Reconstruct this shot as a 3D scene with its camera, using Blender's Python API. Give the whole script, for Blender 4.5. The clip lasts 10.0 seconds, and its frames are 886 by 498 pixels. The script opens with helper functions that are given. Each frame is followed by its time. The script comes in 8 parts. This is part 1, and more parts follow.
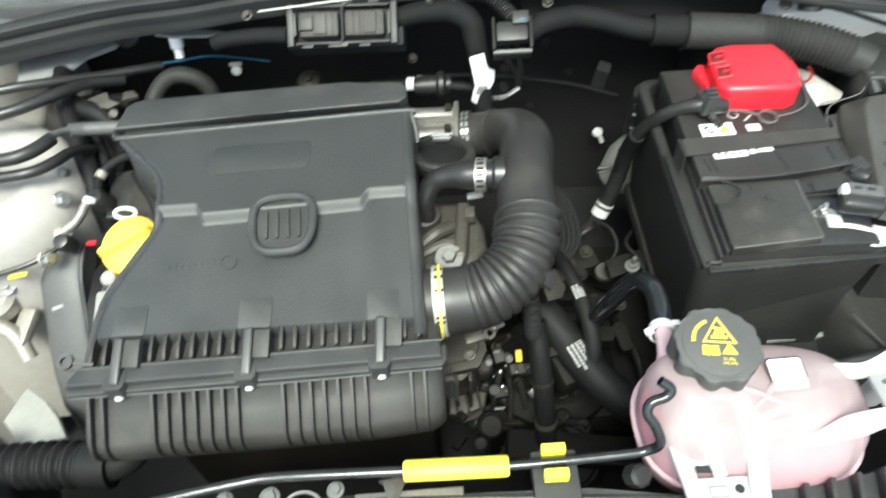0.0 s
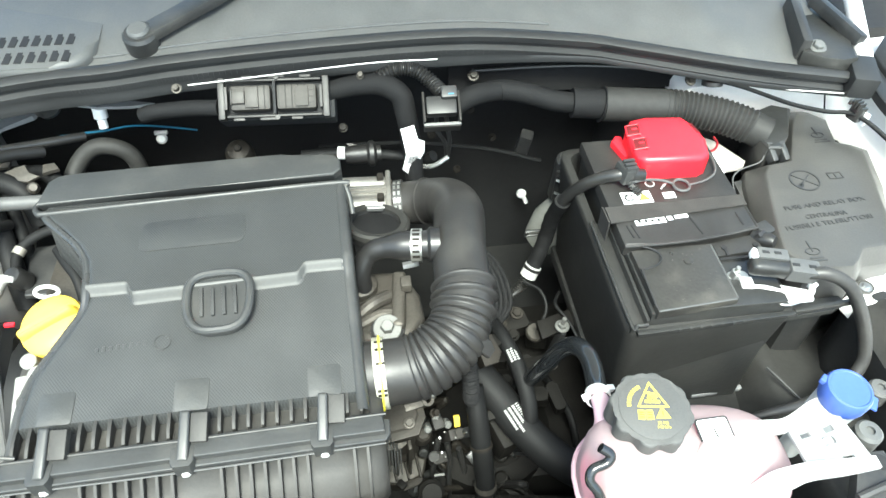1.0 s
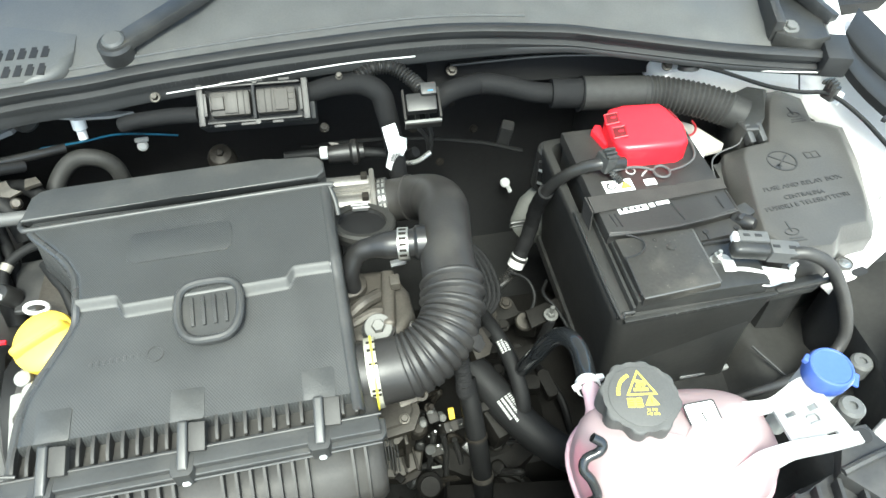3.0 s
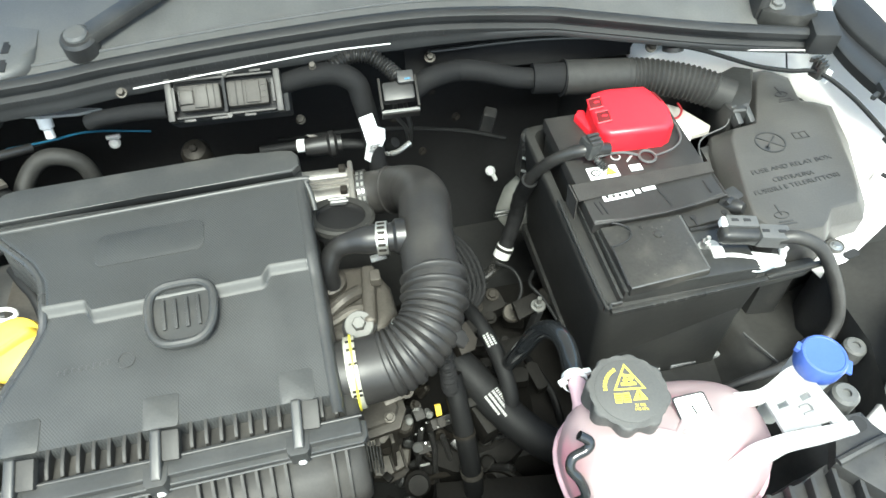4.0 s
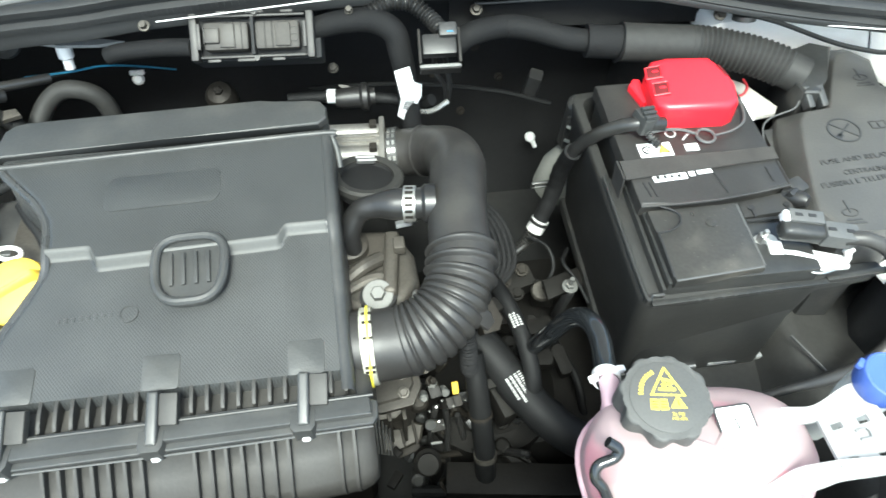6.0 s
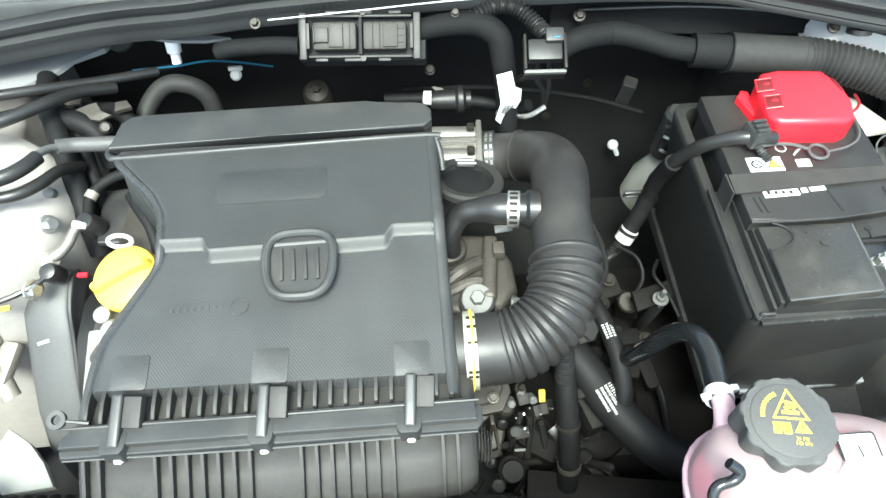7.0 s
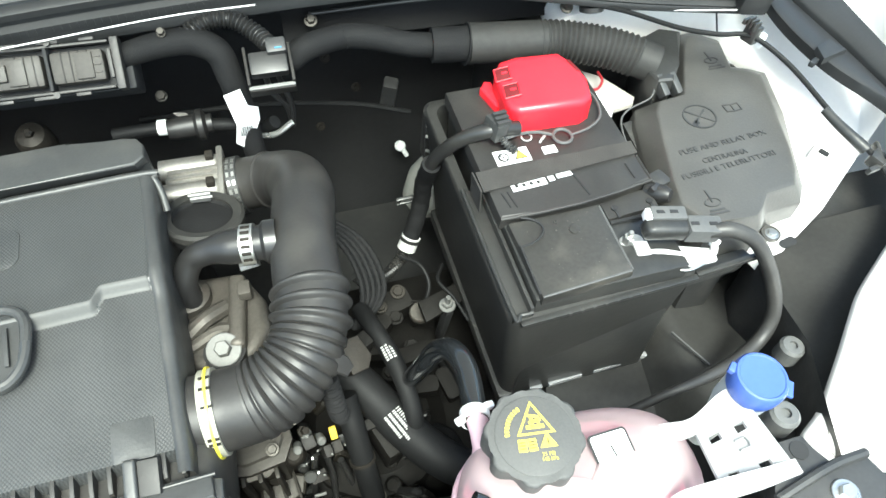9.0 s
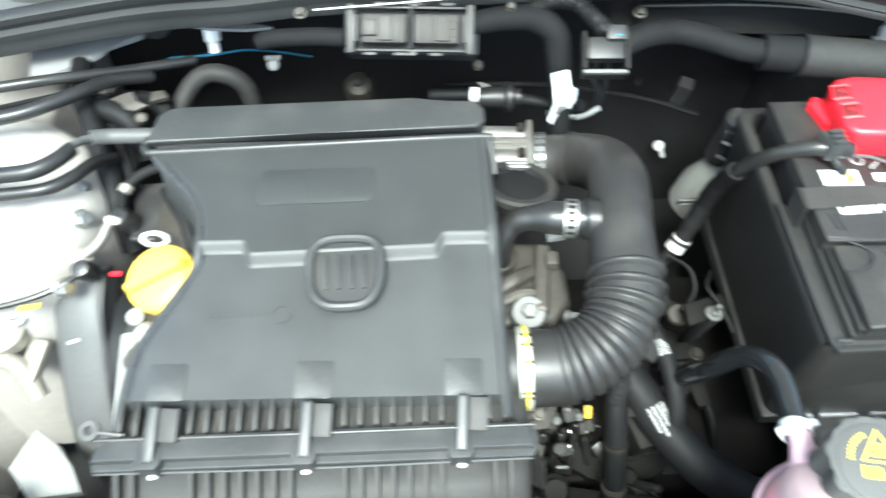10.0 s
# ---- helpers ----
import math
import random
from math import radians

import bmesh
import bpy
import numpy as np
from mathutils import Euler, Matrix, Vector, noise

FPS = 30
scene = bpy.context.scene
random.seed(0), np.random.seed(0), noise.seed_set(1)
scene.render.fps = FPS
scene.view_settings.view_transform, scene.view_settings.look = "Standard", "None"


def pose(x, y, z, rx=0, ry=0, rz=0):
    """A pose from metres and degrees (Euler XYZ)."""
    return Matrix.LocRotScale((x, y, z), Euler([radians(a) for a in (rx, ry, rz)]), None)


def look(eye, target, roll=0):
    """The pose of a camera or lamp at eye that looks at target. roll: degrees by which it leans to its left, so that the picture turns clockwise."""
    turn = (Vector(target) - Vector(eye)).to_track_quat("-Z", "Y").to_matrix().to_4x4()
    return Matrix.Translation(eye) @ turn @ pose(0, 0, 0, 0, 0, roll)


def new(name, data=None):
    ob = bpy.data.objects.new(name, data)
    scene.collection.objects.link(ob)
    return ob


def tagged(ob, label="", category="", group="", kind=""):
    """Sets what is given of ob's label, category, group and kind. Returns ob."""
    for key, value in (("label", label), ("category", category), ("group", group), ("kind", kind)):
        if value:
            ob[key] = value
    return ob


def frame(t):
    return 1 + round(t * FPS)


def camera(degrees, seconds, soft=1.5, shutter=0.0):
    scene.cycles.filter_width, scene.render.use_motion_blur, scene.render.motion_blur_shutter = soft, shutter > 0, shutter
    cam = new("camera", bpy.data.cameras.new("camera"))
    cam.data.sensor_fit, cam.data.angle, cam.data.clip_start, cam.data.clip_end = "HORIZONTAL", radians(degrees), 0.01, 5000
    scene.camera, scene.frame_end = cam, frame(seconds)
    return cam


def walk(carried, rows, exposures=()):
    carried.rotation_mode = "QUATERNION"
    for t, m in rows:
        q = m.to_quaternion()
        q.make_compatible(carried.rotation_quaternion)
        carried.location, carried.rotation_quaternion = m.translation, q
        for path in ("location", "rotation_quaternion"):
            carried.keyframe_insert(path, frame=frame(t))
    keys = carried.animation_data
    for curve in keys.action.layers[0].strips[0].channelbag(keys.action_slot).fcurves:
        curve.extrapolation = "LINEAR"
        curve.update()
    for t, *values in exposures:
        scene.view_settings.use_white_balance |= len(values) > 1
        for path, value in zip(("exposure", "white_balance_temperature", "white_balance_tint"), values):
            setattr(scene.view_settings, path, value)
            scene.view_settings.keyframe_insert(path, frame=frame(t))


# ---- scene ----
cam = camera(64.7, 10.0, shutter=0.5)
PATH = [
    (0, (0.022, 0.052, 1.444), (-0.015, 1.306, -0.113), -5.2),
    (0.5, (0.01, 0.055, 1.467), (0.162, 1.382, -0.022), -0.6),
    (1, (0.006, 0.063, 1.469), (0.205, 1.402, -0.003), 1.0),
    (1.5, (-0.007, 0.048, 1.491), (0.192, 1.378, 0.011), 1.3),
    (2, (-0.004, 0.043, 1.487), (0.198, 1.357, -0.007), 1.0),
    (2.5, (0.004, 0.056, 1.485), (0.219, 1.363, -0.013), 0.3),
    (4, (0.025, 0.085, 1.47), (0.267, 1.357, -0.055), -1.5),
    (4.5, (0.053, 0.099, 1.449), (0.301, 1.339, -0.101), -0.9),
    (5, (0.051, 0.107, 1.444), (0.294, 1.313, -0.132), 0.1),
    (5.2, (0.048, 0.112, 1.438), (0.284, 1.308, -0.147), 0.6),
    (6.5, (0.003, 0.136, 1.435), (0.076, 1.334, -0.165), -1.1),
    (7, (-0.028, 0.139, 1.436), (0.001, 1.346, -0.159), -1.8),
    (7.5, (-0.024, 0.156, 1.432), (0.072, 1.36, -0.163), -0.7),
    (8, (0.04, 0.186, 1.412), (0.291, 1.37, -0.18), 1.3),
    (8.5, (0.086, 0.181, 1.412), (0.478, 1.322, -0.183), 2.7),
    (9, (0.101, 0.178, 1.405), (0.484, 1.321, -0.191), 2.8),
    (9.5, (0.028, 0.175, 1.406), (0.247, 1.348, -0.199), 0.7),
    (10, (-0.062, 0.179, 1.418), (-0.075, 1.359, -0.197), -1.7),
]
STOPS = [(0.0, 1.47, 6250), (0.5, 1.89, 6250), (1.0, 2.14, 6150), (2.5, 2.04, 6150), (4.5, 1.84, 6200), (6.5, 1.97, 6000), (7.5, 2.07, 6000), (8.5, 2.04, 6200), (9.5, 1.97, 6000), (10.0, 2.17, 5850)]
walk(cam, [(t, look(eye, target, roll)) for t, eye, target, roll in PATH], [(t, e, k, -6) for t, e, k in STOPS])

# ---- light ----
world = bpy.data.worlds.new("sky")
scene.world = world
world.use_nodes = True
wn = world.node_tree
sky = wn.nodes.new("ShaderNodeTexSky")
sky.sky_type, sky.sun_disc = "NISHITA", False
sky.sun_elevation, sky.sun_rotation = radians(60), radians(186)
sky.air_density, sky.dust_density, sky.ozone_density = 1.0, 4.0, 1.0
wn.links.new(sky.outputs[0], wn.nodes["Background"].inputs[0])
wn.nodes["Background"].inputs[1].default_value = 0.15
sun = new("sun", bpy.data.lights.new("sun", "SUN"))
sun.data.energy, sun.data.angle, sun.data.color = 2.4, radians(22), (1.0, 0.97, 0.93)
sun.matrix_world = look((-0.13, -0.643, 3.015), (0, 0.6, 0.85))


# ---- materials ----
def material(name, color, rough=0.5, metal=0.0, grain=0.15, scale=300.0, bump=0.15, stain=0.0, stain_color=(0.2, 0.18, 0.15), spec=0.5, coat=0.0):
    m = bpy.data.materials.new(name)
    m.use_nodes = True
    nt, nodes = m.node_tree, m.node_tree.nodes
    bsdf = nodes["Principled BSDF"]
    bsdf.inputs["Metallic"].default_value = metal
    bsdf.inputs["Specular IOR Level"].default_value = spec
    bsdf.inputs["Coat Weight"].default_value = coat
    coord = nodes.new("ShaderNodeTexCoord")
    fine, broad = nodes.new("ShaderNodeTexNoise"), nodes.new("ShaderNodeTexNoise")
    fine.inputs["Scale"].default_value, fine.inputs["Detail"].default_value = scale, 3.0
    broad.inputs["Scale"].default_value, broad.inputs["Detail"].default_value = scale * 0.06, 5.0
    nt.links.new(coord.outputs["Object"], fine.inputs["Vector"])
    nt.links.new(coord.outputs["Object"], broad.inputs["Vector"])
    both = nodes.new("ShaderNodeMath")
    both.operation = "MULTIPLY_ADD"
    both.inputs[1].default_value = 0.5
    nt.links.new(fine.outputs["Fac"], both.inputs[0])
    half = nodes.new("ShaderNodeMath")
    half.operation = "MULTIPLY"
    half.inputs[1].default_value = 0.5
    nt.links.new(broad.outputs["Fac"], half.inputs[0])
    nt.links.new(half.outputs[0], both.inputs[2])
    ramp = nodes.new("ShaderNodeMapRange")
    ramp.inputs["From Min"].default_value, ramp.inputs["From Max"].default_value = 0.3, 0.7
    ramp.inputs["To Min"].default_value, ramp.inputs["To Max"].default_value = 1 - grain, 1 + grain
    nt.links.new(both.outputs[0], ramp.inputs["Value"])
    tone = nodes.new("ShaderNodeVectorMath")
    tone.operation = "SCALE"
    tone.inputs[0].default_value = color
    nt.links.new(ramp.outputs[0], tone.inputs["Scale"])
    last = tone.outputs[0]
    if stain:
        dirt = nodes.new("ShaderNodeTexNoise")
        dirt.inputs["Scale"].default_value, dirt.inputs["Detail"].default_value = 22.0, 8.0
        nt.links.new(coord.outputs["Object"], dirt.inputs["Vector"])
        cut = nodes.new("ShaderNodeMapRange")
        cut.inputs["From Min"].default_value, cut.inputs["From Max"].default_value = 0.5, 0.72
        cut.inputs["To Max"].default_value = stain
        nt.links.new(dirt.outputs["Fac"], cut.inputs["Value"])
        mix = nodes.new("ShaderNodeMix")
        mix.data_type = "RGBA"
        nt.links.new(cut.outputs[0], mix.inputs["Factor"])
        nt.links.new(last, mix.inputs["A"])
        mix.inputs["B"].default_value = (*stain_color, 1)
        last = mix.outputs["Result"]
    nt.links.new(last, bsdf.inputs["Base Color"])
    gloss = nodes.new("ShaderNodeMapRange")
    gloss.inputs["From Min"].default_value, gloss.inputs["From Max"].default_value = 0.3, 0.7
    gloss.inputs["To Min"].default_value, gloss.inputs["To Max"].default_value = max(rough - 0.08, 0.03), min(rough + 0.08, 1)
    nt.links.new(broad.outputs["Fac"], gloss.inputs["Value"])
    nt.links.new(gloss.outputs[0], bsdf.inputs["Roughness"])
    if bump:
        b = nodes.new("ShaderNodeBump")
        b.inputs["Strength"].default_value, b.inputs["Distance"].default_value = bump, 0.0006
        nt.links.new(fine.outputs["Fac"], b.inputs["Height"])
        nt.links.new(b.outputs[0], bsdf.inputs["Normal"])
    return m


def dimpled(name, color, rough, pitch):
    """Black plastic with a fine woven dimple grain."""
    m = material(name, color, rough, grain=0.12, scale=400, bump=0.1)
    nt, nodes = m.node_tree, m.node_tree.nodes
    coord = nodes.new("ShaderNodeTexCoord")
    sep = nodes.new("ShaderNodeSeparateXYZ")
    nt.links.new(coord.outputs["Object"], sep.inputs[0])
    waves = []
    for sx, sy in ((1, 1), (1, -1)):
        a = nodes.new("ShaderNodeMath")
        a.operation = "MULTIPLY_ADD"
        a.inputs[1].default_value = sy * 0.8
        nt.links.new(sep.outputs[1], a.inputs[0])
        nt.links.new(sep.outputs[0], a.inputs[2])
        s = nodes.new("ShaderNodeMath")
        s.operation = "MULTIPLY"
        s.inputs[1].default_value = 2 * math.pi / pitch
        nt.links.new(a.outputs[0], s.inputs[0])
        w = nodes.new("ShaderNodeMath")
        w.operation = "SINE"
        nt.links.new(s.outputs[0], w.inputs[0])
        waves.append(w)
    p = nodes.new("ShaderNodeMath")
    p.operation = "ADD"
    nt.links.new(waves[0].outputs[0], p.inputs[0])
    nt.links.new(waves[1].outputs[0], p.inputs[1])
    b = nodes.new("ShaderNodeBump")
    b.inputs["Strength"].default_value, b.inputs["Distance"].default_value = 0.17, 0.0006
    nt.links.new(p.outputs[0], b.inputs["Height"])
    old = nodes["Principled BSDF"].inputs["Normal"].links[0].from_socket
    nt.links.new(old, b.inputs["Normal"])
    nt.links.new(b.outputs[0], nodes["Principled BSDF"].inputs["Normal"])
    # relief contrast painted into the colour: hollows of the grain lighter, ridges darker
    share = nodes.new("ShaderNodeMapRange")
    share.inputs["From Min"].default_value, share.inputs["From Max"].default_value = -1.6, 1.6
    share.inputs["To Min"].default_value, share.inputs["To Max"].default_value = 1.30, 0.74
    nt.links.new(p.outputs[0], share.inputs["Value"])
    grain_tone = nodes.new("ShaderNodeVectorMath")
    grain_tone.operation = "SCALE"
    nt.links.new(nodes["Principled BSDF"].inputs["Base Color"].links[0].from_socket, grain_tone.inputs[0])
    nt.links.new(share.outputs[0], grain_tone.inputs["Scale"])
    nt.links.new(grain_tone.outputs[0], nodes["Principled BSDF"].inputs["Base Color"])
    return m


def see_through(name, color, clear, rough=0.35):
    """Milky moulded plastic that lets light and the colour behind it through."""
    m = bpy.data.materials.new(name)
    m.use_nodes = True
    nt, nodes = m.node_tree, m.node_tree.nodes
    bsdf = nodes["Principled BSDF"]
    bsdf.inputs["Base Color"].default_value = (*color, 1)
    bsdf.inputs["Roughness"].default_value = rough
    coord = nodes.new("ShaderNodeTexCoord")
    n = nodes.new("ShaderNodeTexNoise")
    n.inputs["Scale"].default_value, n.inputs["Detail"].default_value = 30, 4
    nt.links.new(coord.outputs["Object"], n.inputs["Vector"])
    span = nodes.new("ShaderNodeMapRange")
    span.inputs["To Min"].default_value, span.inputs["To Max"].default_value = clear - 0.08, clear + 0.08
    nt.links.new(n.outputs["Fac"], span.inputs["Value"])
    trans, glow, mix1, mix2 = nodes.new("ShaderNodeBsdfTransparent"), nodes.new("ShaderNodeBsdfTranslucent"), nodes.new("ShaderNodeMixShader"), nodes.new("ShaderNodeMixShader")
    glow.inputs[0].default_value = (*color, 1)
    mix1.inputs[0].default_value = 0.35
    nt.links.new(bsdf.outputs[0], mix1.inputs[1])
    nt.links.new(glow.outputs[0], mix1.inputs[2])
    nt.links.new(span.outputs[0], mix2.inputs[0])
    nt.links.new(mix1.outputs[0], mix2.inputs[1])
    nt.links.new(trans.outputs[0], mix2.inputs[2])
    nt.links.new(mix2.outputs[0], nodes["Material Output"].inputs[0])
    return m


DUST = (0.16, 0.15, 0.13)
M_GRAIN = dimpled("woven_grain_plastic", (0.0315, 0.0325, 0.0322), 0.40, 0.0029)
M_SOCKET = material("connector_plastic", (0.020, 0.0185, 0.017), 0.62, grain=0.3, scale=300, bump=0.3, stain=0.2, stain_color=(0.06, 0.052, 0.043), spec=0.22)
M_WALL = material("dusty_tray_wall", (0.022, 0.0215, 0.020), 0.6, grain=0.3, scale=150, bump=0.25, stain=0.2, stain_color=(0.03, 0.028, 0.025), spec=0.3)
M_GLOSS = material("shiny_hose", (0.012, 0.013, 0.014), 0.14, grain=0.1, scale=200, bump=0.05, spec=0.7)
M_STRAP = material("webbing_strap", (0.034, 0.032, 0.030), 0.75, grain=0.35, scale=900, bump=0.7, stain=0.2, stain_color=(0.07, 0.065, 0.06), spec=0.25)
M_DUST = material("pale_dust", (0.085, 0.08, 0.07), 0.8, grain=0.2, bump=0)
M_CAPBLACK = material("moulded_cap_plastic", (0.062, 0.0615, 0.059), 0.62, grain=0.15, scale=500, bump=0.3)
M_LITSATIN = material("lit_satin_plastic", (0.066, 0.066, 0.063), 0.56, spec=0.4, grain=0.1, scale=350, bump=0.08)
M_PLASTIC = material("black_plastic", (0.033, 0.0335, 0.033), 0.44, grain=0.2, scale=350, bump=0.2, stain=0.12, stain_color=DUST)
M_MATT = material("matt_black_plastic", (0.025, 0.025, 0.025), 0.46, grain=0.25, scale=260, bump=0.25, stain=0.18, stain_color=DUST)
M_DEEP = material("dark_underbody", (0.011, 0.011, 0.0115), 0.75, grain=0.3, scale=120, bump=0.3)
M_UNDER = material("dusty_underbody", (0.012, 0.012, 0.0115), 0.7, grain=0.35, scale=90, bump=0.4, stain=0.4, stain_color=(0.03, 0.028, 0.025))
M_RUBBER = material("black_rubber", (0.0185, 0.018, 0.0175), 0.36, spec=0.5, grain=0.2, scale=300, bump=0.12, stain=0.08, stain_color=DUST)
M_HOSE = material("glossy_hose_rubber", (0.0155, 0.0150, 0.0148), 0.40, grain=0.15, scale=300, bump=0.08)
# tape tone lowered to carry the shade at the bulkhead; other black parts share it
M_TAPE = material("cloth_tape", (0.0085, 0.0085, 0.0088), 0.75, grain=0.4, scale=700, bump=0.7, spec=0.2)
M_SEAL = material("seal_rubber", (0.020, 0.0205, 0.021), 0.5, spec=0.4, grain=0.15, scale=260, bump=0.15)
M_COWL = material("cowl_plastic", (0.087, 0.088, 0.086), 0.45, grain=0.15, scale=500, bump=0.3, stain=0.15, stain_color=DUST)
M_FUSE = material("grey_black_lid_plastic", (0.052, 0.050, 0.0465), 0.42, grain=0.15, scale=420, bump=0.2, stain=0.1, stain_color=DUST)
M_ALU = material("cast_aluminium", (0.26, 0.25, 0.23), 0.5, 0.7, grain=0.18, scale=420, bump=0.4, stain=0.2, stain_color=(0.2, 0.18, 0.15))
M_CAST = material("dull_cast_metal", (0.078, 0.071, 0.061), 0.5, 0.5, grain=0.3, scale=300, bump=0.5, stain=0.45, stain_color=(0.07, 0.06, 0.05))
M_CASTPALE = material("pale_cast_metal", (0.28, 0.26, 0.222), 0.5, 0.4, grain=0.2, scale=200, bump=0.3, stain=0.3, stain_color=(0.16, 0.14, 0.12))
# cast metal with the dimness low in the bay put into its colour
M_CASTDARK = material("darkened_cast_metal", (0.024, 0.021, 0.0175), 0.55, 0.25, spec=0.15, grain=0.3, scale=260, bump=0.5, stain=0.5, stain_color=(0.03, 0.028, 0.025))
M_LOWBOX = material("dusty_lower_box_plastic", (0.030, 0.0287, 0.0267), 0.52, spec=0.33, grain=0.18, scale=350, bump=0.2, stain=0.15, stain_color=DUST)
M_ELBOW = material("dusty_elbow_rubber", (0.0215, 0.0203, 0.0192), 0.48, spec=0.42, grain=0.2, scale=300, bump=0.15, stain=0.1, stain_color=DUST)
M_PLUG = material("brown_grey_plug_plastic", (0.042, 0.038, 0.033), 0.55, grain=0.2, scale=300, bump=0.2, spec=0.35)
M_FRAME = material("shiny_lever_plastic", (0.028, 0.026, 0.024), 0.48, grain=0.25, scale=300, bump=0.2, spec=0.4)
M_CASTMID = material("brown_cast_metal", (0.046, 0.041, 0.034), 0.5, 0.4, grain=0.3, scale=280, bump=0.5, stain=0.5, stain_color=(0.035, 0.031, 0.026))
M_LIP = material("shiny_moulded_lip", (0.034, 0.0345, 0.034), 0.30, grain=0.15, scale=350, bump=0.12, spec=0.55)
# shaded copy of the cast metal for castings deep in the bay
M_SHADECAST = material("shade_darkened_casting", (0.0105, 0.0098, 0.0088), 0.6, 0.2, spec=0.15, grain=0.3, scale=260, bump=0.5, stain=0.4, stain_color=(0.02, 0.018, 0.016))
M_DULL = material("dull_zinc", (0.14, 0.14, 0.133), 0.6, 0.35, grain=0.15, scale=500, bump=0.2)
M_BAND = material("printed_steel_band", (0.42, 0.41, 0.34), 0.55, 0.35, grain=0.15, scale=500, bump=0.2)
M_DARKRED = material("shaded_red_plastic", (0.11, 0.007, 0.009), 0.5, grain=0.08, scale=300, bump=0.1)
M_STEEL = material("zinc_steel", (0.50, 0.50, 0.48), 0.32, 0.9, grain=0.12, scale=500, bump=0.1)
M_LUG = material("tinned_lug", (0.72, 0.71, 0.69), 0.5, 0.3, grain=0.15, scale=400, bump=0.5)
M_RUST = material("rusty_sensor", (0.15, 0.062, 0.024), 0.65, 0.2, grain=0.3, scale=300, bump=0.4)
M_WHITE = material("white_body_paint", (0.90, 0.875, 0.84), 0.36, grain=0.03, scale=200, bump=0.03, coat=0.4)
# body white darkened: the dimmer light on these surfaces is in the colour
M_DIMWHITE = material("dimmed_white_paint", (0.33, 0.31, 0.285), 0.4, grain=0.1, scale=90, bump=0.1, stain=0.3, stain_color=(0.4, 0.38, 0.33))
M_RED = material("red_plastic", (0.68, 0.016, 0.03), 0.35, grain=0.08, scale=300, bump=0.1)
M_YELLOW = material("yellow_plastic", (0.78, 0.54, 0.07), 0.42, grain=0.08, scale=250, bump=0.15)
M_BRIGHT = material("bright_yellow_sleeve", (0.85, 0.75, 0.06), 0.45, grain=0.06, scale=250, bump=0.1)
M_BLUE = material("blue_plastic", (0.052, 0.098, 0.33), 0.4, grain=0.08, scale=250, bump=0.12)
M_PAPER = material("white_label", (0.8, 0.8, 0.79), 0.5, grain=0.05, scale=300, bump=0.05)
M_PRINT = material("black_print", (0.02, 0.02, 0.02), 0.5, grain=0.05, bump=0)
M_PRINTW = material("white_print", (0.42, 0.42, 0.41), 0.6, grain=0.15, bump=0)
M_PRINTY = material("yellow_print", (0.72, 0.58, 0.06), 0.5, grain=0.08, bump=0)
M_MILKY = see_through("milky_tank_plastic", (0.53, 0.425, 0.43), 0.33, 0.46)
M_BRACKET = see_through("milky_bracket_plastic", (0.58, 0.575, 0.565), 0.10)
M_COOLANT = material("pink_coolant", (0.86, 0.22, 0.34), 0.25, grain=0.08, scale=60, bump=0)
M_PINK = see_through("pink_tinted_plastic", (0.70, 0.50, 0.56), 0.15)
M_CLEAR = see_through("washer_tank_plastic", (0.60, 0.62, 0.61), 0.15)
M_WIRE_BLUE = material("blue_wire", (0.03, 0.16, 0.27), 0.4, grain=0.05, bump=0)
M_WIRE_RED = material("red_wire", (0.22, 0.015, 0.02), 0.4, grain=0.05, bump=0)
M_FLASK = material("milky_grey_plastic", (0.24, 0.24, 0.22), 0.5, grain=0.12, scale=120, bump=0.1)
M_DARKRUB = material("dark_hose_rubber", (0.0085, 0.0086, 0.0088), 0.62, spec=0.2, grain=0.2, scale=300, bump=0.15)
M_TRAY = material("tray_plastic", (0.023, 0.023, 0.022), 0.36, grain=0.25, scale=200, bump=0.25, stain=0.2, stain_color=(0.08, 0.075, 0.065))
M_PAD = material("smooth_pad_plastic", (0.035, 0.036, 0.0355), 0.46, grain=0.25, scale=500, bump=0.3, stain=0.15, stain_color=DUST)
M_LEAD = material("lead_sheath", (0.028, 0.027, 0.026), 0.46, grain=0.2, scale=300, bump=0.15, spec=0.4, stain=0.1, stain_color=DUST)
M_GREYBLACK = material("grey_black_plastic", (0.070, 0.070, 0.069), 0.55, grain=0.12, scale=300, bump=0.15)
M_GREY = material("grey_plastic", (0.22, 0.22, 0.22), 0.5, grain=0.12, scale=300, bump=0.15)
M_ASPHALT = material("paled_ground", (0.20, 0.195, 0.185), 0.9, grain=0.25, scale=60, bump=0.4)
M_MOTTLE = material("dusty_top_plastic", (0.026, 0.025, 0.023), 0.34, grain=0.35, scale=260, bump=0.3, stain=0.5, stain_color=(0.10, 0.092, 0.078))
M_LID = material("battery_lid_plastic", (0.020, 0.019, 0.018), 0.45, grain=0.25, scale=420, bump=0.25, stain=0.15, stain_color=(0.08, 0.073, 0.062))

# ---- building helpers ----
PLACES = {}


def thing(name, label, category, base=(0, 0, 0), group="", kind=""):
    ob = new(name)
    ob.empty_display_size = 0.02
    ob.matrix_basis = Matrix.Translation(base)
    PLACES[ob] = ob.matrix_basis.copy()
    return tagged(ob, label, category, group, kind)


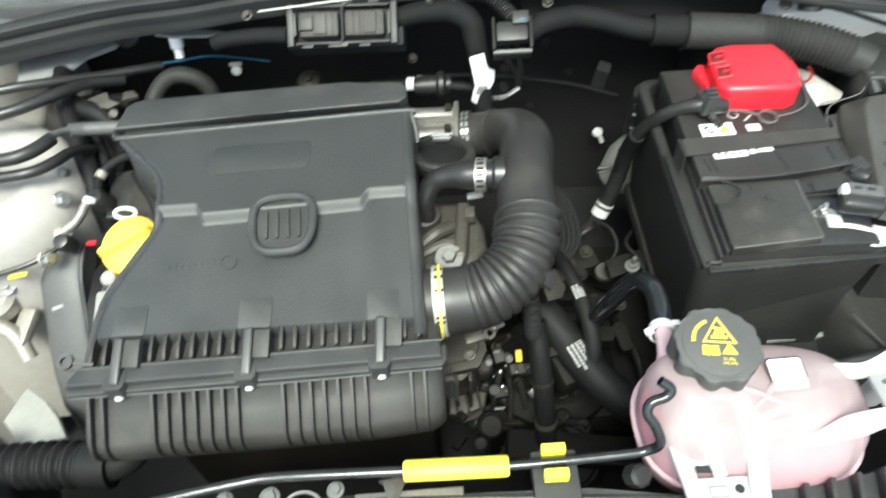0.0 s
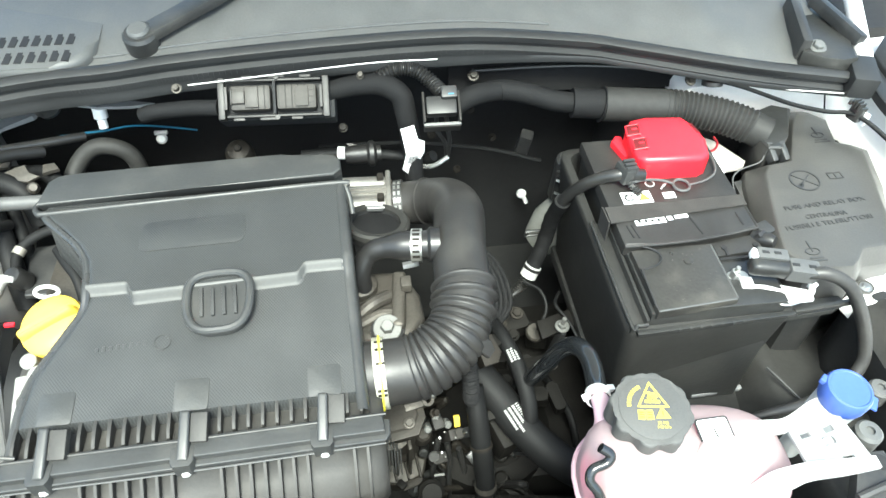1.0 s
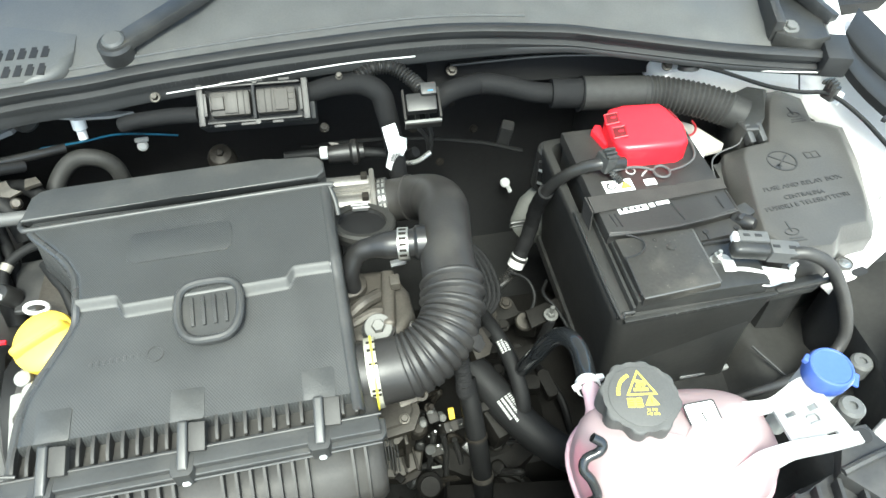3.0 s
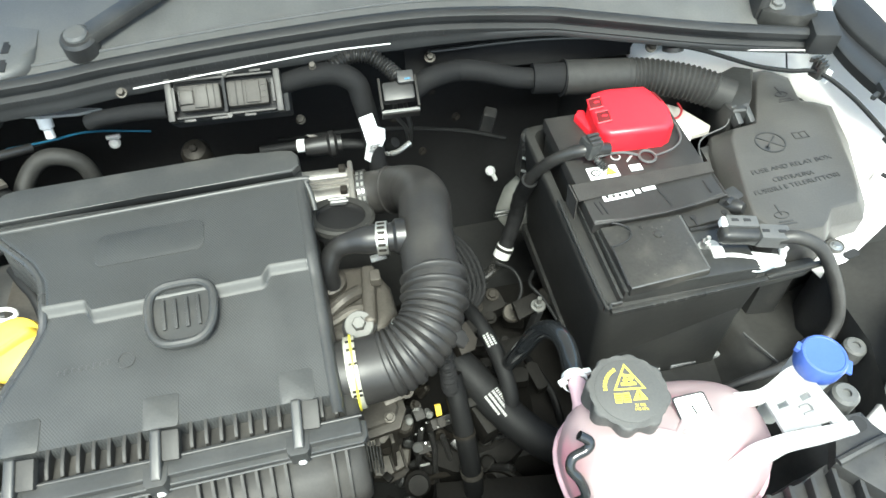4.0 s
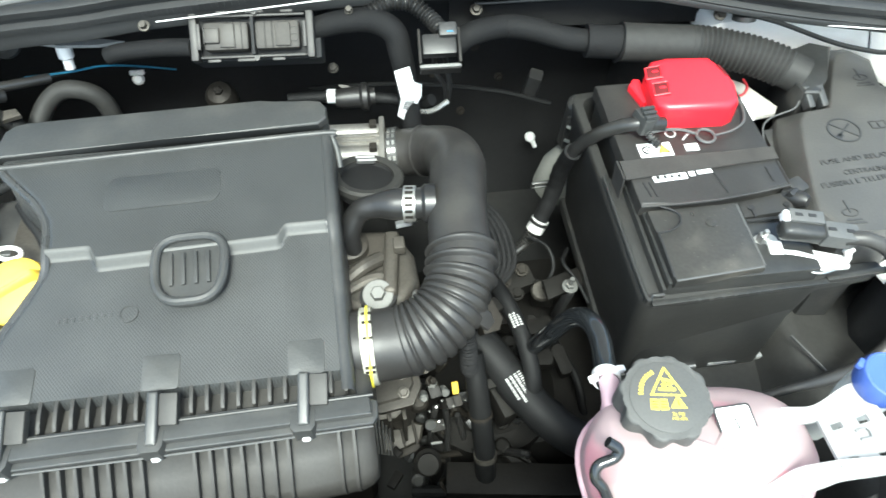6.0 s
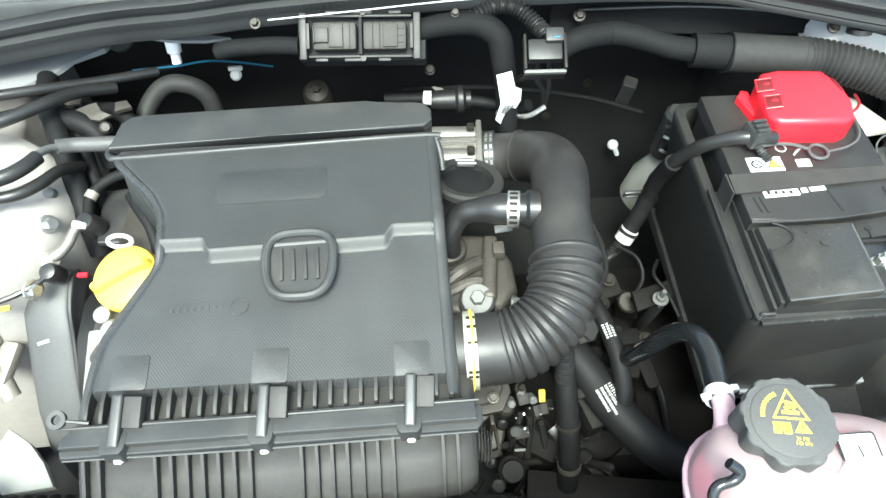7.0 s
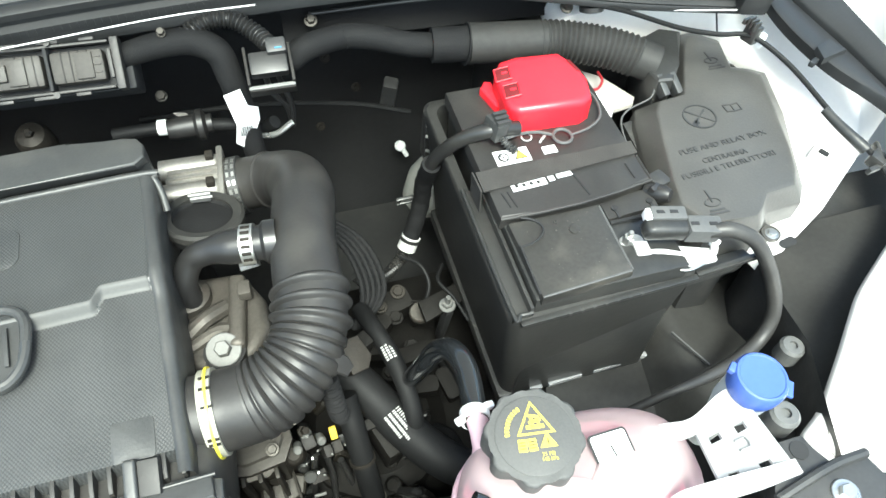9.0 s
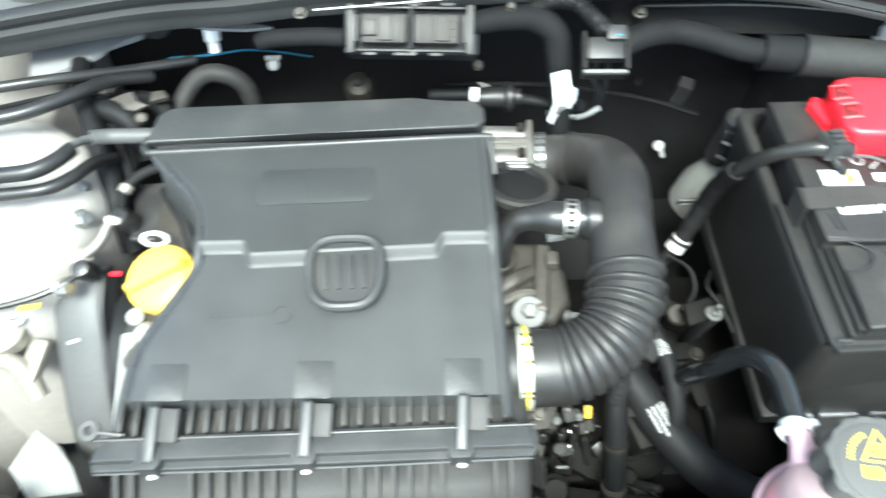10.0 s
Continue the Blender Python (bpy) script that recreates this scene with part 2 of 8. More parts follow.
def part(name, bm, mat, parent=None, label="", smooth=35, m=None):
    """Links a bmesh, or a ready mesh, as one object at its place in the world."""
    if isinstance(bm, bmesh.types.BMesh):
        me = bpy.data.meshes.new(name)
        bmesh.ops.recalc_face_normals(bm, faces=bm.faces)
        for f in bm.faces:
            f.smooth = smooth > 0
        if 0 < smooth < 180:
            for e in bm.edges:
                if len(e.link_faces) == 2 and e.calc_face_angle(0) > radians(smooth):
                    e.smooth = False
        bm.to_mesh(me)
        bm.free()
        me.materials.append(mat)
    else:
        me = bm
    ob = new(name, me)
    here = m or Matrix()
    PLACES[ob] = here
    if parent:
        ob.parent = parent
        ob.matrix_parent_inverse = PLACES[parent].inverted()
    ob.matrix_basis = here
    return tagged(ob, label) if label else ob


def solo(name, bm, mat, label, category, group="", kind="", smooth=35):
    return tagged(part(name, bm, mat, None, "", smooth), label, category, group, kind)


def spline(pts, n=8):
    """Points of a smooth curve through pts, and the place of each along it in whole steps."""
    p = [Vector(v) for v in pts]
    p = [2 * p[0] - p[1]] + p + [2 * p[-1] - p[-2]]
    out = []
    for i in range(1, len(p) - 2):
        a, b, c, d = p[i - 1:i + 3]
        for k in range(n):
            t = k / n
            out.append(0.5 * (2 * b + (c - a) * t + (2 * a - 5 * b + 4 * c - d) * t * t + (3 * b - a - 3 * c + d) * t ** 3))
    return out + [p[-2]]


def add_tube(bm, pts, r, seg=14, n=8, radius=None, smooth=True, flat=1.0):
    """Sweeps a ring along a curve. radius(s, f): the radius at s metres, a share f of the length."""
    path = spline(pts, n) if smooth else [Vector(v) for v in pts]
    dist = [0.0]
    for a, b in zip(path, path[1:]):
        dist.append(dist[-1] + (b - a).length)
    tang = [(path[min(i + 1, len(path) - 1)] - path[max(i - 1, 0)]).normalized() for i in range(len(path))]
    side = tang[0].orthogonal().normalized()
    rings = []
    for i, (c, t) in enumerate(zip(path, tang)):
        side = (side - t * side.dot(t)).normalized()
        up = t.cross(side)
        rr = radius(dist[i], dist[i] / dist[-1]) if radius else r
        rings.append([bm.verts.new(c + rr * (math.cos(2 * math.pi * k / seg) * side + flat * math.sin(2 * math.pi * k / seg) * up)) for k in range(seg)])
    for a, b in zip(rings, rings[1:]):
        for k in range(seg):
            bm.faces.new((a[k], a[(k + 1) % seg], b[(k + 1) % seg], b[k]))
    bm.faces.new(rings[0][::-1])
    bm.faces.new(rings[-1])
    return bm


def tube(pts, r, **kw):
    return add_tube(bmesh.new(), pts, r, **kw)


def axis(a, b):
    """A frame at a, with z towards b."""
    d = Vector(b) - Vector(a)
    return Matrix.Translation(a) @ d.to_track_quat("Z", "Y").to_matrix().to_4x4()


def add_lathe(bm, profile, m=Matrix(), seg=24):
    """Turns a profile of (radius, height) round z, then lays it at m."""
    rings = []
    for r, z in profile:
        if r < 1e-6:
            rings.append([bm.verts.new(m @ Vector((0, 0, z)))])
        else:
            rings.append([bm.verts.new(m @ Vector((r * math.cos(2 * math.pi * k / seg), r * math.sin(2 * math.pi * k / seg), z))) for k in range(seg)])
    for a, b in zip(rings, rings[1:]):
        for k in range(seg):
            q = [a[k % len(a)], a[(k + 1) % len(a)], b[(k + 1) % len(b)], b[k % len(b)]]
            q = [v for i, v in enumerate(q) if v not in q[:i]]
            if len(q) > 2:
                bm.faces.new(q)
    if profile[0] == profile[-1]:
        bmesh.ops.remove_doubles(bm, verts=rings[0] + rings[-1], dist=1e-7)
        return bm
    if len(rings[0]) > 2:
        bm.faces.new(rings[0][::-1])
    if len(rings[-1]) > 2:
        bm.faces.new(rings[-1])
    return bm


def lathe(profile, m=Matrix(), seg=24):
    return add_lathe(bmesh.new(), profile, m, seg)


def add_box(bm, size, m=Matrix(), bevel=0.0, taper=(1, 1), steps=2):
    """A block of that size with its middle at m; taper narrows its top."""
    x, y, z = (s / 2 for s in size)
    vs = [bm.verts.new((sx * x * (taper[0] if sz > 0 else 1), sy * y * (taper[1] if sz > 0 else 1), sz * z)) for sz in (-1, 1) for sx, sy in ((-1, -1), (1, -1), (1, 1), (-1, 1))]
    fs = [bm.faces.new([vs[i] for i in q]) for q in ((3, 2, 1, 0), (4, 5, 6, 7), (0, 1, 5, 4), (1, 2, 6, 5), (2, 3, 7, 6), (3, 0, 4, 7))]
    if bevel:
        es = list({e for f in fs for e in f.edges})
        made = bmesh.ops.bevel(bm, geom=es, offset=bevel, segments=steps, profile=0.6, affect="EDGES")
        vs = list({v for f in made["faces"] for v in f.verts} | {v for v in vs if v.is_valid})
    for v in vs:
        v.co = m @ v.co
    return bm


def box(size, m=Matrix(), bevel=0.0, taper=(1, 1), steps=2):
    return add_box(bmesh.new(), size, m, bevel, taper, steps)


def slab(x0, x1, y0, y1, z0, z1, bevel=0.0, turn=0.0, taper=(1, 1)):
    return box((x1 - x0, y1 - y0, z1 - z0), pose((x0 + x1) / 2, (y0 + y1) / 2, (z0 + z1) / 2, 0, 0, turn), bevel, taper)


def add_prism(bm, outline, z0, z1, m=Matrix(), bevel=0.0, steps=2):
    """Raises a flat outline from z0 to z1; bevel rounds the upper rim."""
    lo = [bm.verts.new((x, y, z0)) for x, y in outline]
    hi = [bm.verts.new((x, y, z1)) for x, y in outline]
    n = len(outline)
    top = bm.faces.new(hi)
    bm.faces.new(lo[::-1])
    for i in range(n):
        bm.faces.new((lo[i], lo[(i + 1) % n], hi[(i + 1) % n], hi[i]))
    vs = set(lo + hi)
    if bevel:
        made = bmesh.ops.bevel(bm, geom=list(top.edges), offset=bevel, segments=steps, profile=0.6, affect="EDGES")
        vs = {v for v in vs if v.is_valid} | {v for f in made["faces"] for v in f.verts}
    for v in vs:
        v.co = m @ v.co
    return bm


def prism(outline, z0, z1, m=Matrix(), bevel=0.0, steps=2):
    return add_prism(bmesh.new(), outline, z0, z1, m, bevel, steps)


def rounded(w, h, r, n=5, cx=0.0, cy=0.0):
    pts = []
    for qx, qy, a0 in ((1, 1, 0), (-1, 1, 90), (-1, -1, 180), (1, -1, 270)):
        for k in range(n + 1):
            a = radians(a0 + 90 * k / n)
            pts.append((cx + qx * (w / 2 - r) + r * math.cos(a), cy + qy * (h / 2 - r) + r * math.sin(a)))
    return pts


def lerp(points, v):
    """Reads a polyline of (place, value) at v."""
    for (a, x), (b, y) in zip(points, points[1:]):
        if v <= b:
            return x + (y - x) * max(0.0, (v - a) / (b - a))
    return points[-1][1]


def ease(t):
    t = min(1.0, max(0.0, t))
    return t * t * (3 - 2 * t)


def words(name, text, size, m, mat, parent, depth=0.0004, align="CENTER", label=""):
    cu = bpy.data.curves.new(name, "FONT")
    cu.body, cu.size, cu.extrude, cu.align_x, cu.align_y = text, size, depth, align, "CENTER"
    tmp = bpy.data.objects.new(name, cu)
    scene.collection.objects.link(tmp)
    me = bpy.data.meshes.new_from_object(tmp.evaluated_get(bpy.context.evaluated_depsgraph_get()))
    bpy.data.objects.remove(tmp)
    me.materials.clear()
    me.materials.append(mat)
    return part(name, me, mat, parent, label, m=m)


def bolt(parent, at, r=0.006, head=0.005, towards=(0, 0, 1), washer=0.0, mat=None, name="bolt", stud=0.0):
    """A hexagon bolt with an optional washer, seated at a point."""
    m = axis(at, Vector(at) + Vector(towards))
    bm = bmesh.new()
    if washer:
        add_lathe(bm, [(washer, 0), (washer, 0.0016), (washer * 0.94, 0.0022), (r * 0.9, 0.0024)], m, 20)
    add_lathe(bm, [(r, 0.001), (r, head * 0.85), (r * 0.86, head), (0, head)], m, 6)
    if stud:
        add_lathe(bm, [(r * 0.5, head * 0.5), (r * 0.5, head + stud), (r * 0.4, head + stud + 0.001)], m, 10)
    if parent:
        return part(name, bm, mat or M_STEEL, parent, smooth=25)
    return solo(name, bm, mat or M_STEEL, "zinc-plated hexagon bolt on the dark panel", "bolt", "bolts in the engine bay", smooth=25)


def on_hose(a, b, turn, r):
    """A frame on a hose's skin between a and b: x out of the skin, z along it; turn 0 faces up and forward."""
    a, b = Vector(a), Vector(b)
    z = (b - a).normalized()
    out = Vector((-0.08, -0.62, 0.78))
    x = (out - z * out.dot(z)).normalized()
    m = Matrix((x, z.cross(x), z)).transposed().to_4x4()
    return Matrix.Translation((a + b) / 2) @ m @ pose(0, 0, 0, 0, 0, turn) @ pose(r, 0, 0)


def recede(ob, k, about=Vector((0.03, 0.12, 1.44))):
    """Scales a cluster's parts about the camera's mean place, set deeper to fit its view."""
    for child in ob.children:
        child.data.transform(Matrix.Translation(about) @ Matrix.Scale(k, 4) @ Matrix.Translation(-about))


def clamp(parent, a, b, r, width=0.009, mat=None, name="hose_clamp", label="", ear=None):
    """A worm band round a hose between two points of its line, with its screw housing."""
    mid = (Vector(a) + Vector(b)) / 2
    m = axis(mid, b)
    bm = bmesh.new()
    add_lathe(bm, [(r, -width / 2), (r + 0.0014, -width / 2), (r + 0.0014, width / 2), (r, width / 2)], m, 28)
    band = part(name, bm, mat or M_STEEL, parent, label)
    if ear is not None:
        e = m @ pose(0, 0, 0, 0, 0, ear) @ pose(r + 0.004, 0, 0)
        part("screw_housing", box((0.008, 0.016, width * 1.25), e, 0.0015), mat or M_STEEL, band)
        part("screw", lathe([(0.0035, -0.014), (0.0035, 0.012), (0.0022, 0.013)], e @ pose(0, 0, 0, 90), 8), mat or M_STEEL, band)
    return band

# ---- the large structure ----
# The ground outside and the closed bay: floor tray, bulkhead, side walls, front panel.
# the ground is out of view; its pale tone bounces light upwards
solo("ground", slab(-600, 600, -600, 600, -0.2, 0.0), M_ASPHALT, "unseen ground under the car, paled to bounce light", "ground", kind="structure")
solo("bay_floor", slab(-0.85, 0.85, 0.0, 1.06, 0.36, 0.40), M_UNDER, "dusty black undertray closing the bay below", "undertray", kind="structure")
bm = bmesh.new()
add_box(bm, (1.62, 0.03, 0.62), pose(0.06, 1.045, 0.69))
add_box(bm, (1.62, 0.17, 0.02), pose(0.06, 0.965, 0.945))
solo("wall_bulkhead", bm, M_DEEP, "black sound-deadened bulkhead behind the engine", "bulkhead", kind="structure")
bm = bmesh.new()
add_box(bm, (1.5, 0.03, 0.42), pose(0.02, 0.205, 0.62))
solo("wall_front", bm, M_DEEP, "black radiator support at the front of the bay", "radiator support", kind="structure")


def shelf(name, side, rows, mat, label, lip=0.05, z_low=0.42, skew=0.0):
    """An inner wing: rows of (y, x at the edge, z at the edge, x of the wall); side +1 or -1."""
    bm = bmesh.new()
    lines = []
    for y, xi, zi, xo, zo in rows:
        lines.append([bm.verts.new(v) for v in ((xi, y, zi - lip), (xi, y, zi - 0.012), (xi + side * 0.006, y, zi - 0.003), (xi + side * 0.016, y, zi), ((xi + xo) / 2, y, (zi * 2 + zo) / 3), (xo - side * 0.02, y, zo), (xo, y, zo + 0.03), (xo, y, 1.0 if zo > 0.9 else zo + 0.05), (xo + side * 0.25, y, 0.99 if zo > 0.9 else zo + 0.045), (xo + side * 0.27, y, z_low))])
    for a, b in zip(lines, lines[1:]):
        for i in range(len(a) - 1):
            bm.faces.new((a[i], a[i + 1], b[i + 1], b[i]))
    for v in bm.verts:
        v.co.y += skew * max(0.0, min(v.co.x, 0.76) - 0.585) * max(0.0, 1 - (v.co.y - 0.48) / 0.20)
    return solo(name, bm, mat, label, "inner wing", kind="structure", smooth=40)


shelf("wall_wing_left_hand", 1, [
    (0.486, 0.552, 0.845, 0.720, 0.866), (0.505, 0.546, 0.847, 0.735, 0.872), (0.545, 0.590, 0.850, 0.750, 0.888),
    (0.640, 0.660, 0.880, 0.770, 0.905), (0.720, 0.672, 0.882, 0.790, 0.920), (0.790, 0.658, 0.888, 0.800, 0.930), (0.806, 0.640, 0.895, 0.803, 0.932), (0.816, 0.440, 0.920, 0.806, 0.934), (0.860, 0.440, 0.925, 0.820, 0.940), (1.03, 0.40, 0.93, 0.83, 0.95)],
    M_WHITE, "white-painted inner wing panel beside the fuse box", 0.03, skew=0.70)
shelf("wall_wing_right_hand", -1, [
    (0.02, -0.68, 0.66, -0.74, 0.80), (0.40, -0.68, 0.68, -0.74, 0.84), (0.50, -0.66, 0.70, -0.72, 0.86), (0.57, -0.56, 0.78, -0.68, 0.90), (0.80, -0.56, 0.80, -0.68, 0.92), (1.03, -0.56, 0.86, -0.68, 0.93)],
    M_DIMWHITE, "white-painted inner wing panel beside the strut tower", 0.25)

bm = bmesh.new()
rows = [[bm.verts.new((x, y, z)) for z in (0.40, 0.62, 0.80, zt)] for x, y, zt in ((0.50, 0.25, 0.82), (0.56, 0.40, 0.81), (0.545, 0.475, 0.83), (0.56, 0.51, 0.835), (0.655, 0.565, 0.84), (0.675, 0.65, 0.86), (0.64, 0.73, 0.88), (0.52, 0.80, 0.89), (0.45, 0.88, 0.90), (0.42, 1.04, 0.90))]
for a, b in zip(rows, rows[1:]):
    for i in range(3):
        bm.faces.new((a[i], a[i + 1], b[i + 1], b[i]))
add_box(bm, (0.52, 0.42, 0.02), pose(0.72, 0.44, 0.71))
solo("wall_wheel_house", bm, M_MATT, "black wheel house wall below the white wing", "wheel house", kind="structure", smooth=60)

# The fender's front edge beside the headlamp: a curved white shell.
edge = [(0.523, 0.269, 0.805), (0.505, 0.295, 0.805), (0.502, 0.318, 0.805), (0.536, 0.339, 0.805), (0.566, 0.364, 0.805), (0.597, 0.391, 0.805), (0.629, 0.420, 0.805), (0.661, 0.447, 0.805), (0.720, 0.485, 0.807), (0.80, 0.54, 0.83), (0.85, 0.64, 0.87)]
crown = bmesh.new()
flange = bmesh.new()
for bm, prof in ((flange, ((0.012, -0.006, -0.05), (0.0, 0.0, -0.012), (0.003, -0.002, -0.003), (0.010, -0.006, 0.0), (0.016, -0.0095, 0.0005))), (crown, ((0.0158, -0.0094, -0.004), (0.0162, -0.0097, 0.0025), (0.05, -0.030, 0.020), (0.12, -0.07, 0.036), (0.22, -0.13, 0.010), (0.28, -0.16, -0.15), (0.28, -0.16, -0.5)))):
    lines = [[bm.verts.new((x + a, y + b, z + c)) for a, b, c in prof] for x, y, z in spline(edge, 5)]
    for a, b in zip(lines, lines[1:]):
        for i in range(len(a) - 1):
            bm.faces.new((a[i], a[i + 1], b[i + 1], b[i]))
fender = thing("fender", "glossy white front fender with a rolled edge", "fender", (0.62, 0.40, 0.80))
part("panel", crown, M_WHITE, fender, smooth=50)
part("flange", flange, M_WHITE, fender, smooth=50)

# Raised hood over the bay, out of view: added to shade the rear and reflect.
hood = thing("hood", "unseen raised white hood with an inner panel, added for shade and reflections", "hood", (0.05, 0.95, 1.12))
hm_ = axis((0.05, 0.98, 1.13), (0.05, 0.36, 1.93))
part("lining", box((1.34, 0.02, 0.96), hm_ @ pose(0, 0.012, 0.48), 0.008), M_DIMWHITE, hood, "white-painted inner panel")
part("skin", box((1.40, 0.02, 1.0), hm_ @ pose(0, -0.012, 0.49), 0.008), M_WHITE, hood, "white outer skin")

# The cowl with its rubber seal, grille and wiper.
SEAL = [(-0.62, 0.800, 0.962), (-0.404, 0.833, 0.978), (-0.286, 0.836, 0.985), (-0.204, 0.838, 0.992), (-0.034, 0.843, 0.998), (0.142, 0.846, 0.998), (0.291, 0.836, 0.987), (0.364, 0.822, 0.979), (0.508, 0.787, 0.964), (0.640, 0.764, 0.952)]
line = spline(SEAL, 8)
bm = bmesh.new()
rows = []
for c in line:
    low = 1.0 - 0.42 * ease((c.x - 0.10) / 0.25)
    prof = [(-0.004, -0.036 * low), (-0.0095, -0.033 * low), (-0.0105, -0.024 * low), (-0.0090, -0.020 * low), (-0.0105, -0.016 * low), (-0.0105, -0.009), (-0.004, -0.005), (-0.004, -0.001), (-0.009, 0.002), (-0.010, 0.009), (-0.004, 0.014), (0.004, 0.013), (0.008, 0.008), (0.010, 0.001), (0.022, -0.001), (0.022, -0.012), (0.006, -0.02)]
    rows.append([bm.verts.new(c + Vector((0, dy, dz))) for dy, dz in prof])
for a, b in zip(rows, rows[1:]):
    for i in range(len(a)):
        bm.faces.new((a[i], a[(i + 1) % len(a)], b[(i + 1) % len(a)], b[i]))
bm.faces.new(rows[0][::-1]), bm.faces.new(rows[-1])
hood_seal = solo("hood_seal", bm, M_SEAL, "long black rubber hood seal with a rolled lip along the cowl", "rubber seal", smooth=50)
part("end_block", box((0.034, 0.05, 0.034), pose(0.653, 0.762, 0.958, 8, 0, -16), 0.006), M_SEAL, hood_seal)
for k in range(90):
    c = line[12 + k // 3].lerp(line[13 + k // 3], (k % 3) / 3)
    part("moulded_mark", box((0.0014, 0.0014, 0.0056), pose(c.x, c.y - 0.0104, c.z - 0.0128)), M_SEAL, hood_seal, smooth=0)
bm = bmesh.new()
rows = []
for i, c in enumerate(line):
    high = 0.014 * ease((c.x + 0.165) / 0.05) * ease((0.52 - c.x) / 0.08)
    lift = 0.02 + 0.01 * math.exp(-((c.x + 0.25) / 0.2) ** 2)
    rows.append([bm.verts.new(v) for v in ((c.x, c.y + 0.012, c.z - 0.03), (c.x, c.y + 0.012, c.z + 0.001), (c.x, c.y + 0.03, c.z + 0.008), (c.x, c.y + 0.058, c.z + 0.012 + lift * 0.25), (c.x, c.y + 0.078, c.z + 0.013 + lift * 0.35 + high * 0.9), (c.x, c.y + 0.14, c.z + 0.022 + lift * 0.7 + high), (c.x, c.y + 0.25, c.z + 0.06 + lift + high), (c.x, c.y + 0.40, c.z + 0.11 + lift + high), (c.x, c.y + 0.40, c.z - 0.2))])
for a, b in zip(rows, rows[1:]):
    for i in range(len(a) - 1):
        bm.faces.new((a[i], a[i + 1], b[i + 1], b[i]))
cowl = thing("cowl", "dark grey textured plastic cowl below the windscreen", "cowl", (0, 0.95, 1.0))
part("panel", bm, M_COWL, cowl, smooth=60)
part("front_bead", tube([c + Vector((0, 0.030, 0.0085)) for c in line[4:-26]], 0.0022, seg=8, smooth=False), M_COWL, cowl)

# The raised air grille on the cowl.
grille = thing("cowl_grille", "dark grey plastic air intake grille with two rows of slots", "grille", (-0.4, 0.9, 1.0))
gm = pose(-0.430, 0.918, 0.998, 6, 0, 0)
part("raised_housing", prism(rounded(0.25, 0.16, 0.05), -0.05, 0.010, gm, 0.012, 5), M_COWL, grille, smooth=60)
slot = bmesh.new()
add_prism(slot, [(-0.0042, -0.010), (0.0042, -0.010), (0.0042, 0.004), (0.0014, 0.006), (0.0014, 0.010), (-0.0042, 0.010)], -0.001, 0.0012)
slot_ob = None
for row in range(2):
    for k in range(12):
        slot_ob = part("slot", slot if slot_ob is None else slot_ob.data, M_DEEP, grille, m=gm @ pose(0.092 - k * 0.0135, -0.028 - row * 0.032, 0.0096, 0, 0, -4))

wiper = thing("wiper_arm", "black wiper arm with a grey pivot cap on the cowl", "wiper", (-0.25, 0.87, 1.02))
part("pivot", lathe([(0.021, -0.02), (0.021, 0.004), (0.018, 0.008), (0.015, 0.008)], pose(-0.251, 0.873, 1.012, 12, 0, 0)), M_MATT, wiper)
part("cap", lathe([(0.0135, 0.006), (0.0135, 0.011), (0.0110, 0.014), (0, 0.0145)], pose(-0.251, 0.873, 1.012, 12, 0, 0)), M_COWL, wiper, "grey pivot cap")
part("arm", box((0.030, 0.34, 0.014), axis((-0.250, 0.873, 1.012), (-0.12, 0.945, 1.045)) @ pose(0, 0, 0.17, 90, 0, 0), 0.004), M_MATT, wiper)

# Right-hand hood hinge and corner trim, against the white body.
hinge = thing("hinge_assembly", "black hood hinge bracket with a white arm and bolts", "hinge", (0.65, 0.8, 0.95))
part("bracket", prism([(0.598, 0.855), (0.612, 0.885), (0.660, 0.905), (0.675, 0.870), (0.661, 0.826), (0.647, 0.772), (0.625, 0.768), (0.601, 0.776), (0.582, 0.794)], 0.960, 0.982, Matrix(), 0.004), M_TRAY, hinge, "black hinge bracket")
part("upright", box((0.014, 0.10, 0.036), pose(0.596, 0.846, 0.985, 8, 0, -12), 0.005), M_MATT, hinge)
part("fold", box((0.016, 0.10, 0.018), pose(0.655, 0.850, 0.990, 6, 14, 14), 0.005), M_MATT, hinge)
part("arm", box((0.022, 0.17, 0.012), pose(0.690, 0.860, 0.986, 10, 14, -16), 0.004), M_WHITE, hinge, "white-painted hinge arm")
bolt(hinge, (0.603, 0.799, 0.983), 0.0075, 0.007, (0, -0.3, 1), 0.0115, M_DULL)

# The black channel strip between wing and fender.
strip_in = [(0.700, 0.820), (0.674, 0.765), (0.665, 0.705), (0.671, 0.634), (0.691, 0.569), (0.700, 0.50)]
strip_mid = [(0.712, 0.822), (0.705, 0.765), (0.708, 0.705), (0.711, 0.660), (0.712, 0.590), (0.716, 0.51)]
strip_out = [(0.752, 0.862), (0.748, 0.790), (0.741, 0.725), (0.733, 0.627), (0.727, 0.55), (0.722, 0.49)]
channel = thing("fender_channel_strip", "black plastic channel strip between the wing and the fender", "trim strip", (0.70, 0.65, 0.95))
lo_, mi_, up_ = (spline([(a, b, 0) for a, b in edge_], 6) for edge_ in (strip_in, strip_mid, strip_out))
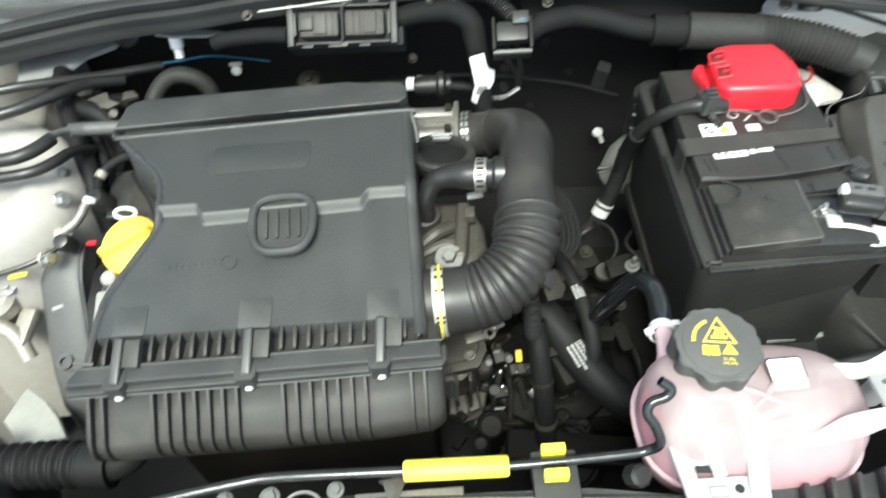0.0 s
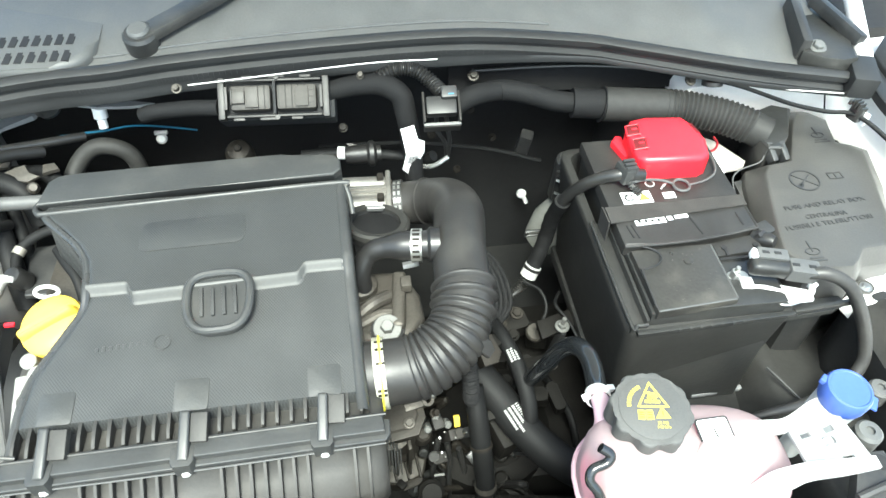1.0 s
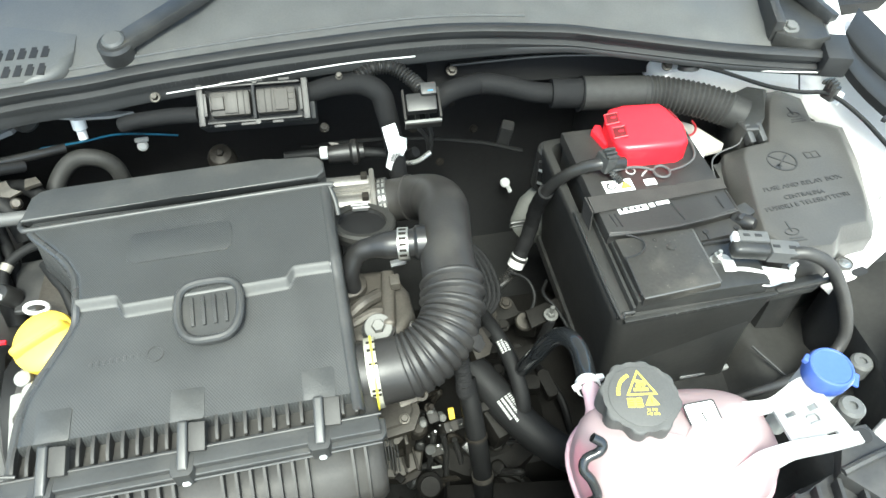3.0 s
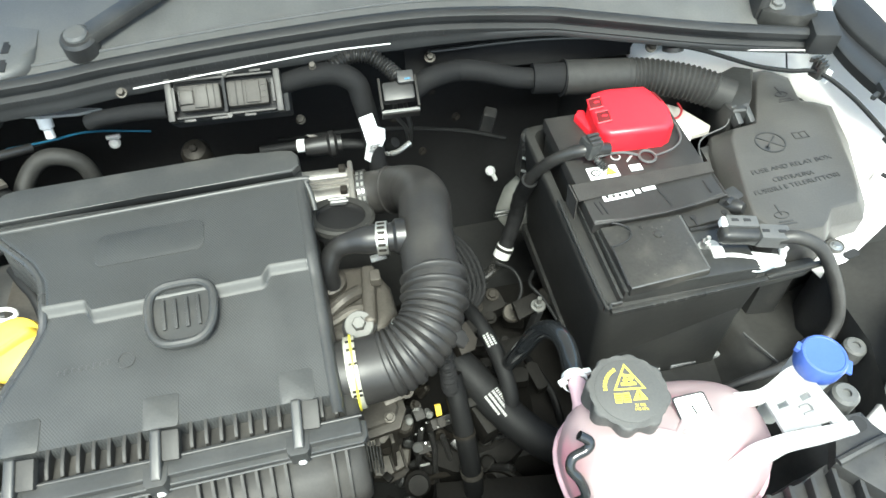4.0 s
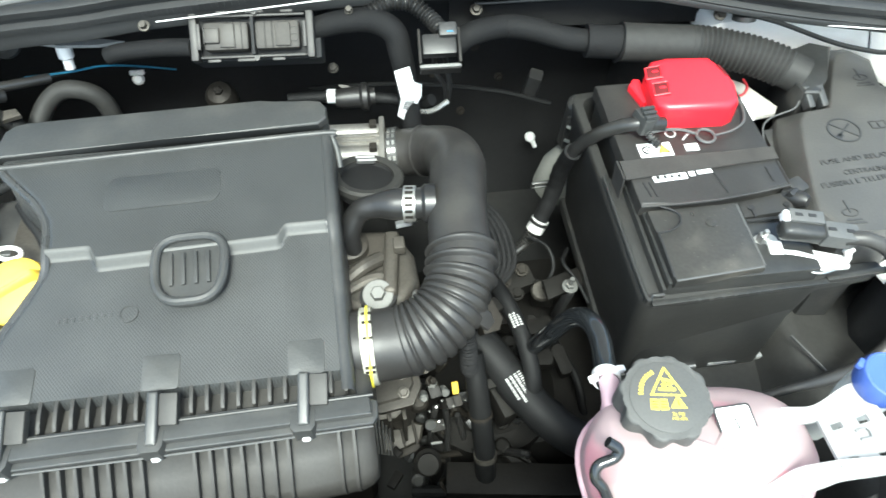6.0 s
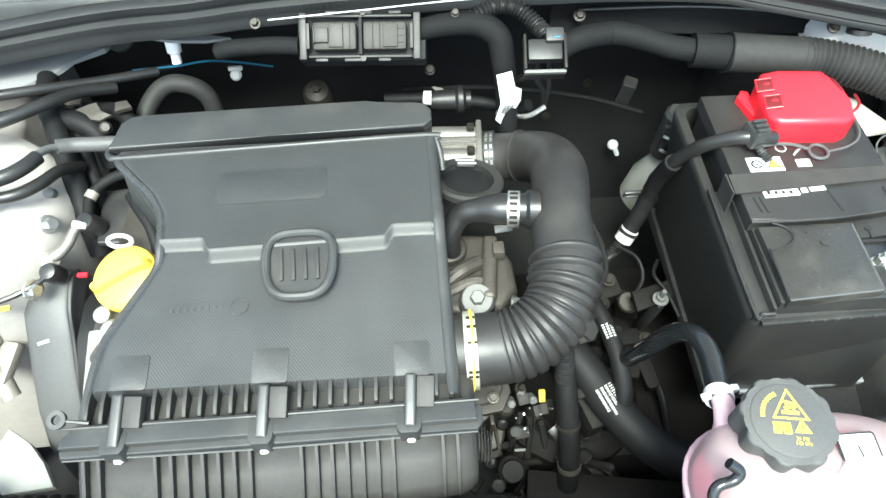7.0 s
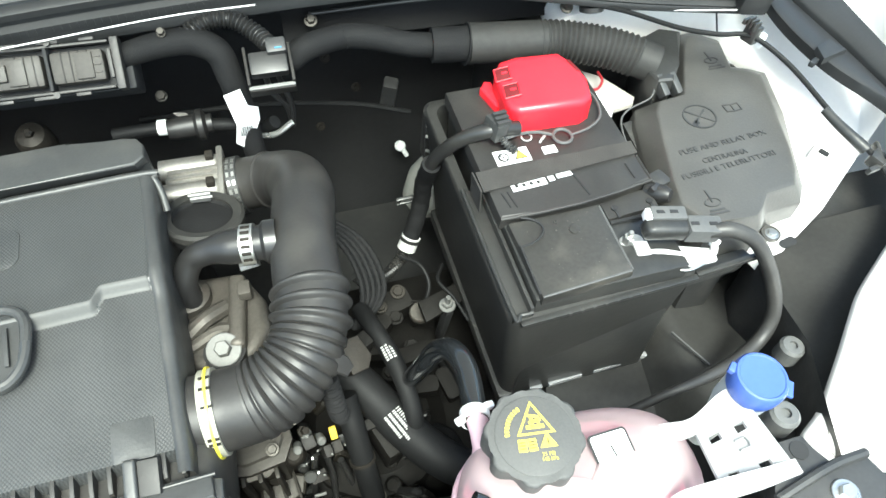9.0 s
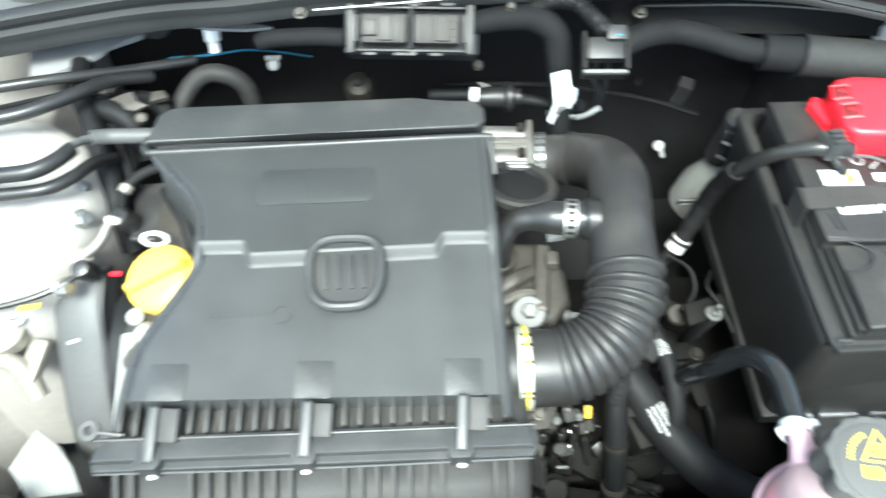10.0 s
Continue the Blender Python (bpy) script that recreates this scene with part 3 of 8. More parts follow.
for name, first, second, z0, z1, mat in (("channel", lo_, mi_, 0.951, 0.944, M_SEAL), ("cover", mi_, up_, 0.950, 0.962, M_SEAL)):
    bm = bmesh.new()
    rows = []
    for p, q in zip(first, second):
        a, b = Vector((p.x, p.y, z0)), Vector((q.x, q.y, z1))
        rows.append([bm.verts.new(v) for v in (a - Vector((0, 0, 0.014)), a - Vector((0, 0, 0.002)), a.lerp(b, 0.06), a.lerp(b, 0.5) + Vector((0, 0, 0.001)), a.lerp(b, 0.94), b - Vector((0, 0, 0.002)), b - Vector((0, 0, 0.014)))])
    for a, b in zip(rows, rows[1:]):
        for i in range(len(a)):
            bm.faces.new((a[i], a[(i + 1) % len(a)], b[(i + 1) % len(a)], b[i]))
    bm.faces.new(rows[0][::-1]), bm.faces.new(rows[-1])
    part(name, bm, mat, channel, smooth=50)
part("clip", prism([(-0.022, -0.004), (0.016, -0.012), (0.020, 0.010), (-0.006, 0.012)], -0.005, 0.003, pose(0.678, 0.648, 0.952, 0, 4, 28), 0.002), M_SEAL, channel)
part("clip_foot", box((0.014, 0.006, 0.006), pose(0.656, 0.640, 0.948, 0, 4, 28), 0.0015), M_SEAL, channel)

# The white metal flange below the seal, and dark crossmember with bolts.
bm = bmesh.new()
add_tube(bm, [(-0.194, 0.803, 0.985), (-0.10, 0.805, 0.990), (0.02, 0.807, 0.9965), (0.105, 0.804, 0.998)], 0.0007, seg=8)
solo("panel_flange", bm, M_WHITE, "thin white-painted metal flange under the rubber seal", "flange")
solo("panel_flange", tube([(0.430, 0.8150, 0.9440), (0.480, 0.7955, 0.9435), (0.520, 0.7800, 0.9425), (0.570, 0.7655, 0.942), (0.625, 0.7525, 0.942), (0.650, 0.747, 0.942)], 0.0008, seg=8), M_WHITE, "thin white-painted metal flange beside the hinge", "flange")
cross = thing("crossmember", "black pressed crossmember below the cowl", "crossmember", (0.3, 0.86, 0.93))
part("plate", box((0.34, 0.05, 0.004), pose(0.30, 0.866, 0.926, 72, 0, -4)), M_TAPE, cross)
part("rolled_edge", tube([(0.16, 0.862, 0.940), (0.30, 0.850, 0.945), (0.43, 0.825, 0.945)], 0.0022, seg=8), M_TRAY, cross)

# ---- engine: air filter box over the engine ----
LEFT = [(0.380, -0.331), (0.430, -0.330), (0.462, -0.325), (0.490, -0.311), (0.512, -0.299), (0.535, -0.288), (0.558, -0.286), (0.590, -0.292), (0.615, -0.306), (0.635, -0.324), (0.655, -0.343), (0.668, -0.352), (0.690, -0.354)]
FRONT, REAR = 0.407, 0.676
EDGE = FRONT + 0.0085


def step_line(x):
    """Where the step of the cover begins: a low middle stretch between two that lie further back."""
    low = 0.533 + 0.036 * (x + 0.236)
    return low + (0.547 - low) * ease((-0.235 - x) / 0.010) + (0.5520 - low) * ease((x + 0.074) / 0.010)


def right_edge(y):
    return -0.0205 + 0.030 * (0.68 - y)


def cover_height(x, y):
    slope = 0.890 + 0.165 * (y - FRONT)
    back = 0.9215 + 0.02 * (y - 0.55)
    return slope + ease((y - step_line(x)) / 0.0085) * (back - slope)


airbox = thing("air_filter_box", "black plastic air filter box covering the engine top", "air filter box", (-0.17, 0.53, 0.75))
bm = bmesh.new()
NY, NX = 150, 110
grid = []
for j in range(NY + 1):
    y = EDGE + (REAR - EDGE) * j / NY
    xl, xr = lerp(LEFT, y), right_edge(y)
    row = []
    for i in range(NX + 1):
        f = i / NX
        x = xl + (xr - xl) * f
        d = min((x - xl), (xr - x), (y - EDGE) * 2.0 + 0.0035)
        z = cover_height(x, y) - 0.006 * (1 - ease(d / 0.007))
        row.append(bm.verts.new((x, y, z)))
    grid.append(row)
for j in range(NY):
    for i in range(NX):
        bm.faces.new((grid[j][i], grid[j][i + 1], grid[j + 1][i + 1], grid[j + 1][i]))
rim = grid[0] + [r[-1] for r in grid[1:]] + grid[-1][-2::-1] + [r[0] for r in grid[-2:0:-1]]
drop = [bm.verts.new((v.co.x + (0.003 if v.co.x > right_edge(v.co.y) - 0.003 else -0.010 if v.co.y < 0.66 and v.co.x < -0.27 else 0), v.co.y - (0.004 if v.co.y < EDGE + 0.001 else 0), 0.868 if v.co.y < EDGE + 0.001 else 0.845)) for v in rim]
for i in range(len(rim)):
    bm.faces.new((rim[i], drop[i], drop[(i + 1) % len(rim)], rim[(i + 1) % len(rim)]))
part("top_cover", bm, M_GRAIN, airbox, "woven-grain cover with a stepped face", smooth=40)

# The smooth satin band along the step, its paler colour standing for light there.
bm = bmesh.new()
edge_rows = []
for i in range(140):
    x = -0.284 + (-0.0285 + 0.284) * i / 139
    edge_rows.append([bm.verts.new((x, step_line(x) - 0.0006 + 0.0098 * k / 6, cover_height(x, step_line(x) - 0.0006 + 0.0098 * k / 6) + 0.0006)) for k in range(7)])
for a, b in zip(edge_rows, edge_rows[1:]):
    for k in range(6):
        bm.faces.new((a[k], b[k], b[k + 1], a[k + 1]))
part("step_band", bm, M_LITSATIN, airbox, "smooth satin band, paler for the light on the step", smooth=40)

# Smooth lips: the rear ridge, the right-hand edge, the scooped left edge.
part("rear_ridge", tube([(-0.3600, 0.700, 0.912), (-0.3625, 0.688, 0.9165), (-0.3615, 0.6755, 0.9195), (-0.3550, 0.6680, 0.9220), (-0.340, 0.6655, 0.923), (-0.19, 0.6715, 0.9235), (-0.030, 0.6780, 0.923), (-0.0195, 0.6755, 0.918), (-0.0150, 0.664, 0.908), (-0.0135, 0.650, 0.898)], 0.0034, seg=12), M_PLASTIC, airbox)
bm = bmesh.new()
strips = []
for k in range(25):
    y = 0.399 + (0.674 - 0.399) * k / 24
    x, z = right_edge(y), cover_height(-0.03, max(y, FRONT))
    strips.append([bm.verts.new((x + dx, y, z + dz)) for dx, dz in ((-0.0095, 0.0002), (-0.0088, 0.0011), (-0.0050, 0.0013), (-0.0012, -0.0003), (0.0010, -0.0036), (0.0018, -0.0090), (0.0022, -0.0300))])
for a, b in zip(strips, strips[1:]):
    for i in range(len(a) - 1):
        bm.faces.new((a[i], a[i + 1], b[i + 1], b[i]))
part("side_border", bm, M_PLASTIC, airbox, "smooth rounded border", smooth=70)
part("scooped_lip", tube([(x + 0.001, y, cover_height(x, y) - 0.005) for y, x in LEFT[::-1][1:]] + [(-0.332, 0.38, 0.880)], 0.0048, seg=10), M_LIP, airbox)

bm = bmesh.new()
outline = [(-0.3545, 0.6690), (-0.19, 0.6755), (-0.031, 0.6815), (-0.0225, 0.690), (-0.0225, 0.706), (-0.029, 0.717), (-0.042, 0.721), (-0.080, 0.7195), (-0.092, 0.7275), (-0.33, 0.7195), (-0.342, 0.716), (-0.350, 0.706)]
add_prism(bm, outline, 0.9195, 0.9350, Matrix(), 0.0030, 3)
# front face undercut so that it darkens: the shade is put into the shape
for v in bm.verts:
    if v.co.z < 0.925 and v.co.y < 0.692:
        v.co.y += 0.0070
add_prism(bm, [(x, y + 0.009 if y < 0.692 else y) for x, y in outline], 0.80, 0.9200)
for v in bm.verts:
    if v.co.z > 0.925:
        v.co.z -= 0.10 * max(0, v.co.y - 0.70)
part("rear_housing", bm, M_PLASTIC, airbox, "smooth rear housing", smooth=30)

# Flange, bosses with bolts, ribs and the ribbed lower box.
def lip(z0, z1, grow):
    bm = bmesh.new()
    add_prism(bm, [(-0.349 - grow, 0.366 - grow), (-0.344, 0.361 - grow), (0.002, 0.368 - grow), (0.010 + grow, 0.374 - grow), (0.010 + grow, 0.392), (-0.010, 0.396), (-0.335, 0.389), (-0.350 - grow, 0.380)], z0, z1, Matrix(), 0.0022, 3)
    return bm


part("lower_flange", lip(0.8725, 0.8790, -0.0030), M_PLASTIC, airbox)
part("upper_flange", lip(0.8797, 0.8870, -0.0085), M_PLASTIC, airbox)
# paler tube paints the thin bright line on the flange's lower edge
part("flange_glint", tube([(-0.3440, 0.3640, 0.8732), (-0.17, 0.3660, 0.8732), (0.002, 0.3710, 0.8732)], 0.0010, seg=6), M_GREYBLACK, airbox)
bm = bmesh.new()
strip = [[bm.verts.new((x, y + 0.004 * (x + 0.33) / 0.33, z)) for y, z in ((0.388, 0.8790), (0.396, 0.8785), (0.414, 0.8785))] for x in (-0.331, -0.25, -0.17, -0.09, -0.02)]
for a, b in zip(strip, strip[1:]):
    for i in range(2):
        bm.faces.new((a[i], a[i + 1], b[i + 1], b[i]))
part("recess_floor", bm, M_LOWBOX, airbox, smooth=60)
part("flange_bead", tube([(-0.345, 0.386, 0.8872), (-0.17, 0.389, 0.8872), (0.004, 0.393, 0.8872)], 0.0014, seg=8), M_MATT, airbox)
boss_at = ((-0.299, 0.371), (-0.178, 0.373), (-0.055, 0.376))
for x, y in boss_at:
    ax = axis((x + 0.001, y + 0.002, 0.885), (x + 0.003, y + 0.038, 0.9000))
    bm = bmesh.new()
    add_prism(bm, [(-0.0108, 0.010), (-0.0102, -0.005), (-0.0072, -0.0090), (0.0072, -0.0090), (0.0102, -0.005), (0.0108, 0.010)], 0.8700, 0.8878, pose(x, y, 0), 0.0014, 2)
    add_box(bm, (0.0102, 0.0125, 0.044), ax @ pose(0, 0, 0.0175), 0.0026, (0.9, 0.9), 3)
    boss = part("boss", bm, M_PLASTIC, airbox)
    part("boss_web", box((0.0150, 0.0095, 0.026), ax @ pose(-0.0125, -0.0015, 0.0245), 0.0012), M_LOWBOX, boss)
    # whitish lug colour stands for the highlight on the bolt head
    bolt(boss, (x + 0.001, y - 0.0045, 0.8735), 0.0052, 0.006, (0, -0.55, -0.85), 0.0, M_LUG)
    part("flat_pad", prism(rounded(0.0315, 0.0315, 0.003), 0, 0.0010, pose(x + 0.0040, 0.4320, cover_height(x, 0.4320) - 0.0002, 9.4, 0, -1), 0.0004), M_PAD, airbox)
fin = bmesh.new()
add_prism(fin, [(-0.014, -0.012), (0.016, -0.012), (0.016, 0.0064), (0.010, 0.0068), (0.004, 0.0064), (-0.002, 0.0052), (-0.008, 0.0034), (-0.0125, 0.0010)], -0.0015, 0.0015, Matrix(), 0.0005, 1)
fin_ob = None
fins = [-0.3265, -0.3138] + [-0.2705 + 0.0130 * k for k in range(7)] + [-0.1475 + 0.0130 * k for k in range(7)] + [-0.031, -0.018]
for x in fins:
    m = Matrix.Translation((x, 0.402 + 0.011 * (x + 0.33) / 0.33, 0.885)) @ Matrix(((0, 0, 1, 0), (1, 0, 0, 0), (0, 1, 0, 0), (0, 0, 0, 1)))
    fin_ob = part("rib", fin if fin_ob is None else fin_ob.data, M_LOWBOX, airbox, m=m)

bm = bmesh.new()
prof = [(0.40, 0.878), (0.372, 0.878), (0.372, 0.868), (0.350, 0.8535), (0.331, 0.8400), (0.3268, 0.8345), (0.3255, 0.825), (0.3285, 0.808), (0.338, 0.790), (0.365, 0.772), (0.47, 0.755), (0.47, 0.868)]
cols = []
for x, s in ((-0.340, 0.84), (-0.337, 0.92), (-0.331, 0.98), (-0.322, 1.0), (-0.17, 1.0), (-0.06, 0.985), (-0.012, 0.94), (-0.004, 0.90), (0.002, 0.84)):
    cols.append([bm.verts.new((x, 0.42 + (y - 0.42) * s + 0.006 * (x + 0.33) / 0.33, 0.82 + (z - 0.82) * s)) for y, z in prof])
for a, b in zip(cols, cols[1:]):
    for i in range(len(prof)):
        bm.faces.new((a[i], a[(i + 1) % len(prof)], b[(i + 1) % len(prof)], b[i]))
bm.faces.new(cols[0]), bm.faces.new(cols[-1][::-1])
lower = part("lower_box", bm, M_LOWBOX, airbox, smooth=60)
xs = [-0.327, -0.3145] + [-0.268 + 0.0131 * k for k in range(7)] + [-0.1465 + 0.0128 * k for k in range(7)] + [-0.0275, -0.015]
rib2 = bmesh.new()
add_prism(rib2, [(0.380, 0.872), (0.3630, 0.8725), (0.345, 0.8595), (0.3275, 0.8460), (0.3228, 0.8385), (0.3222, 0.829), (0.3262, 0.814), (0.345, 0.810)], -0.0015, 0.0015, Matrix(), 0.0007, 1)
rib2_ob = None
for x in xs:
    m = Matrix.Translation((x, 0.006 * (x + 0.33) / 0.33 + 0.0055 * ease((x + 0.075) / 0.07), 0)) @ Matrix(((0, 0, 1, 0), (1, 0, 0, 0), (0, 1, 0, 0), (0, 0, 0, 1)))
    rib2_ob = part("lower_rib", rib2 if rib2_ob is None else rib2_ob.data, M_LOWBOX, airbox, m=m)
for k in range(5):
    part("corner_fin", box((0.0014, 0.012, 0.036 - 0.003 * k), pose(0.0035 + 0.0028 * k, 0.376 - 0.001 * k, 0.842 - 0.003 * k, -24, 0, 0), 0.0004, steps=1), M_WALL, airbox)
part("eyelet", add_tube(lathe([(0.0040, -0.002), (0.0078, -0.002), (0.0078, 0.002), (0.0040, 0.002), (0.0040, -0.002)], pose(-0.347, 0.392, 0.893, 20), 18), [(-0.340, 0.391, 0.892), (-0.322, 0.390, 0.888)], 0.0018, seg=8), M_MATT, airbox)
# Flat raised panels of the cover.
part("label_panel", prism(rounded(0.110, 0.043, 0.010), -0.001, 0.0008, pose(-0.1845, 0.6175, cover_height(-0.18, 0.6175), 1.1, 0, 1.5), 0.0006), M_GRAIN, airbox)
for k in range(8):
    part("moulded_mark", box((0.0034, 0.0060 if k % 2 else 0.0046, 0.0011), pose(-0.266 + k * 0.0064, 0.487 + 0.0004 * k, cover_height(-0.24, 0.487) + 0.0002, 8.5, 0, 0), 0.0004, steps=1), M_PLASTIC, airbox)
part("moulded_ring", lathe([(0.0070, 0), (0.0085, 0), (0.0085, 0.0010), (0.0070, 0.0010), (0.0070, 0)], pose(-0.2055, 0.489, cover_height(-0.2, 0.489), 8.5), 24), M_PLASTIC, airbox)


# Badge: a rounded shield ring with four plain raised bars.
def shield(w, h, n=40):
    pts = []
    for k in range(n):
        a = 2 * math.pi * k / n
        c, s = math.cos(a), math.sin(a)
        x = w * math.copysign(abs(c) ** 0.62, c) * (1 + 0.10 * s)
        pts.append((x, h * math.copysign(abs(s) ** 0.72, s)))
    return pts


bmx = pose(-0.1510, 0.5215, 0.9180, 8, 0, 1)
badge = part("badge", add_tube(bmesh.new(), [bmx @ Vector((x, y, 0.002)) for x, y in shield(0.0308, 0.0332) + [shield(0.0308, 0.0332)[0]]], 0.0044, seg=10, smooth=False), M_PLASTIC, airbox, "plain shield-shaped badge ring")
part("badge_plate", prism(shield(0.0305, 0.0338), -0.02, -0.0004, bmx), M_PLASTIC, badge)
for k in range(4):
    part("bar", box((0.0035, 0.033, 0.003), bmx @ pose(-0.0165 + k * 0.011, 0.0, 0.0015, 0, 0, 3), 0.0008), M_PLASTIC, badge)

# The engine under and round the air box.
engine = thing("engine", "darkened cast engine block and head beneath the air filter box", "engine", (-0.17, 0.6, 0.42))
part("block", slab(-0.37, -0.02, 0.44, 0.80, 0.42, 0.80, 0.02), M_CASTDARK, engine)
part("cam_cover", slab(-0.372, -0.05, 0.47, 0.73, 0.79, 0.842, 0.012), M_CAST, engine, "cast cam cover")
bm = bmesh.new()
add_box(bm, (0.016, 0.125, 0.06), pose(-0.358, 0.452, 0.806, 8, 0, 6), 0.004)
add_lathe(bm, [(0.012, 0.0), (0.012, 0.010), (0.008, 0.016), (0, 0.017)], pose(-0.346, 0.508, 0.838, 20), 18)
add_lathe(bm, [(0.0085, 0.0), (0.0085, 0.012), (0.006, 0.014), (0, 0.014)], pose(-0.360, 0.527, 0.838, 20), 12)
part("cover_flange", bm, M_FLASK, engine, "pale metal strip beside the timing cover")
part("lower_head", prism([(-0.034, -0.020), (-0.012, -0.027), (0.022, -0.024), (0.032, -0.008), (0.030, 0.024), (-0.034, 0.026)], -0.16, 0.0, pose(0.012, 0.487, 0.722, 8, 0, 4), 0.009, 3), M_CASTMID, engine, "brown cast head end")
part("head_flange", prism([(-0.040, -0.026), (-0.010, -0.033), (0.026, -0.030), (0.038, -0.010), (0.036, 0.024), (-0.040, 0.026)], 0.0, 0.007, pose(0.012, 0.487, 0.712, 8, 0, 4), 0.002), M_CASTMID, engine)
for k in range(3):
    part("head_rib", box((0.0045, 0.012, 0.10), pose(-0.006 + 0.017 * k, 0.462, 0.650, 8, 0, 4), 0.0015), M_CASTMID, engine)
bolt(engine, (0.030, 0.470, 0.723), 0.005, 0.006, (0, -0.3, 1), 0.007, M_CAST)
bolt(engine, (-0.012, 0.466, 0.722), 0.005, 0.006, (0, -0.3, 1), 0.007, M_CAST)
bm = bmesh.new()
add_lathe(bm, [(0.052, 0), (0.052, 0.03), (0.044, 0.04), (0.040, 0.04), (0.038, 0.034), (0, 0.034)], pose(0.145, 0.412, 0.53, 14), 32)
add_lathe(bm, [(0.016, 0), (0.016, 0.022), (0.012, 0.026), (0.012, 0.034), (0, 0.034)], pose(0.05, 0.43, 0.62, 30), 18)
part("pump_housing", bm, M_SHADECAST, engine)

# Thermostat housing: the brown-grey casting at the end of the head.
thermo = thing("thermostat_housing", "brown-grey cast thermostat housing with bolts at the head", "thermostat housing", (0.01, 0.56, 0.8))
bm = bmesh.new()
add_prism(bm, [(-0.040, 0.520), (0.004, 0.510), (0.040, 0.516), (0.058, 0.540), (0.056, 0.575), (0.044, 0.596), (0.036, 0.612), (-0.040, 0.618)], 0.74, 0.836, Matrix(), 0.012, 4)
add_box(bm, (0.016, 0.080, 0.016), pose(0.030, 0.560, 0.842, 0, 0, -6), 0.006, steps=3)
add_tube(bm, [(-0.020, 0.535, 0.834), (0.010, 0.545, 0.840), (0.030, 0.540, 0.842)], 0.007, seg=10)
add_lathe(bm, [(0.020, 0.82), (0.020, 0.846), (0.014, 0.852), (0, 0.852)], pose(-0.012, 0.588, 0.0), 20)
add_box(bm, (0.012, 0.016, 0.012), pose(0.040, 0.575, 0.853), 0.002)
add_tube(bm, [(-0.02, 0.545, 0.838), (0.0, 0.556, 0.846), (0.02, 0.57, 0.840)], 0.008, seg=10)
part("body", bm, M_CAST, thermo)
bolt(thermo, (0.014, 0.521, 0.845), 0.0075, 0.012, (0, -0.35, 0.94), 0.0158, M_DULL)
part("spacer", lathe([(0.019, 0.77), (0.019, 0.842), (0, 0.842)], pose(0.014, 0.522, 0), 18), M_RUBBER, thermo)
bolt(thermo, (0.052, 0.522, 0.832), 0.0062, 0.012, (0.8, -0.3, 0.4), 0.008)
bolt(thermo, (0.070, 0.518, 0.835), 0.006, 0.009, (1, -0.1, 0.2), 0.007)
bolt(thermo, (0.038, 0.603, 0.852), 0.0045, 0.020, (1, 0.05, 0.1), 0.0)
bolt(thermo, (-0.018, 0.590, 0.850), 0.009, 0.008, (0, -0.2, 1), 0.012, M_CAST)

# Throttle body: bright aluminium, with a black sensor dome in front of it.
throttle = thing("throttle_body", "bright ribbed aluminium throttle body behind the air box", "throttle body", (0.0, 0.75, 0.8))
tm = pose(0.003, 0.738, 0.828, 0, 0, -3)
part("body", box((0.060, 0.066, 0.05), tm @ pose(0, 0, -0.008), 0.006), M_ALU, throttle)
for dy, r, x0 in ((0.020, 0.0125, -0.034), (-0.017, 0.0125, -0.034)):
    part("barrel", lathe([(r, x0), (r, 0.024), (r - 0.002, 0.027), (0, 0.027)], tm @ pose(0, dy, 0.014, 0, 90, 0), 18), M_ALU, throttle)
    bolt(throttle, tuple(tm @ Vector((0.030, dy - 0.002, 0.019))), 0.0045, 0.006, (1, 0, 0.2), 0.0, M_CASTDARK)
part("web", box((0.056, 0.040, 0.012), tm @ pose(0.002, 0.002, 0.017), 0.003), M_ALU, throttle)
for dy in (-0.003, 0.005):
    part("ridge", box((0.052, 0.0030, 0.004), tm @ pose(0.002, dy, 0.0240), 0.001), M_ALU, throttle)
part("end_flange", box((0.007, 0.074, 0.050), tm @ pose(0.0300, 0.000, 0.002), 0.003), M_ALU, throttle)
for dy in (0.021, -0.018):
    part("dark_bolt", box((0.009, 0.010, 0.009), tm @ pose(0.0200, dy, 0.0275), 0.002), M_CASTDARK, throttle)
part("outlet", lathe([(0.031, -0.004), (0.031, 0.018), (0.028, 0.022), (0, 0.022)], tm @ pose(0.026, 0.000, -0.006, 0, 90, 0), 28), M_ALU, throttle)
dome = part("sensor_dome", lathe([(0.036, -0.010), (0.036, 0.0), (0.033, 0.003), (0.030, 0.0035), (0.028, 0.001), (0, 0.001)], pose(0.013, 0.655, 0.870, -12, 6, 0), 36), M_TAPE, throttle, "black round sensor cover")
part("collar", lathe([(0.0355, -0.004), (0.0400, -0.002), (0.0400, 0.004), (0.0370, 0.0065), (0.0290, 0.0050), (0.0285, -0.004)], pose(0.013, 0.657, 0.871, -12, 6, 0), 40), M_WALL, dome)
part("dome_plug", box((0.022, 0.018, 0.012), pose(0.013, 0.664, 0.862, -12, 6, 0), 0.003), M_WALL, dome)
part("dome_tab", box((0.020, 0.012, 0.005), pose(0.013, 0.685, 0.872, -12, 6, 0), 0.0015), M_GREYBLACK, dome)
for k in range(2):
    part("mark", box((0.021, 0.0024, 0.001), pose(0.0125 + k * 0.002, 0.685 - k * 0.0050, 0.8760, -12, 6, 2)), M_PRINTW, dome)

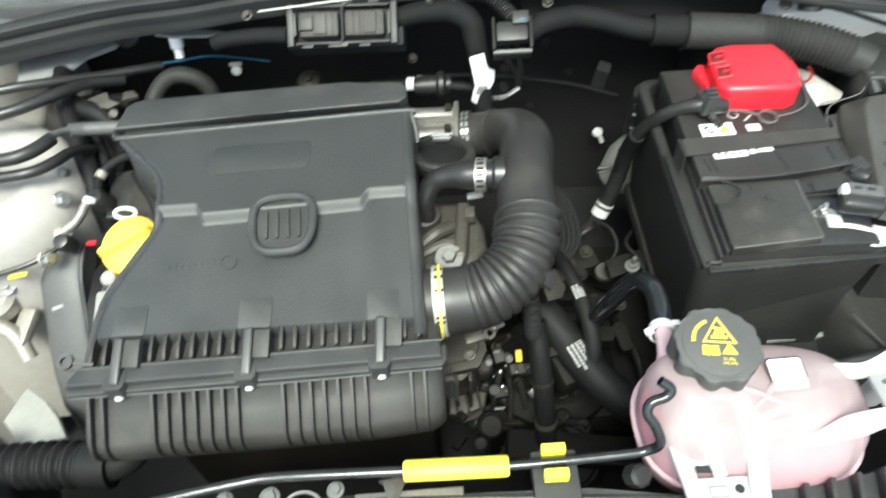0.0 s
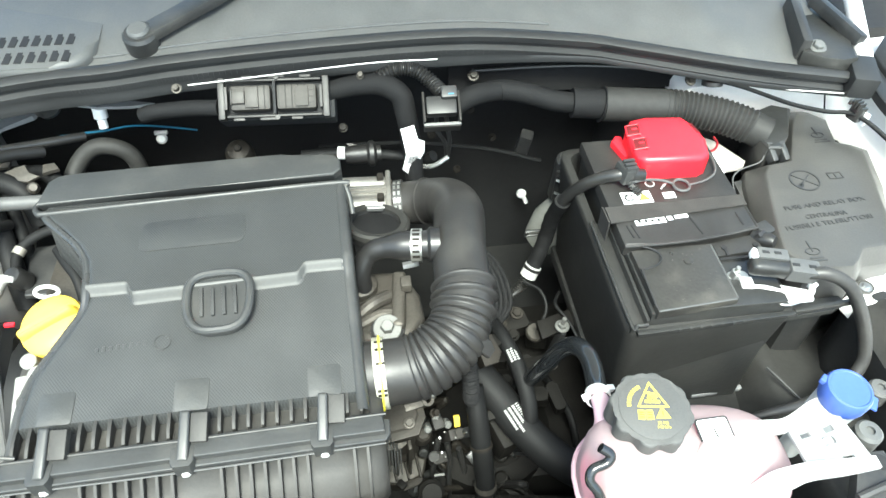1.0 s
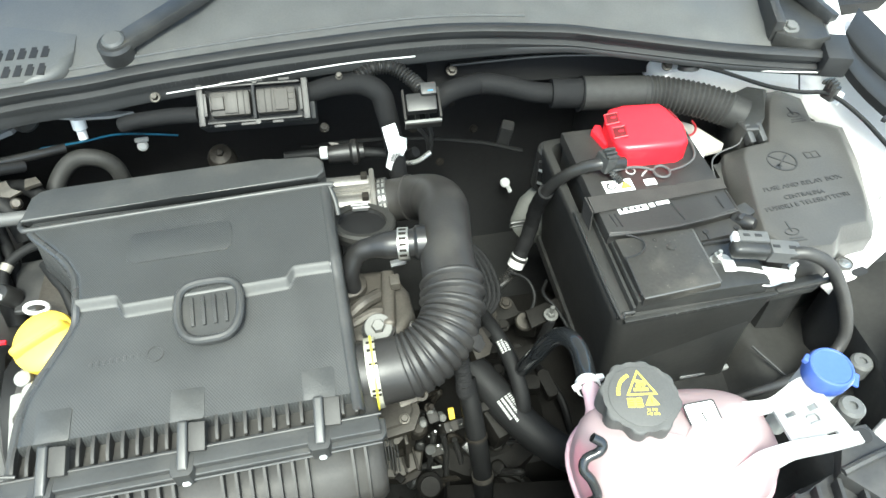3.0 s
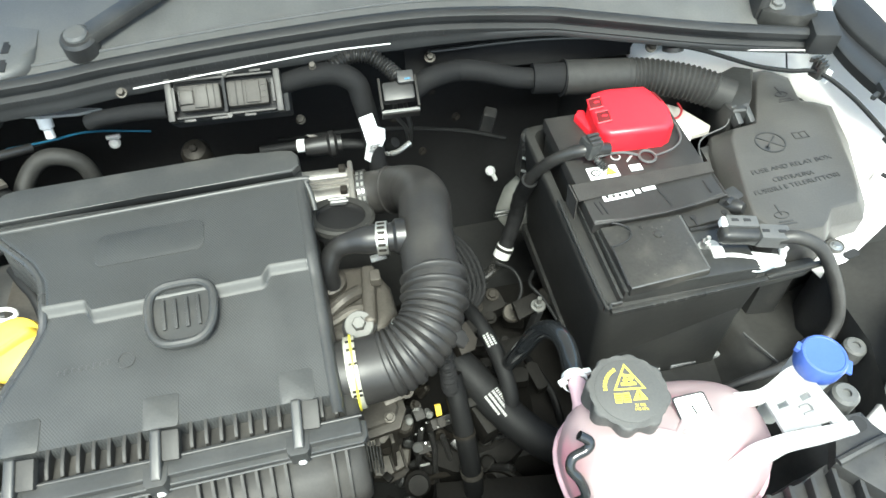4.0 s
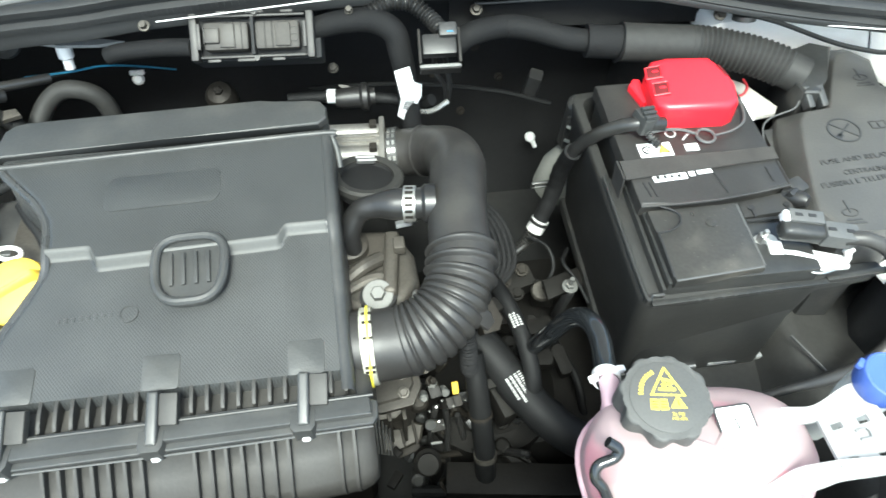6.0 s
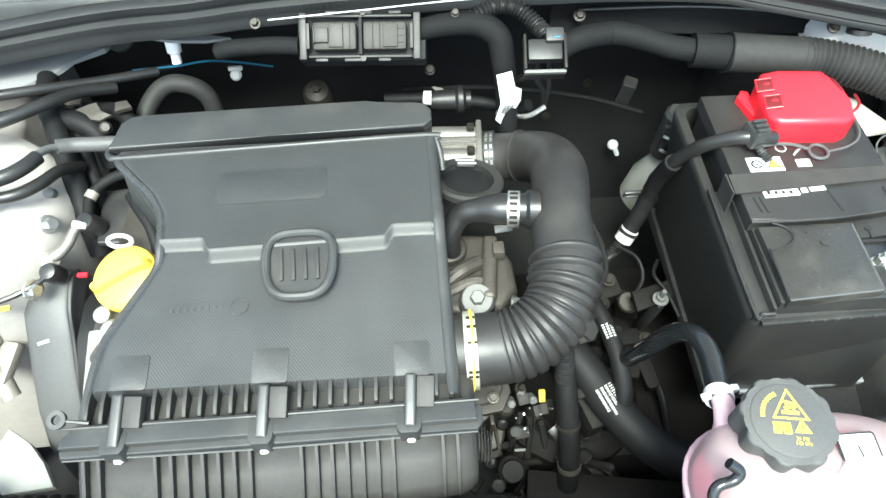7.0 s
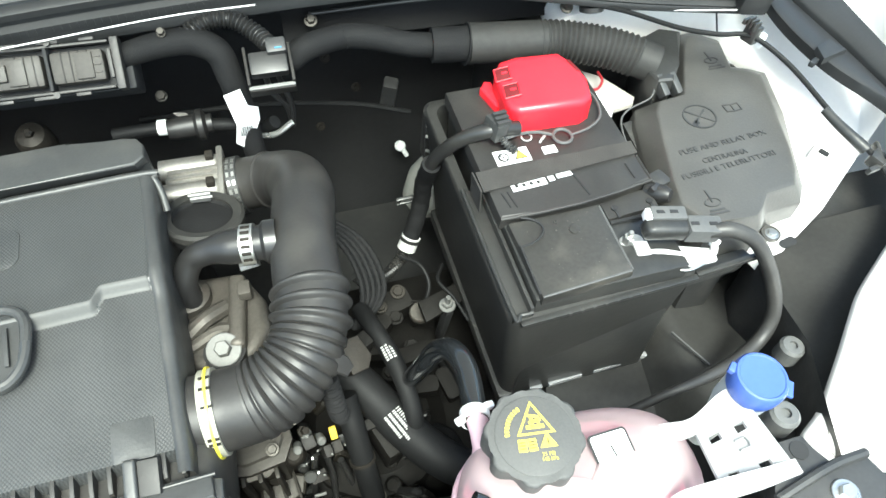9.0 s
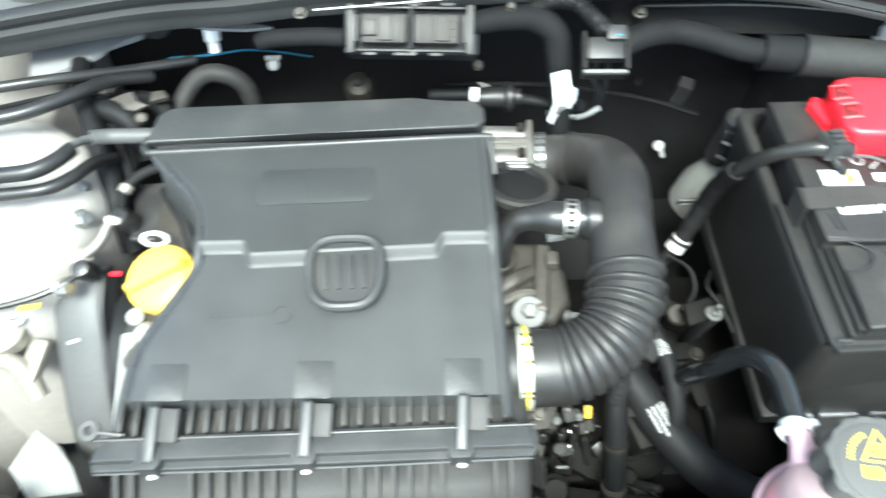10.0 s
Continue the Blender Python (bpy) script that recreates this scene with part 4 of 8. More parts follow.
# Oil filler cap.
cap = thing("oil_filler_cap", "yellow plastic oil filler cap with a grip bar", "filler cap", (-0.335, 0.552, 0.84))
cm = pose(-0.3370, 0.5560, 0.862, 16, -8, 0)
prof = [(0.030, -0.02), (0.0335, -0.012), (0.0345, -0.002), (0.0335, 0.005), (0.029, 0.009), (0.018, 0.0115), (0, 0.012)]
part("body", lathe(prof, cm, 32), M_YELLOW, cap)
part("grip", box((0.066, 0.015, 0.020), cm @ pose(0, 0, 0.011, 0, 0, 22), 0.006, (0.90, 0.5), 3), M_YELLOW, cap)
part("neck", lathe([(0.022, -0.05), (0.022, -0.018), (0, -0.018)], cm, 24), M_CAST, cap)
part("ring", add_tube(bmesh.new(), [(-0.3545 + 0.0125 * math.cos(a) - 0.002 * math.sin(a), 0.6035 + 0.0055 * math.sin(a), 0.864 + 0.003 * math.sin(a)) for a in [k * math.pi / 8 for k in range(17)]], 0.0024, seg=8, smooth=False), M_LUG, cap, "white lifting ring")

# The large ribbed intake hose.
hose = thing("intake_hose", "black rubber intake hose with a ribbed elbow", "hose", (0.1, 0.58, 0.85))
PIPE = [(0.030, 0.736, 0.824), (0.062, 0.732, 0.830), (0.090, 0.718, 0.843), (0.108, 0.690, 0.862), (0.112, 0.656, 0.879), (0.108, 0.624, 0.888), (0.1025, 0.588, 0.892), (0.0995, 0.555, 0.893), (0.0985, 0.528, 0.890), (0.094, 0.504, 0.884), (0.082, 0.480, 0.876), (0.062, 0.464, 0.868), (0.038, 0.457, 0.861), (0.012, 0.457, 0.857), (-0.014, 0.457, 0.856)]


def run_to(path, test):
    d = 0.0
    for a, b in zip(path, path[1:]):
        if test(a):
            return d
        d += (b - a).length
    return d


PIPE_LINE = spline(PIPE, 26)
RIB0 = run_to(PIPE_LINE, lambda v: v.y < 0.536)
RIB1 = run_to(PIPE_LINE, lambda v: v.y < 0.4975)
END = run_to(PIPE_LINE, lambda v: v.y < 0.5 and v.x < 0.036)


def hose_radius(s, f):
    base = lerp([(0, 0.0285), (0.10, 0.0285), (0.22, 0.0315), (0.36, 0.0305), (0.52, 0.0300), (0.6, 0.0305), (0.85, 0.0335), (1, 0.0345)], f)
    if RIB0 < s < RIB1:
        return base + 0.0048 * max(0.0, math.sin((s - RIB0) / (RIB1 - RIB0) * 6 * math.pi - 0.3)) ** 0.7
    if RIB1 <= s < END:
        return base + 0.0012 - 0.0030 * max(0.0, math.cos((s - RIB1) / (END - RIB1) * 18 * math.pi)) ** 2
    return base + (0.0018 if 0.052 < s < 0.056 else 0)


part("hose", tube(PIPE, 0.03, seg=40, n=26, radius=hose_radius), M_ELBOW, hose, smooth=50)
clamp(hose, (0.043, 0.735, 0.8265), (0.053, 0.734, 0.828), 0.0305, 0.011, M_PLASTIC, ear=None)
band = clamp(hose, (0.008, 0.457, 0.857), (-0.002, 0.457, 0.8565), 0.0356, 0.011, M_BAND, ear=255)
part("yellow_stripe", lathe([(0.0371, -0.0011), (0.0386, -0.0011), (0.0386, 0.0009), (0.0371, 0.0009)], axis((0.003, 0.457, 0.857), (-0.002, 0.457, 0.857)), 28), M_BRIGHT, band)
for k in range(5):
    part("band_slot", box((0.0012, 0.0022, 0.009), on_hose((-0.002, 0.457, 0.857), (0.008, 0.457, 0.857), (-62, -44, -20, 22, 30)[k], 0.0372)), M_CASTDARK, band)
part("lobe", prism([(-0.008, -0.015), (0.003, -0.018), (0.009, -0.008), (0.009, 0.010), (0.002, 0.019), (-0.007, 0.015)], -0.003, 0.0035, axis((0.1075, 0.4640, 0.878), (0.165, 0.400, 0.935)) @ pose(0, 0, 0, 0, 0, 25), 0.003, 3), M_ELBOW, hose)
for k in range(7):
    for z in (-0.0028, 0.0028):
        part("slit", box((0.0012, 0.0052, 0.0030), on_hose((0.045, 0.7348, 0.8268), (0.051, 0.7342, 0.8277), -52 + 17 * k, 0.0320) @ pose(0, 0, z)), M_STEEL, hose)

breather = thing("breather_hose", "short black breather hose with a bright clamp", "hose", (0.03, 0.58, 0.88))
bl = [(-0.008, 0.580, 0.838), (-0.010, 0.586, 0.866), (0.002, 0.596, 0.887), (0.024, 0.595, 0.896), (0.052, 0.591, 0.899), (0.080, 0.589, 0.899)]
part("hose", tube(bl, 0.014, seg=20, n=8, radius=lambda s, f: lerp([(0, 0.0115), (0.40, 0.0115), (0.55, 0.0122), (0.68, 0.0160), (0.80, 0.0165), (0.82, 0.0155), (0.9, 0.0165), (0.91, 0.020), (1, 0.020)], f)), M_HOSE, breather)
bc = clamp(breather, (0.050, 0.5914, 0.8985), (0.060, 0.590, 0.899), 0.0175, 0.012, M_STEEL)
for k in range(6):
    part("band_slot", box((0.0012, 0.0030, 0.008), on_hose((0.050, 0.5914, 0.8985), (0.060, 0.590, 0.899), -55 + 20 * k, 0.0190)), M_CASTDARK, bc)

# ---- battery side ----
battery = thing("battery", "black car battery with labels in a black tray", "battery", (0.37, 0.59, 0.70))
BX0, BX1, BY0, BY1, BZ = 0.283, 0.443, 0.466, 0.740, 0.900
part("case", slab(BX0 + 0.004, BX1 - 0.004, BY0 + 0.003, BY1, 0.70, BZ - 0.008, 0.004), M_TRAY, battery)
# Lid: the rear part under the strap stands proud; the front corner by the terminal is cut down.
lid = part("lid", prism([(BX0, 0.557), (0.325, 0.556), (0.366, 0.557), (0.405, 0.561), (BX1, 0.567), (BX1, BY1), (BX0, BY1)], BZ - 0.012, BZ + 0.004, Matrix(), 0.003), M_LID, battery)
part("front_lid", prism([(0.291, BY0), (0.380, BY0 + 0.006), (0.381, 0.553), (BX0 + 0.006, 0.553)], BZ - 0.012, BZ, Matrix(), 0.003), M_MOTTLE, battery, "dusty grey-black front lid")
part("low_shelf", prism([(0.383, BY0 + 0.004), (BX1, BY0 + 0.01), (BX1, 0.563), (0.383, 0.555)], BZ - 0.040, BZ - 0.020), M_TRAY, battery)
part("shelf_rear", prism([(0.384, 0.534), (BX1 - 0.004, 0.538), (BX1 - 0.004, 0.562), (0.384, 0.555)], BZ - 0.03, BZ - 0.002, Matrix(), 0.002), M_LID, battery)
# dark plate added on the shelf's front face to stand for its shade
part("shade_plate", slab(0.386, 0.438, 0.5305, 0.5338, BZ - 0.026, BZ - 0.0045), M_DEEP, battery, "dark plate for the shaded face behind the terminal")
for x in (0.395, 0.432):
    part("slot", add_lathe(box((0.0024, 0.010, 0.002), pose(x, 0.538, BZ - 0.0015), 0), [(0.0034, -0.001), (0.0034, 0.001), (0, 0.001)], pose(x, 0.545, BZ - 0.0015), 12), M_DEEP, battery)
# pale tubes paint highlights along the front lid's edges
for pts in ([(0.292, 0.4675, BZ - 0.001), (0.379, 0.4735, BZ - 0.001)], [(0.3805, 0.4745, BZ - 0.001), (0.3815, 0.551, BZ - 0.001)]):
    part("edge_highlight", tube(pts, 0.0011, seg=6, smooth=False), M_GREYBLACK, battery)
dust = random.Random(3)
speck = prism([(math.cos(a) * 0.0007, math.sin(a) * 0.0006) for a in [k * math.pi / 3 for k in range(6)]], 0, 0.0003)
speck_ob = None
for k in range(30):
    m = pose(dust.uniform(0.300, 0.376), dust.uniform(0.474, 0.548), BZ, 0, 0, dust.uniform(0, 180)) @ Matrix.Scale(dust.uniform(0.4, 1.1), 4)
    speck_ob = part("dust_speck", speck if speck_ob is None else speck_ob.data, M_DUST, battery, m=m)
part("button", lathe([(0.0052, 0), (0.0052, 0.0010), (0.004, 0.0014), (0, 0.0014)], pose(0.347, 0.530, BZ), 18), M_MOTTLE, battery)
for pts in ([(0.3185 - 0.0275 + 0.0265 * math.cos(radians(a)), 0.5375 + 0.0165 * math.sin(radians(a))) for a in range(66, -95, -10)] + [(0.2900, 0.5205), (0.2885, 0.468)], [(0.297, 0.567), (0.294, 0.586)], [(0.303, 0.566), (0.300, 0.586)], [(0.376, 0.563), (0.370, 0.596)], [(0.428, 0.572), (0.427, 0.592)]):
    zz = BZ + (0.0006 if pts[0][1] < 0.55 else 0.0042)
    part("groove", tube([(x, y, zz) for x, y in pts], 0.0011, seg=6, smooth=False), M_DEEP, battery)
part("edge_line", tube([(BX0, 0.5560, BZ + 0.003), (0.325, 0.5550, BZ + 0.003), (0.366, 0.5560, BZ + 0.003), (0.405, 0.5600, BZ + 0.003), (BX1, 0.5660, BZ + 0.003), (BX1, 0.600, BZ + 0.003)], 0.0018, seg=8, smooth=False), M_LID, battery)
strap = thing("battery_strap", "black woven strap across the battery", "strap", (0.37, 0.605, 0.905))
part("band", prism([(BX0 - 0.006, 0.590), (BX1 + 0.001, 0.601), (BX1 + 0.002, 0.618), (BX0 - 0.006, 0.616)], BZ + 0.0055, BZ + 0.0070), M_STRAP, strap)
part("drop", box((0.0016, 0.026, 0.12), pose(BX0 - 0.0075, 0.603, BZ - 0.052, 0, -1, 2)), M_STRAP, strap)
# Labels with plain print.
lb = part("label", box((0.036, 0.0195, 0.0006), pose(0.3205, 0.6300, BZ + 0.0045, 0, 0, 0)), M_PAPER, battery, "white warning label")
part("pictogram", lathe([(0.0050, 0), (0.0060, 0), (0.0060, 0.0005), (0.0050, 0.0005), (0.0050, 0)], pose(0.3115, 0.630, BZ + 0.0048), 20), M_PRINT, lb)
part("stroke", box((0.0010, 0.011, 0.0005), pose(0.3115, 0.630, BZ + 0.0050, 0, 0, 45)), M_PRINT, lb)
part("triangle", prism([(-0.0070, -0.0055), (0.0070, -0.0055), (0, 0.0070)], 0, 0.0005, pose(0.3290, 0.630, BZ + 0.0048)), M_PRINT, lb)
part("triangle_fill", prism([(-0.0050, -0.0043), (0.0050, -0.0043), (0, 0.0048)], 0, 0.0004, pose(0.3290, 0.630, BZ + 0.0053)), M_PRINTY, lb)
part("print_circle", lathe([(0.0042, 0), (0.0054, 0), (0.0054, 0.0004), (0.0042, 0.0004), (0.0042, 0)], pose(0.3120, 0.6300, BZ + 0.0048), 20), M_PRINT, lb)
part("print_stroke", box((0.0084, 0.0009, 0.0004), pose(0.3120, 0.6300, BZ + 0.0050, 0, 0, 45)), M_PRINT, lb)
lb = part("label", box((0.036, 0.016, 0.0006), pose(0.3235, 0.5935, BZ + 0.0045, 0, 0, 3)), M_PAPER, battery, "white part label")
for k in range(4):
    part("print", box((0.0035, 0.004, 0.0004), pose(0.311 + 0.0075 * k, 0.5905, BZ + 0.0049, 0, 0, 3 + 12 * (k % 2))), M_PRINT, lb)
lb = part("label", box((0.006, 0.012, 0.0006), pose(0.3475, 0.595, BZ + 0.0045, 0, 0, 3)), M_PAPER, battery)
lb = part("label", box((0.016, 0.012, 0.0006), pose(0.3615, 0.597, BZ + 0.0045, 0, 0, 3)), M_PAPER, battery)
lb = part("label", box((0.0145, 0.0100, 0.0006), pose(0.3605, 0.6295, BZ + 0.0045, 0, 0, 0)), M_PAPER, battery)
for k in range(2):
    part("print", box((0.0075, 0.0012, 0.0004), pose(0.3605, 0.6315 - k * 0.003, BZ + 0.0049)), M_PRINT, lb)
for k in range(3):
    part("print", box((0.008 - 0.002 * k, 0.0020, 0.0005), pose(0.357 + k * 0.0035, 0.644 + k * 0.003, BZ + 0.0045, 0, 0, 50)), M_PRINTW, battery)
part("print_ring", lathe([(0.0046, 0), (0.0060, 0), (0.0060, 0.0005), (0.0046, 0.0005), (0.0046, 0)], pose(0.344, 0.652, BZ + 0.0044), 20), M_PRINTW, battery)

tray = thing("battery_tray", "deep black plastic battery tray with side walls", "battery tray", (0.37, 0.6, 0.69))
bm = bmesh.new()
rings = []
for z, cut in ((0.692, 0.013), (0.75, 0.009), (0.846, 0.0015), (0.862, 0.0), (0.872, 0.0), (0.8735, 0.0015), (0.8735, 0.010), (0.868, 0.0115), (0.72, 0.019)):
    ring = rounded(BX1 + 0.012 - BX0 + 0.0185 - 2 * cut, 0.304 - 2 * cut, 0.016, 6, (BX0 + BX1 - 0.0065) / 2, 0.6125)
    rings.append([bm.verts.new((x, y + 0.030 * (x - 0.27) * (y < 0.5), z)) for x, y in ring])
for a, b in zip(rings, rings[1:]):
    for k in range(len(a)):
        bm.faces.new((a[k], a[(k + 1) % len(a)], b[(k + 1) % len(a)], b[k]))
part("tub", bm, M_WALL, tray, "tall tapering tub wall", smooth=60)
rim_path = [(BX0 + 0.001, 0.4655), (BX0 - 0.010, 0.4660), (BX0 - 0.0165, 0.4730), (BX0 - 0.0165, 0.62)]
part("left_rim", tube([(x, y, 0.8800) for x, y in rim_path], 0.0022, seg=8, n=6), M_TRAY, tray, "raised rim")
part("rim_gutter", slab(BX0 - 0.0165, BX0 + 0.001, 0.467, 0.62, 0.866, 0.8770, 0.001), M_TRAY, tray)
part("rim_wall", slab(BX0 - 0.0015, BX0 + 0.0022, 0.466, 0.62, 0.870, 0.8870, 0.001), M_TRAY, tray)
part("front_rim", box((0.178, 0.006, 0.0035), pose(0.3605, 0.4625, 0.8740, 0, 0, 1.7), 0.001), M_TRAY, tray)
part("rim_flange", box((0.072, 0.006, 0.006), pose(0.4870, 0.4715, 0.871, 0, 0, 4), 0.002), M_TRAY, tray)
part("corner_bracket", prism([(0.448, 0.470), (0.505, 0.474), (0.524, 0.482), (0.520, 0.492), (0.455, 0.490)], 0.852, 0.860, Matrix(), 0.002), M_TRAY, tray)
part("floor", slab(0.272, 0.446, 0.472, 0.75, 0.680, 0.70, 0.004), M_TRAY, tray)
for k in range(7):
    part("tooth", box((0.0030, 0.0030, 0.003), pose(0.318 + 0.012 * k, 0.4590 + 0.0004 * k, 0.8745, 0, 0, 2)), M_PLASTIC, tray)
bm = bmesh.new()
for x, w in ((0.312, 0.014), (0.3465, 0.040), (0.402, 0.043), (0.442, 0.012)):
    add_box(bm, (w, 0.006, 0.006), pose(x, 0.4680 + 0.035 * (x - 0.3), 0.7105, 0, 0, 2), 0.001)
part("bright_edge", bm, M_GREY, tray, "pale edge of the tray bracket")

red = thing("terminal_cover", "bright red plastic cover over the positive terminal", "terminal cover", (0.37, 0.70, 0.905))
rm = pose(0.3735, 0.6965, 0.904, 0, 0, -2)
bm = bmesh.new()
add_prism(bm, [(-0.046, -0.014), (-0.043, -0.030), (-0.034, -0.037), (0.032, -0.038), (0.044, -0.032), (0.050, -0.004), (0.047, 0.020), (0.034, 0.044), (-0.014, 0.047), (-0.034, 0.042), (-0.045, 0.022)], 0.0, 0.031, rm, 0.009, 5)
part("body", bm, M_RED, red, smooth=60)
part("skirt", prism([(-0.057, 0.028), (-0.048, -0.004), (-0.040, 0.000), (-0.042, 0.036), (-0.050, 0.038)], -0.004, 0.010, rm, 0.004, 3), M_RED, red)
# darker red blocks stand for the shade inside the windows and the notch
for k in range(2):
    mm = rm @ pose(-0.0365 + 0.0015 * k, 0.0185 - 0.0265 * k, 0.0300, 0, -14, -8)
    part("window", box((0.0155, 0.0185, 0.006), mm, 0.002), M_DARKRED, red, "shaded red slot")
    part("tooth", box((0.0070, 0.0040, 0.006), mm @ pose(0.002, 0.0005, 0.0010), 0.002), M_RED, red)
    part("window_frame", tube([mm @ Vector(v) for v in ((-0.008, -0.0095, 0.0015), (0.008, -0.0095, 0.0020), (0.008, 0.0095, 0.0020), (-0.008, 0.0095, 0.0015), (-0.008, -0.0095, 0.0015))], 0.0012, seg=8, smooth=False), M_RED, red)
part("notch", box((0.005, 0.020, 0.008), rm @ pose(0.0405, 0.018, 0.0275, 0, 20, 14), 0.001), M_DARKRED, red, "shaded red notch")

cable = thing("positive_cable", "thick black battery cable with a white tape band", "cable", (0.26, 0.7, 0.8))
cl = [(0.335, 0.657, 0.915), (0.312, 0.655, 0.920), (0.290, 0.662, 0.912), (0.268, 0.677, 0.885), (0.256, 0.695, 0.845), (0.253, 0.715, 0.795), (0.252, 0.722, 0.755), (0.243, 0.716, 0.722), (0.228, 0.704, 0.690), (0.200, 0.690, 0.662), (0.165, 0.680, 0.64)]
part("upper", tube(cl[:6], 0.0078, seg=14), M_RUBBER, cable)
part("sleeve", tube(cl[4:9], 0.0115, seg=14, radius=lambda s, f: 0.0108 + 0.0004 * math.sin(s * 260)), M_TAPE, cable)
part("lower", tube(cl[7:], 0.0075, seg=12, n=30, radius=lambda s, f: 0.007 + 0.0012 * math.sin(s * 1500)), M_RUBBER, cable, "ribbed conduit")
part("white_band", tube([(0.2360, 0.7098, 0.705), (0.2275, 0.7037, 0.689)], 0.0122, seg=18, smooth=False), M_LUG, cable, "white tape band")
part("band_stripe", tube([(0.2350, 0.7092, 0.703), (0.2330, 0.7077, 0.699)], 0.0132, seg=18, smooth=False), M_RUBBER, cable)
tie = part("cable_clip", box((0.014, 0.024, 0.020), pose(0.310, 0.656, 0.922, 0, 10, 15), 0.003), M_PLASTIC, cable)
for k in range(3):
    part("clip_tooth", box((0.016, 0.004, 0.022), pose(0.314, 0.649 + 0.007 * k, 0.924, 0, 10, 15)), M_PLASTIC, tie)
part("clip_tail", tube([(0.312, 0.648, 0.918), (0.318, 0.640, 0.912), (0.325, 0.632, 0.907)], 0.004, seg=8, n=14, radius=lambda s, f: 0.004 + 0.0012 * math.sin(s * 1800)), M_PLASTIC, cable)
loop = thing("loop_tether", "thin grey plastic tether with a ring on the battery", "tether", (0.39, 0.66, 0.906))
part("cord", tube([(0.312, 0.645, 0.914), (0.335, 0.652, 0.911), (0.355, 0.652, 0.909), (0.369, 0.645, 0.9085)], 0.0018, seg=8), M_GREYBLACK, loop)
part("ring", add_tube(bmesh.new(), [(0.3785 + 0.0095 * math.cos(a), 0.6405 + 0.0100 * math.sin(a), 0.9085) for a in [k * math.pi / 12 for k in range(25)]], 0.0018, seg=8, smooth=False), M_GREYBLACK, loop)
part("tail", tube([(0.388, 0.640, 0.9085), (0.410, 0.645, 0.909), (0.427, 0.657, 0.910), (0.433, 0.678, 0.911), (0.430, 0.697, 0.912), (0.420, 0.712, 0.914)], 0.0014, seg=8), M_GREYBLACK, loop)

neg = thing("negative_clamp", "metal battery clamp with a black sensor plug and lead", "battery clamp", (0.41, 0.50, 0.88))
part("post", lathe([(0.0085, 0.872), (0.0085, 0.890), (0.007, 0.893), (0, 0.893)], pose(0.4015, 0.508, 0.0), 20), M_STEEL, neg)
part("collar", add_box(lathe([(0.0125, 0.872), (0.0125, 0.885), (0.010, 0.887)], pose(0.4015, 0.508, 0.0), 20), (0.012, 0.020, 0.006), pose(0.399, 0.497, 0.882, 0, 0, -6), 0.001), M_STEEL, neg)
bolt(neg, (0.3925, 0.509, 0.890), 0.0052, 0.012, (0, -0.1, 1), 0.007, stud=0.006)
part("lug", prism([(0.396, 0.490), (0.414, 0.486), (0.446, 0.472), (0.470, 0.472), (0.473, 0.484), (0.440, 0.496), (0.405, 0.508)], 0.8815, 0.8860, Matrix(), 0.001), M_LUG, neg, "bright tinned lug")
part("lug_fold", tube([(0.402, 0.494, 0.889), (0.420, 0.490, 0.890), (0.440, 0.482, 0.889), (0.466, 0.478, 0.888), (0.474, 0.488, 0.890)], 0.0036, seg=10), M_LUG, neg)
part("jaw", box((0.014, 0.016, 0.010), pose(0.403, 0.498, 0.889, 0, 0, -8), 0.002), M_LUG, neg)
for k, (dy, dx) in enumerate(((0.0, 0.0), (-0.004, -0.006), (-0.008, -0.014))):
    part("strand", tube([(0.412 + dx, 0.488 + dy * 0.4, 0.887), (0.434 + dx, 0.480 + dy * 0.6, 0.8875), (0.452 + dx, 0.472 + dy * 0.5, 0.886), (0.468, 0.475, 0.884)], 0.0014, seg=6), M_STEEL, neg)
plug = part("sensor_plug", box((0.060, 0.019, 0.019), pose(0.4385, 0.5095, 0.899, 6, 6, -10), 0.007, steps=3), M_TRAY, neg, "black sensor plug")
part("plug_top", box((0.034, 0.014, 0.011), pose(0.4340, 0.5195, 0.908, 8, 6, -10), 0.002), M_GREYBLACK, plug)
part("plug_collar", box((0.034, 0.019, 0.019), pose(0.4640, 0.5030, 0.898, 6, 8, -10), 0.003), M_GREYBLACK, plug)
for x, y, z in ((0.426, 0.5205, 0.9138), (0.439, 0.5185, 0.9125), (0.454, 0.5035, 0.9085), (0.472, 0.5005, 0.9062)):
    part("plug_slot", box((0.008, 0.0036, 0.0016), pose(x, y, z, 6, 9, -8)), M_DEEP, plug)
part("plug_label", box((0.006, 0.012, 0.011), pose(0.4155, 0.5225, 0.9085, 6, 6, -10), 0.002), M_PAPER, plug)
part("white_clip", box((0.006, 0.008, 0.010), pose(0.4750, 0.4880, 0.889, 10, 0, 30), 0.002), M_PAPER, neg)
part("fuse_holder", lathe([(0.008, -0.014), (0.009, -0.004), (0.009, 0.006), (0.006, 0.012), (0, 0.012)], axis((0.446, 0.552, 0.898), (0.458, 0.536, 0.905)), 14), M_HOSE, neg)
part("holder_tab", box((0.012, 0.006, 0.010), pose(0.441, 0.556, 0.902, 20, 0, 30), 0.002), M_HOSE, neg)
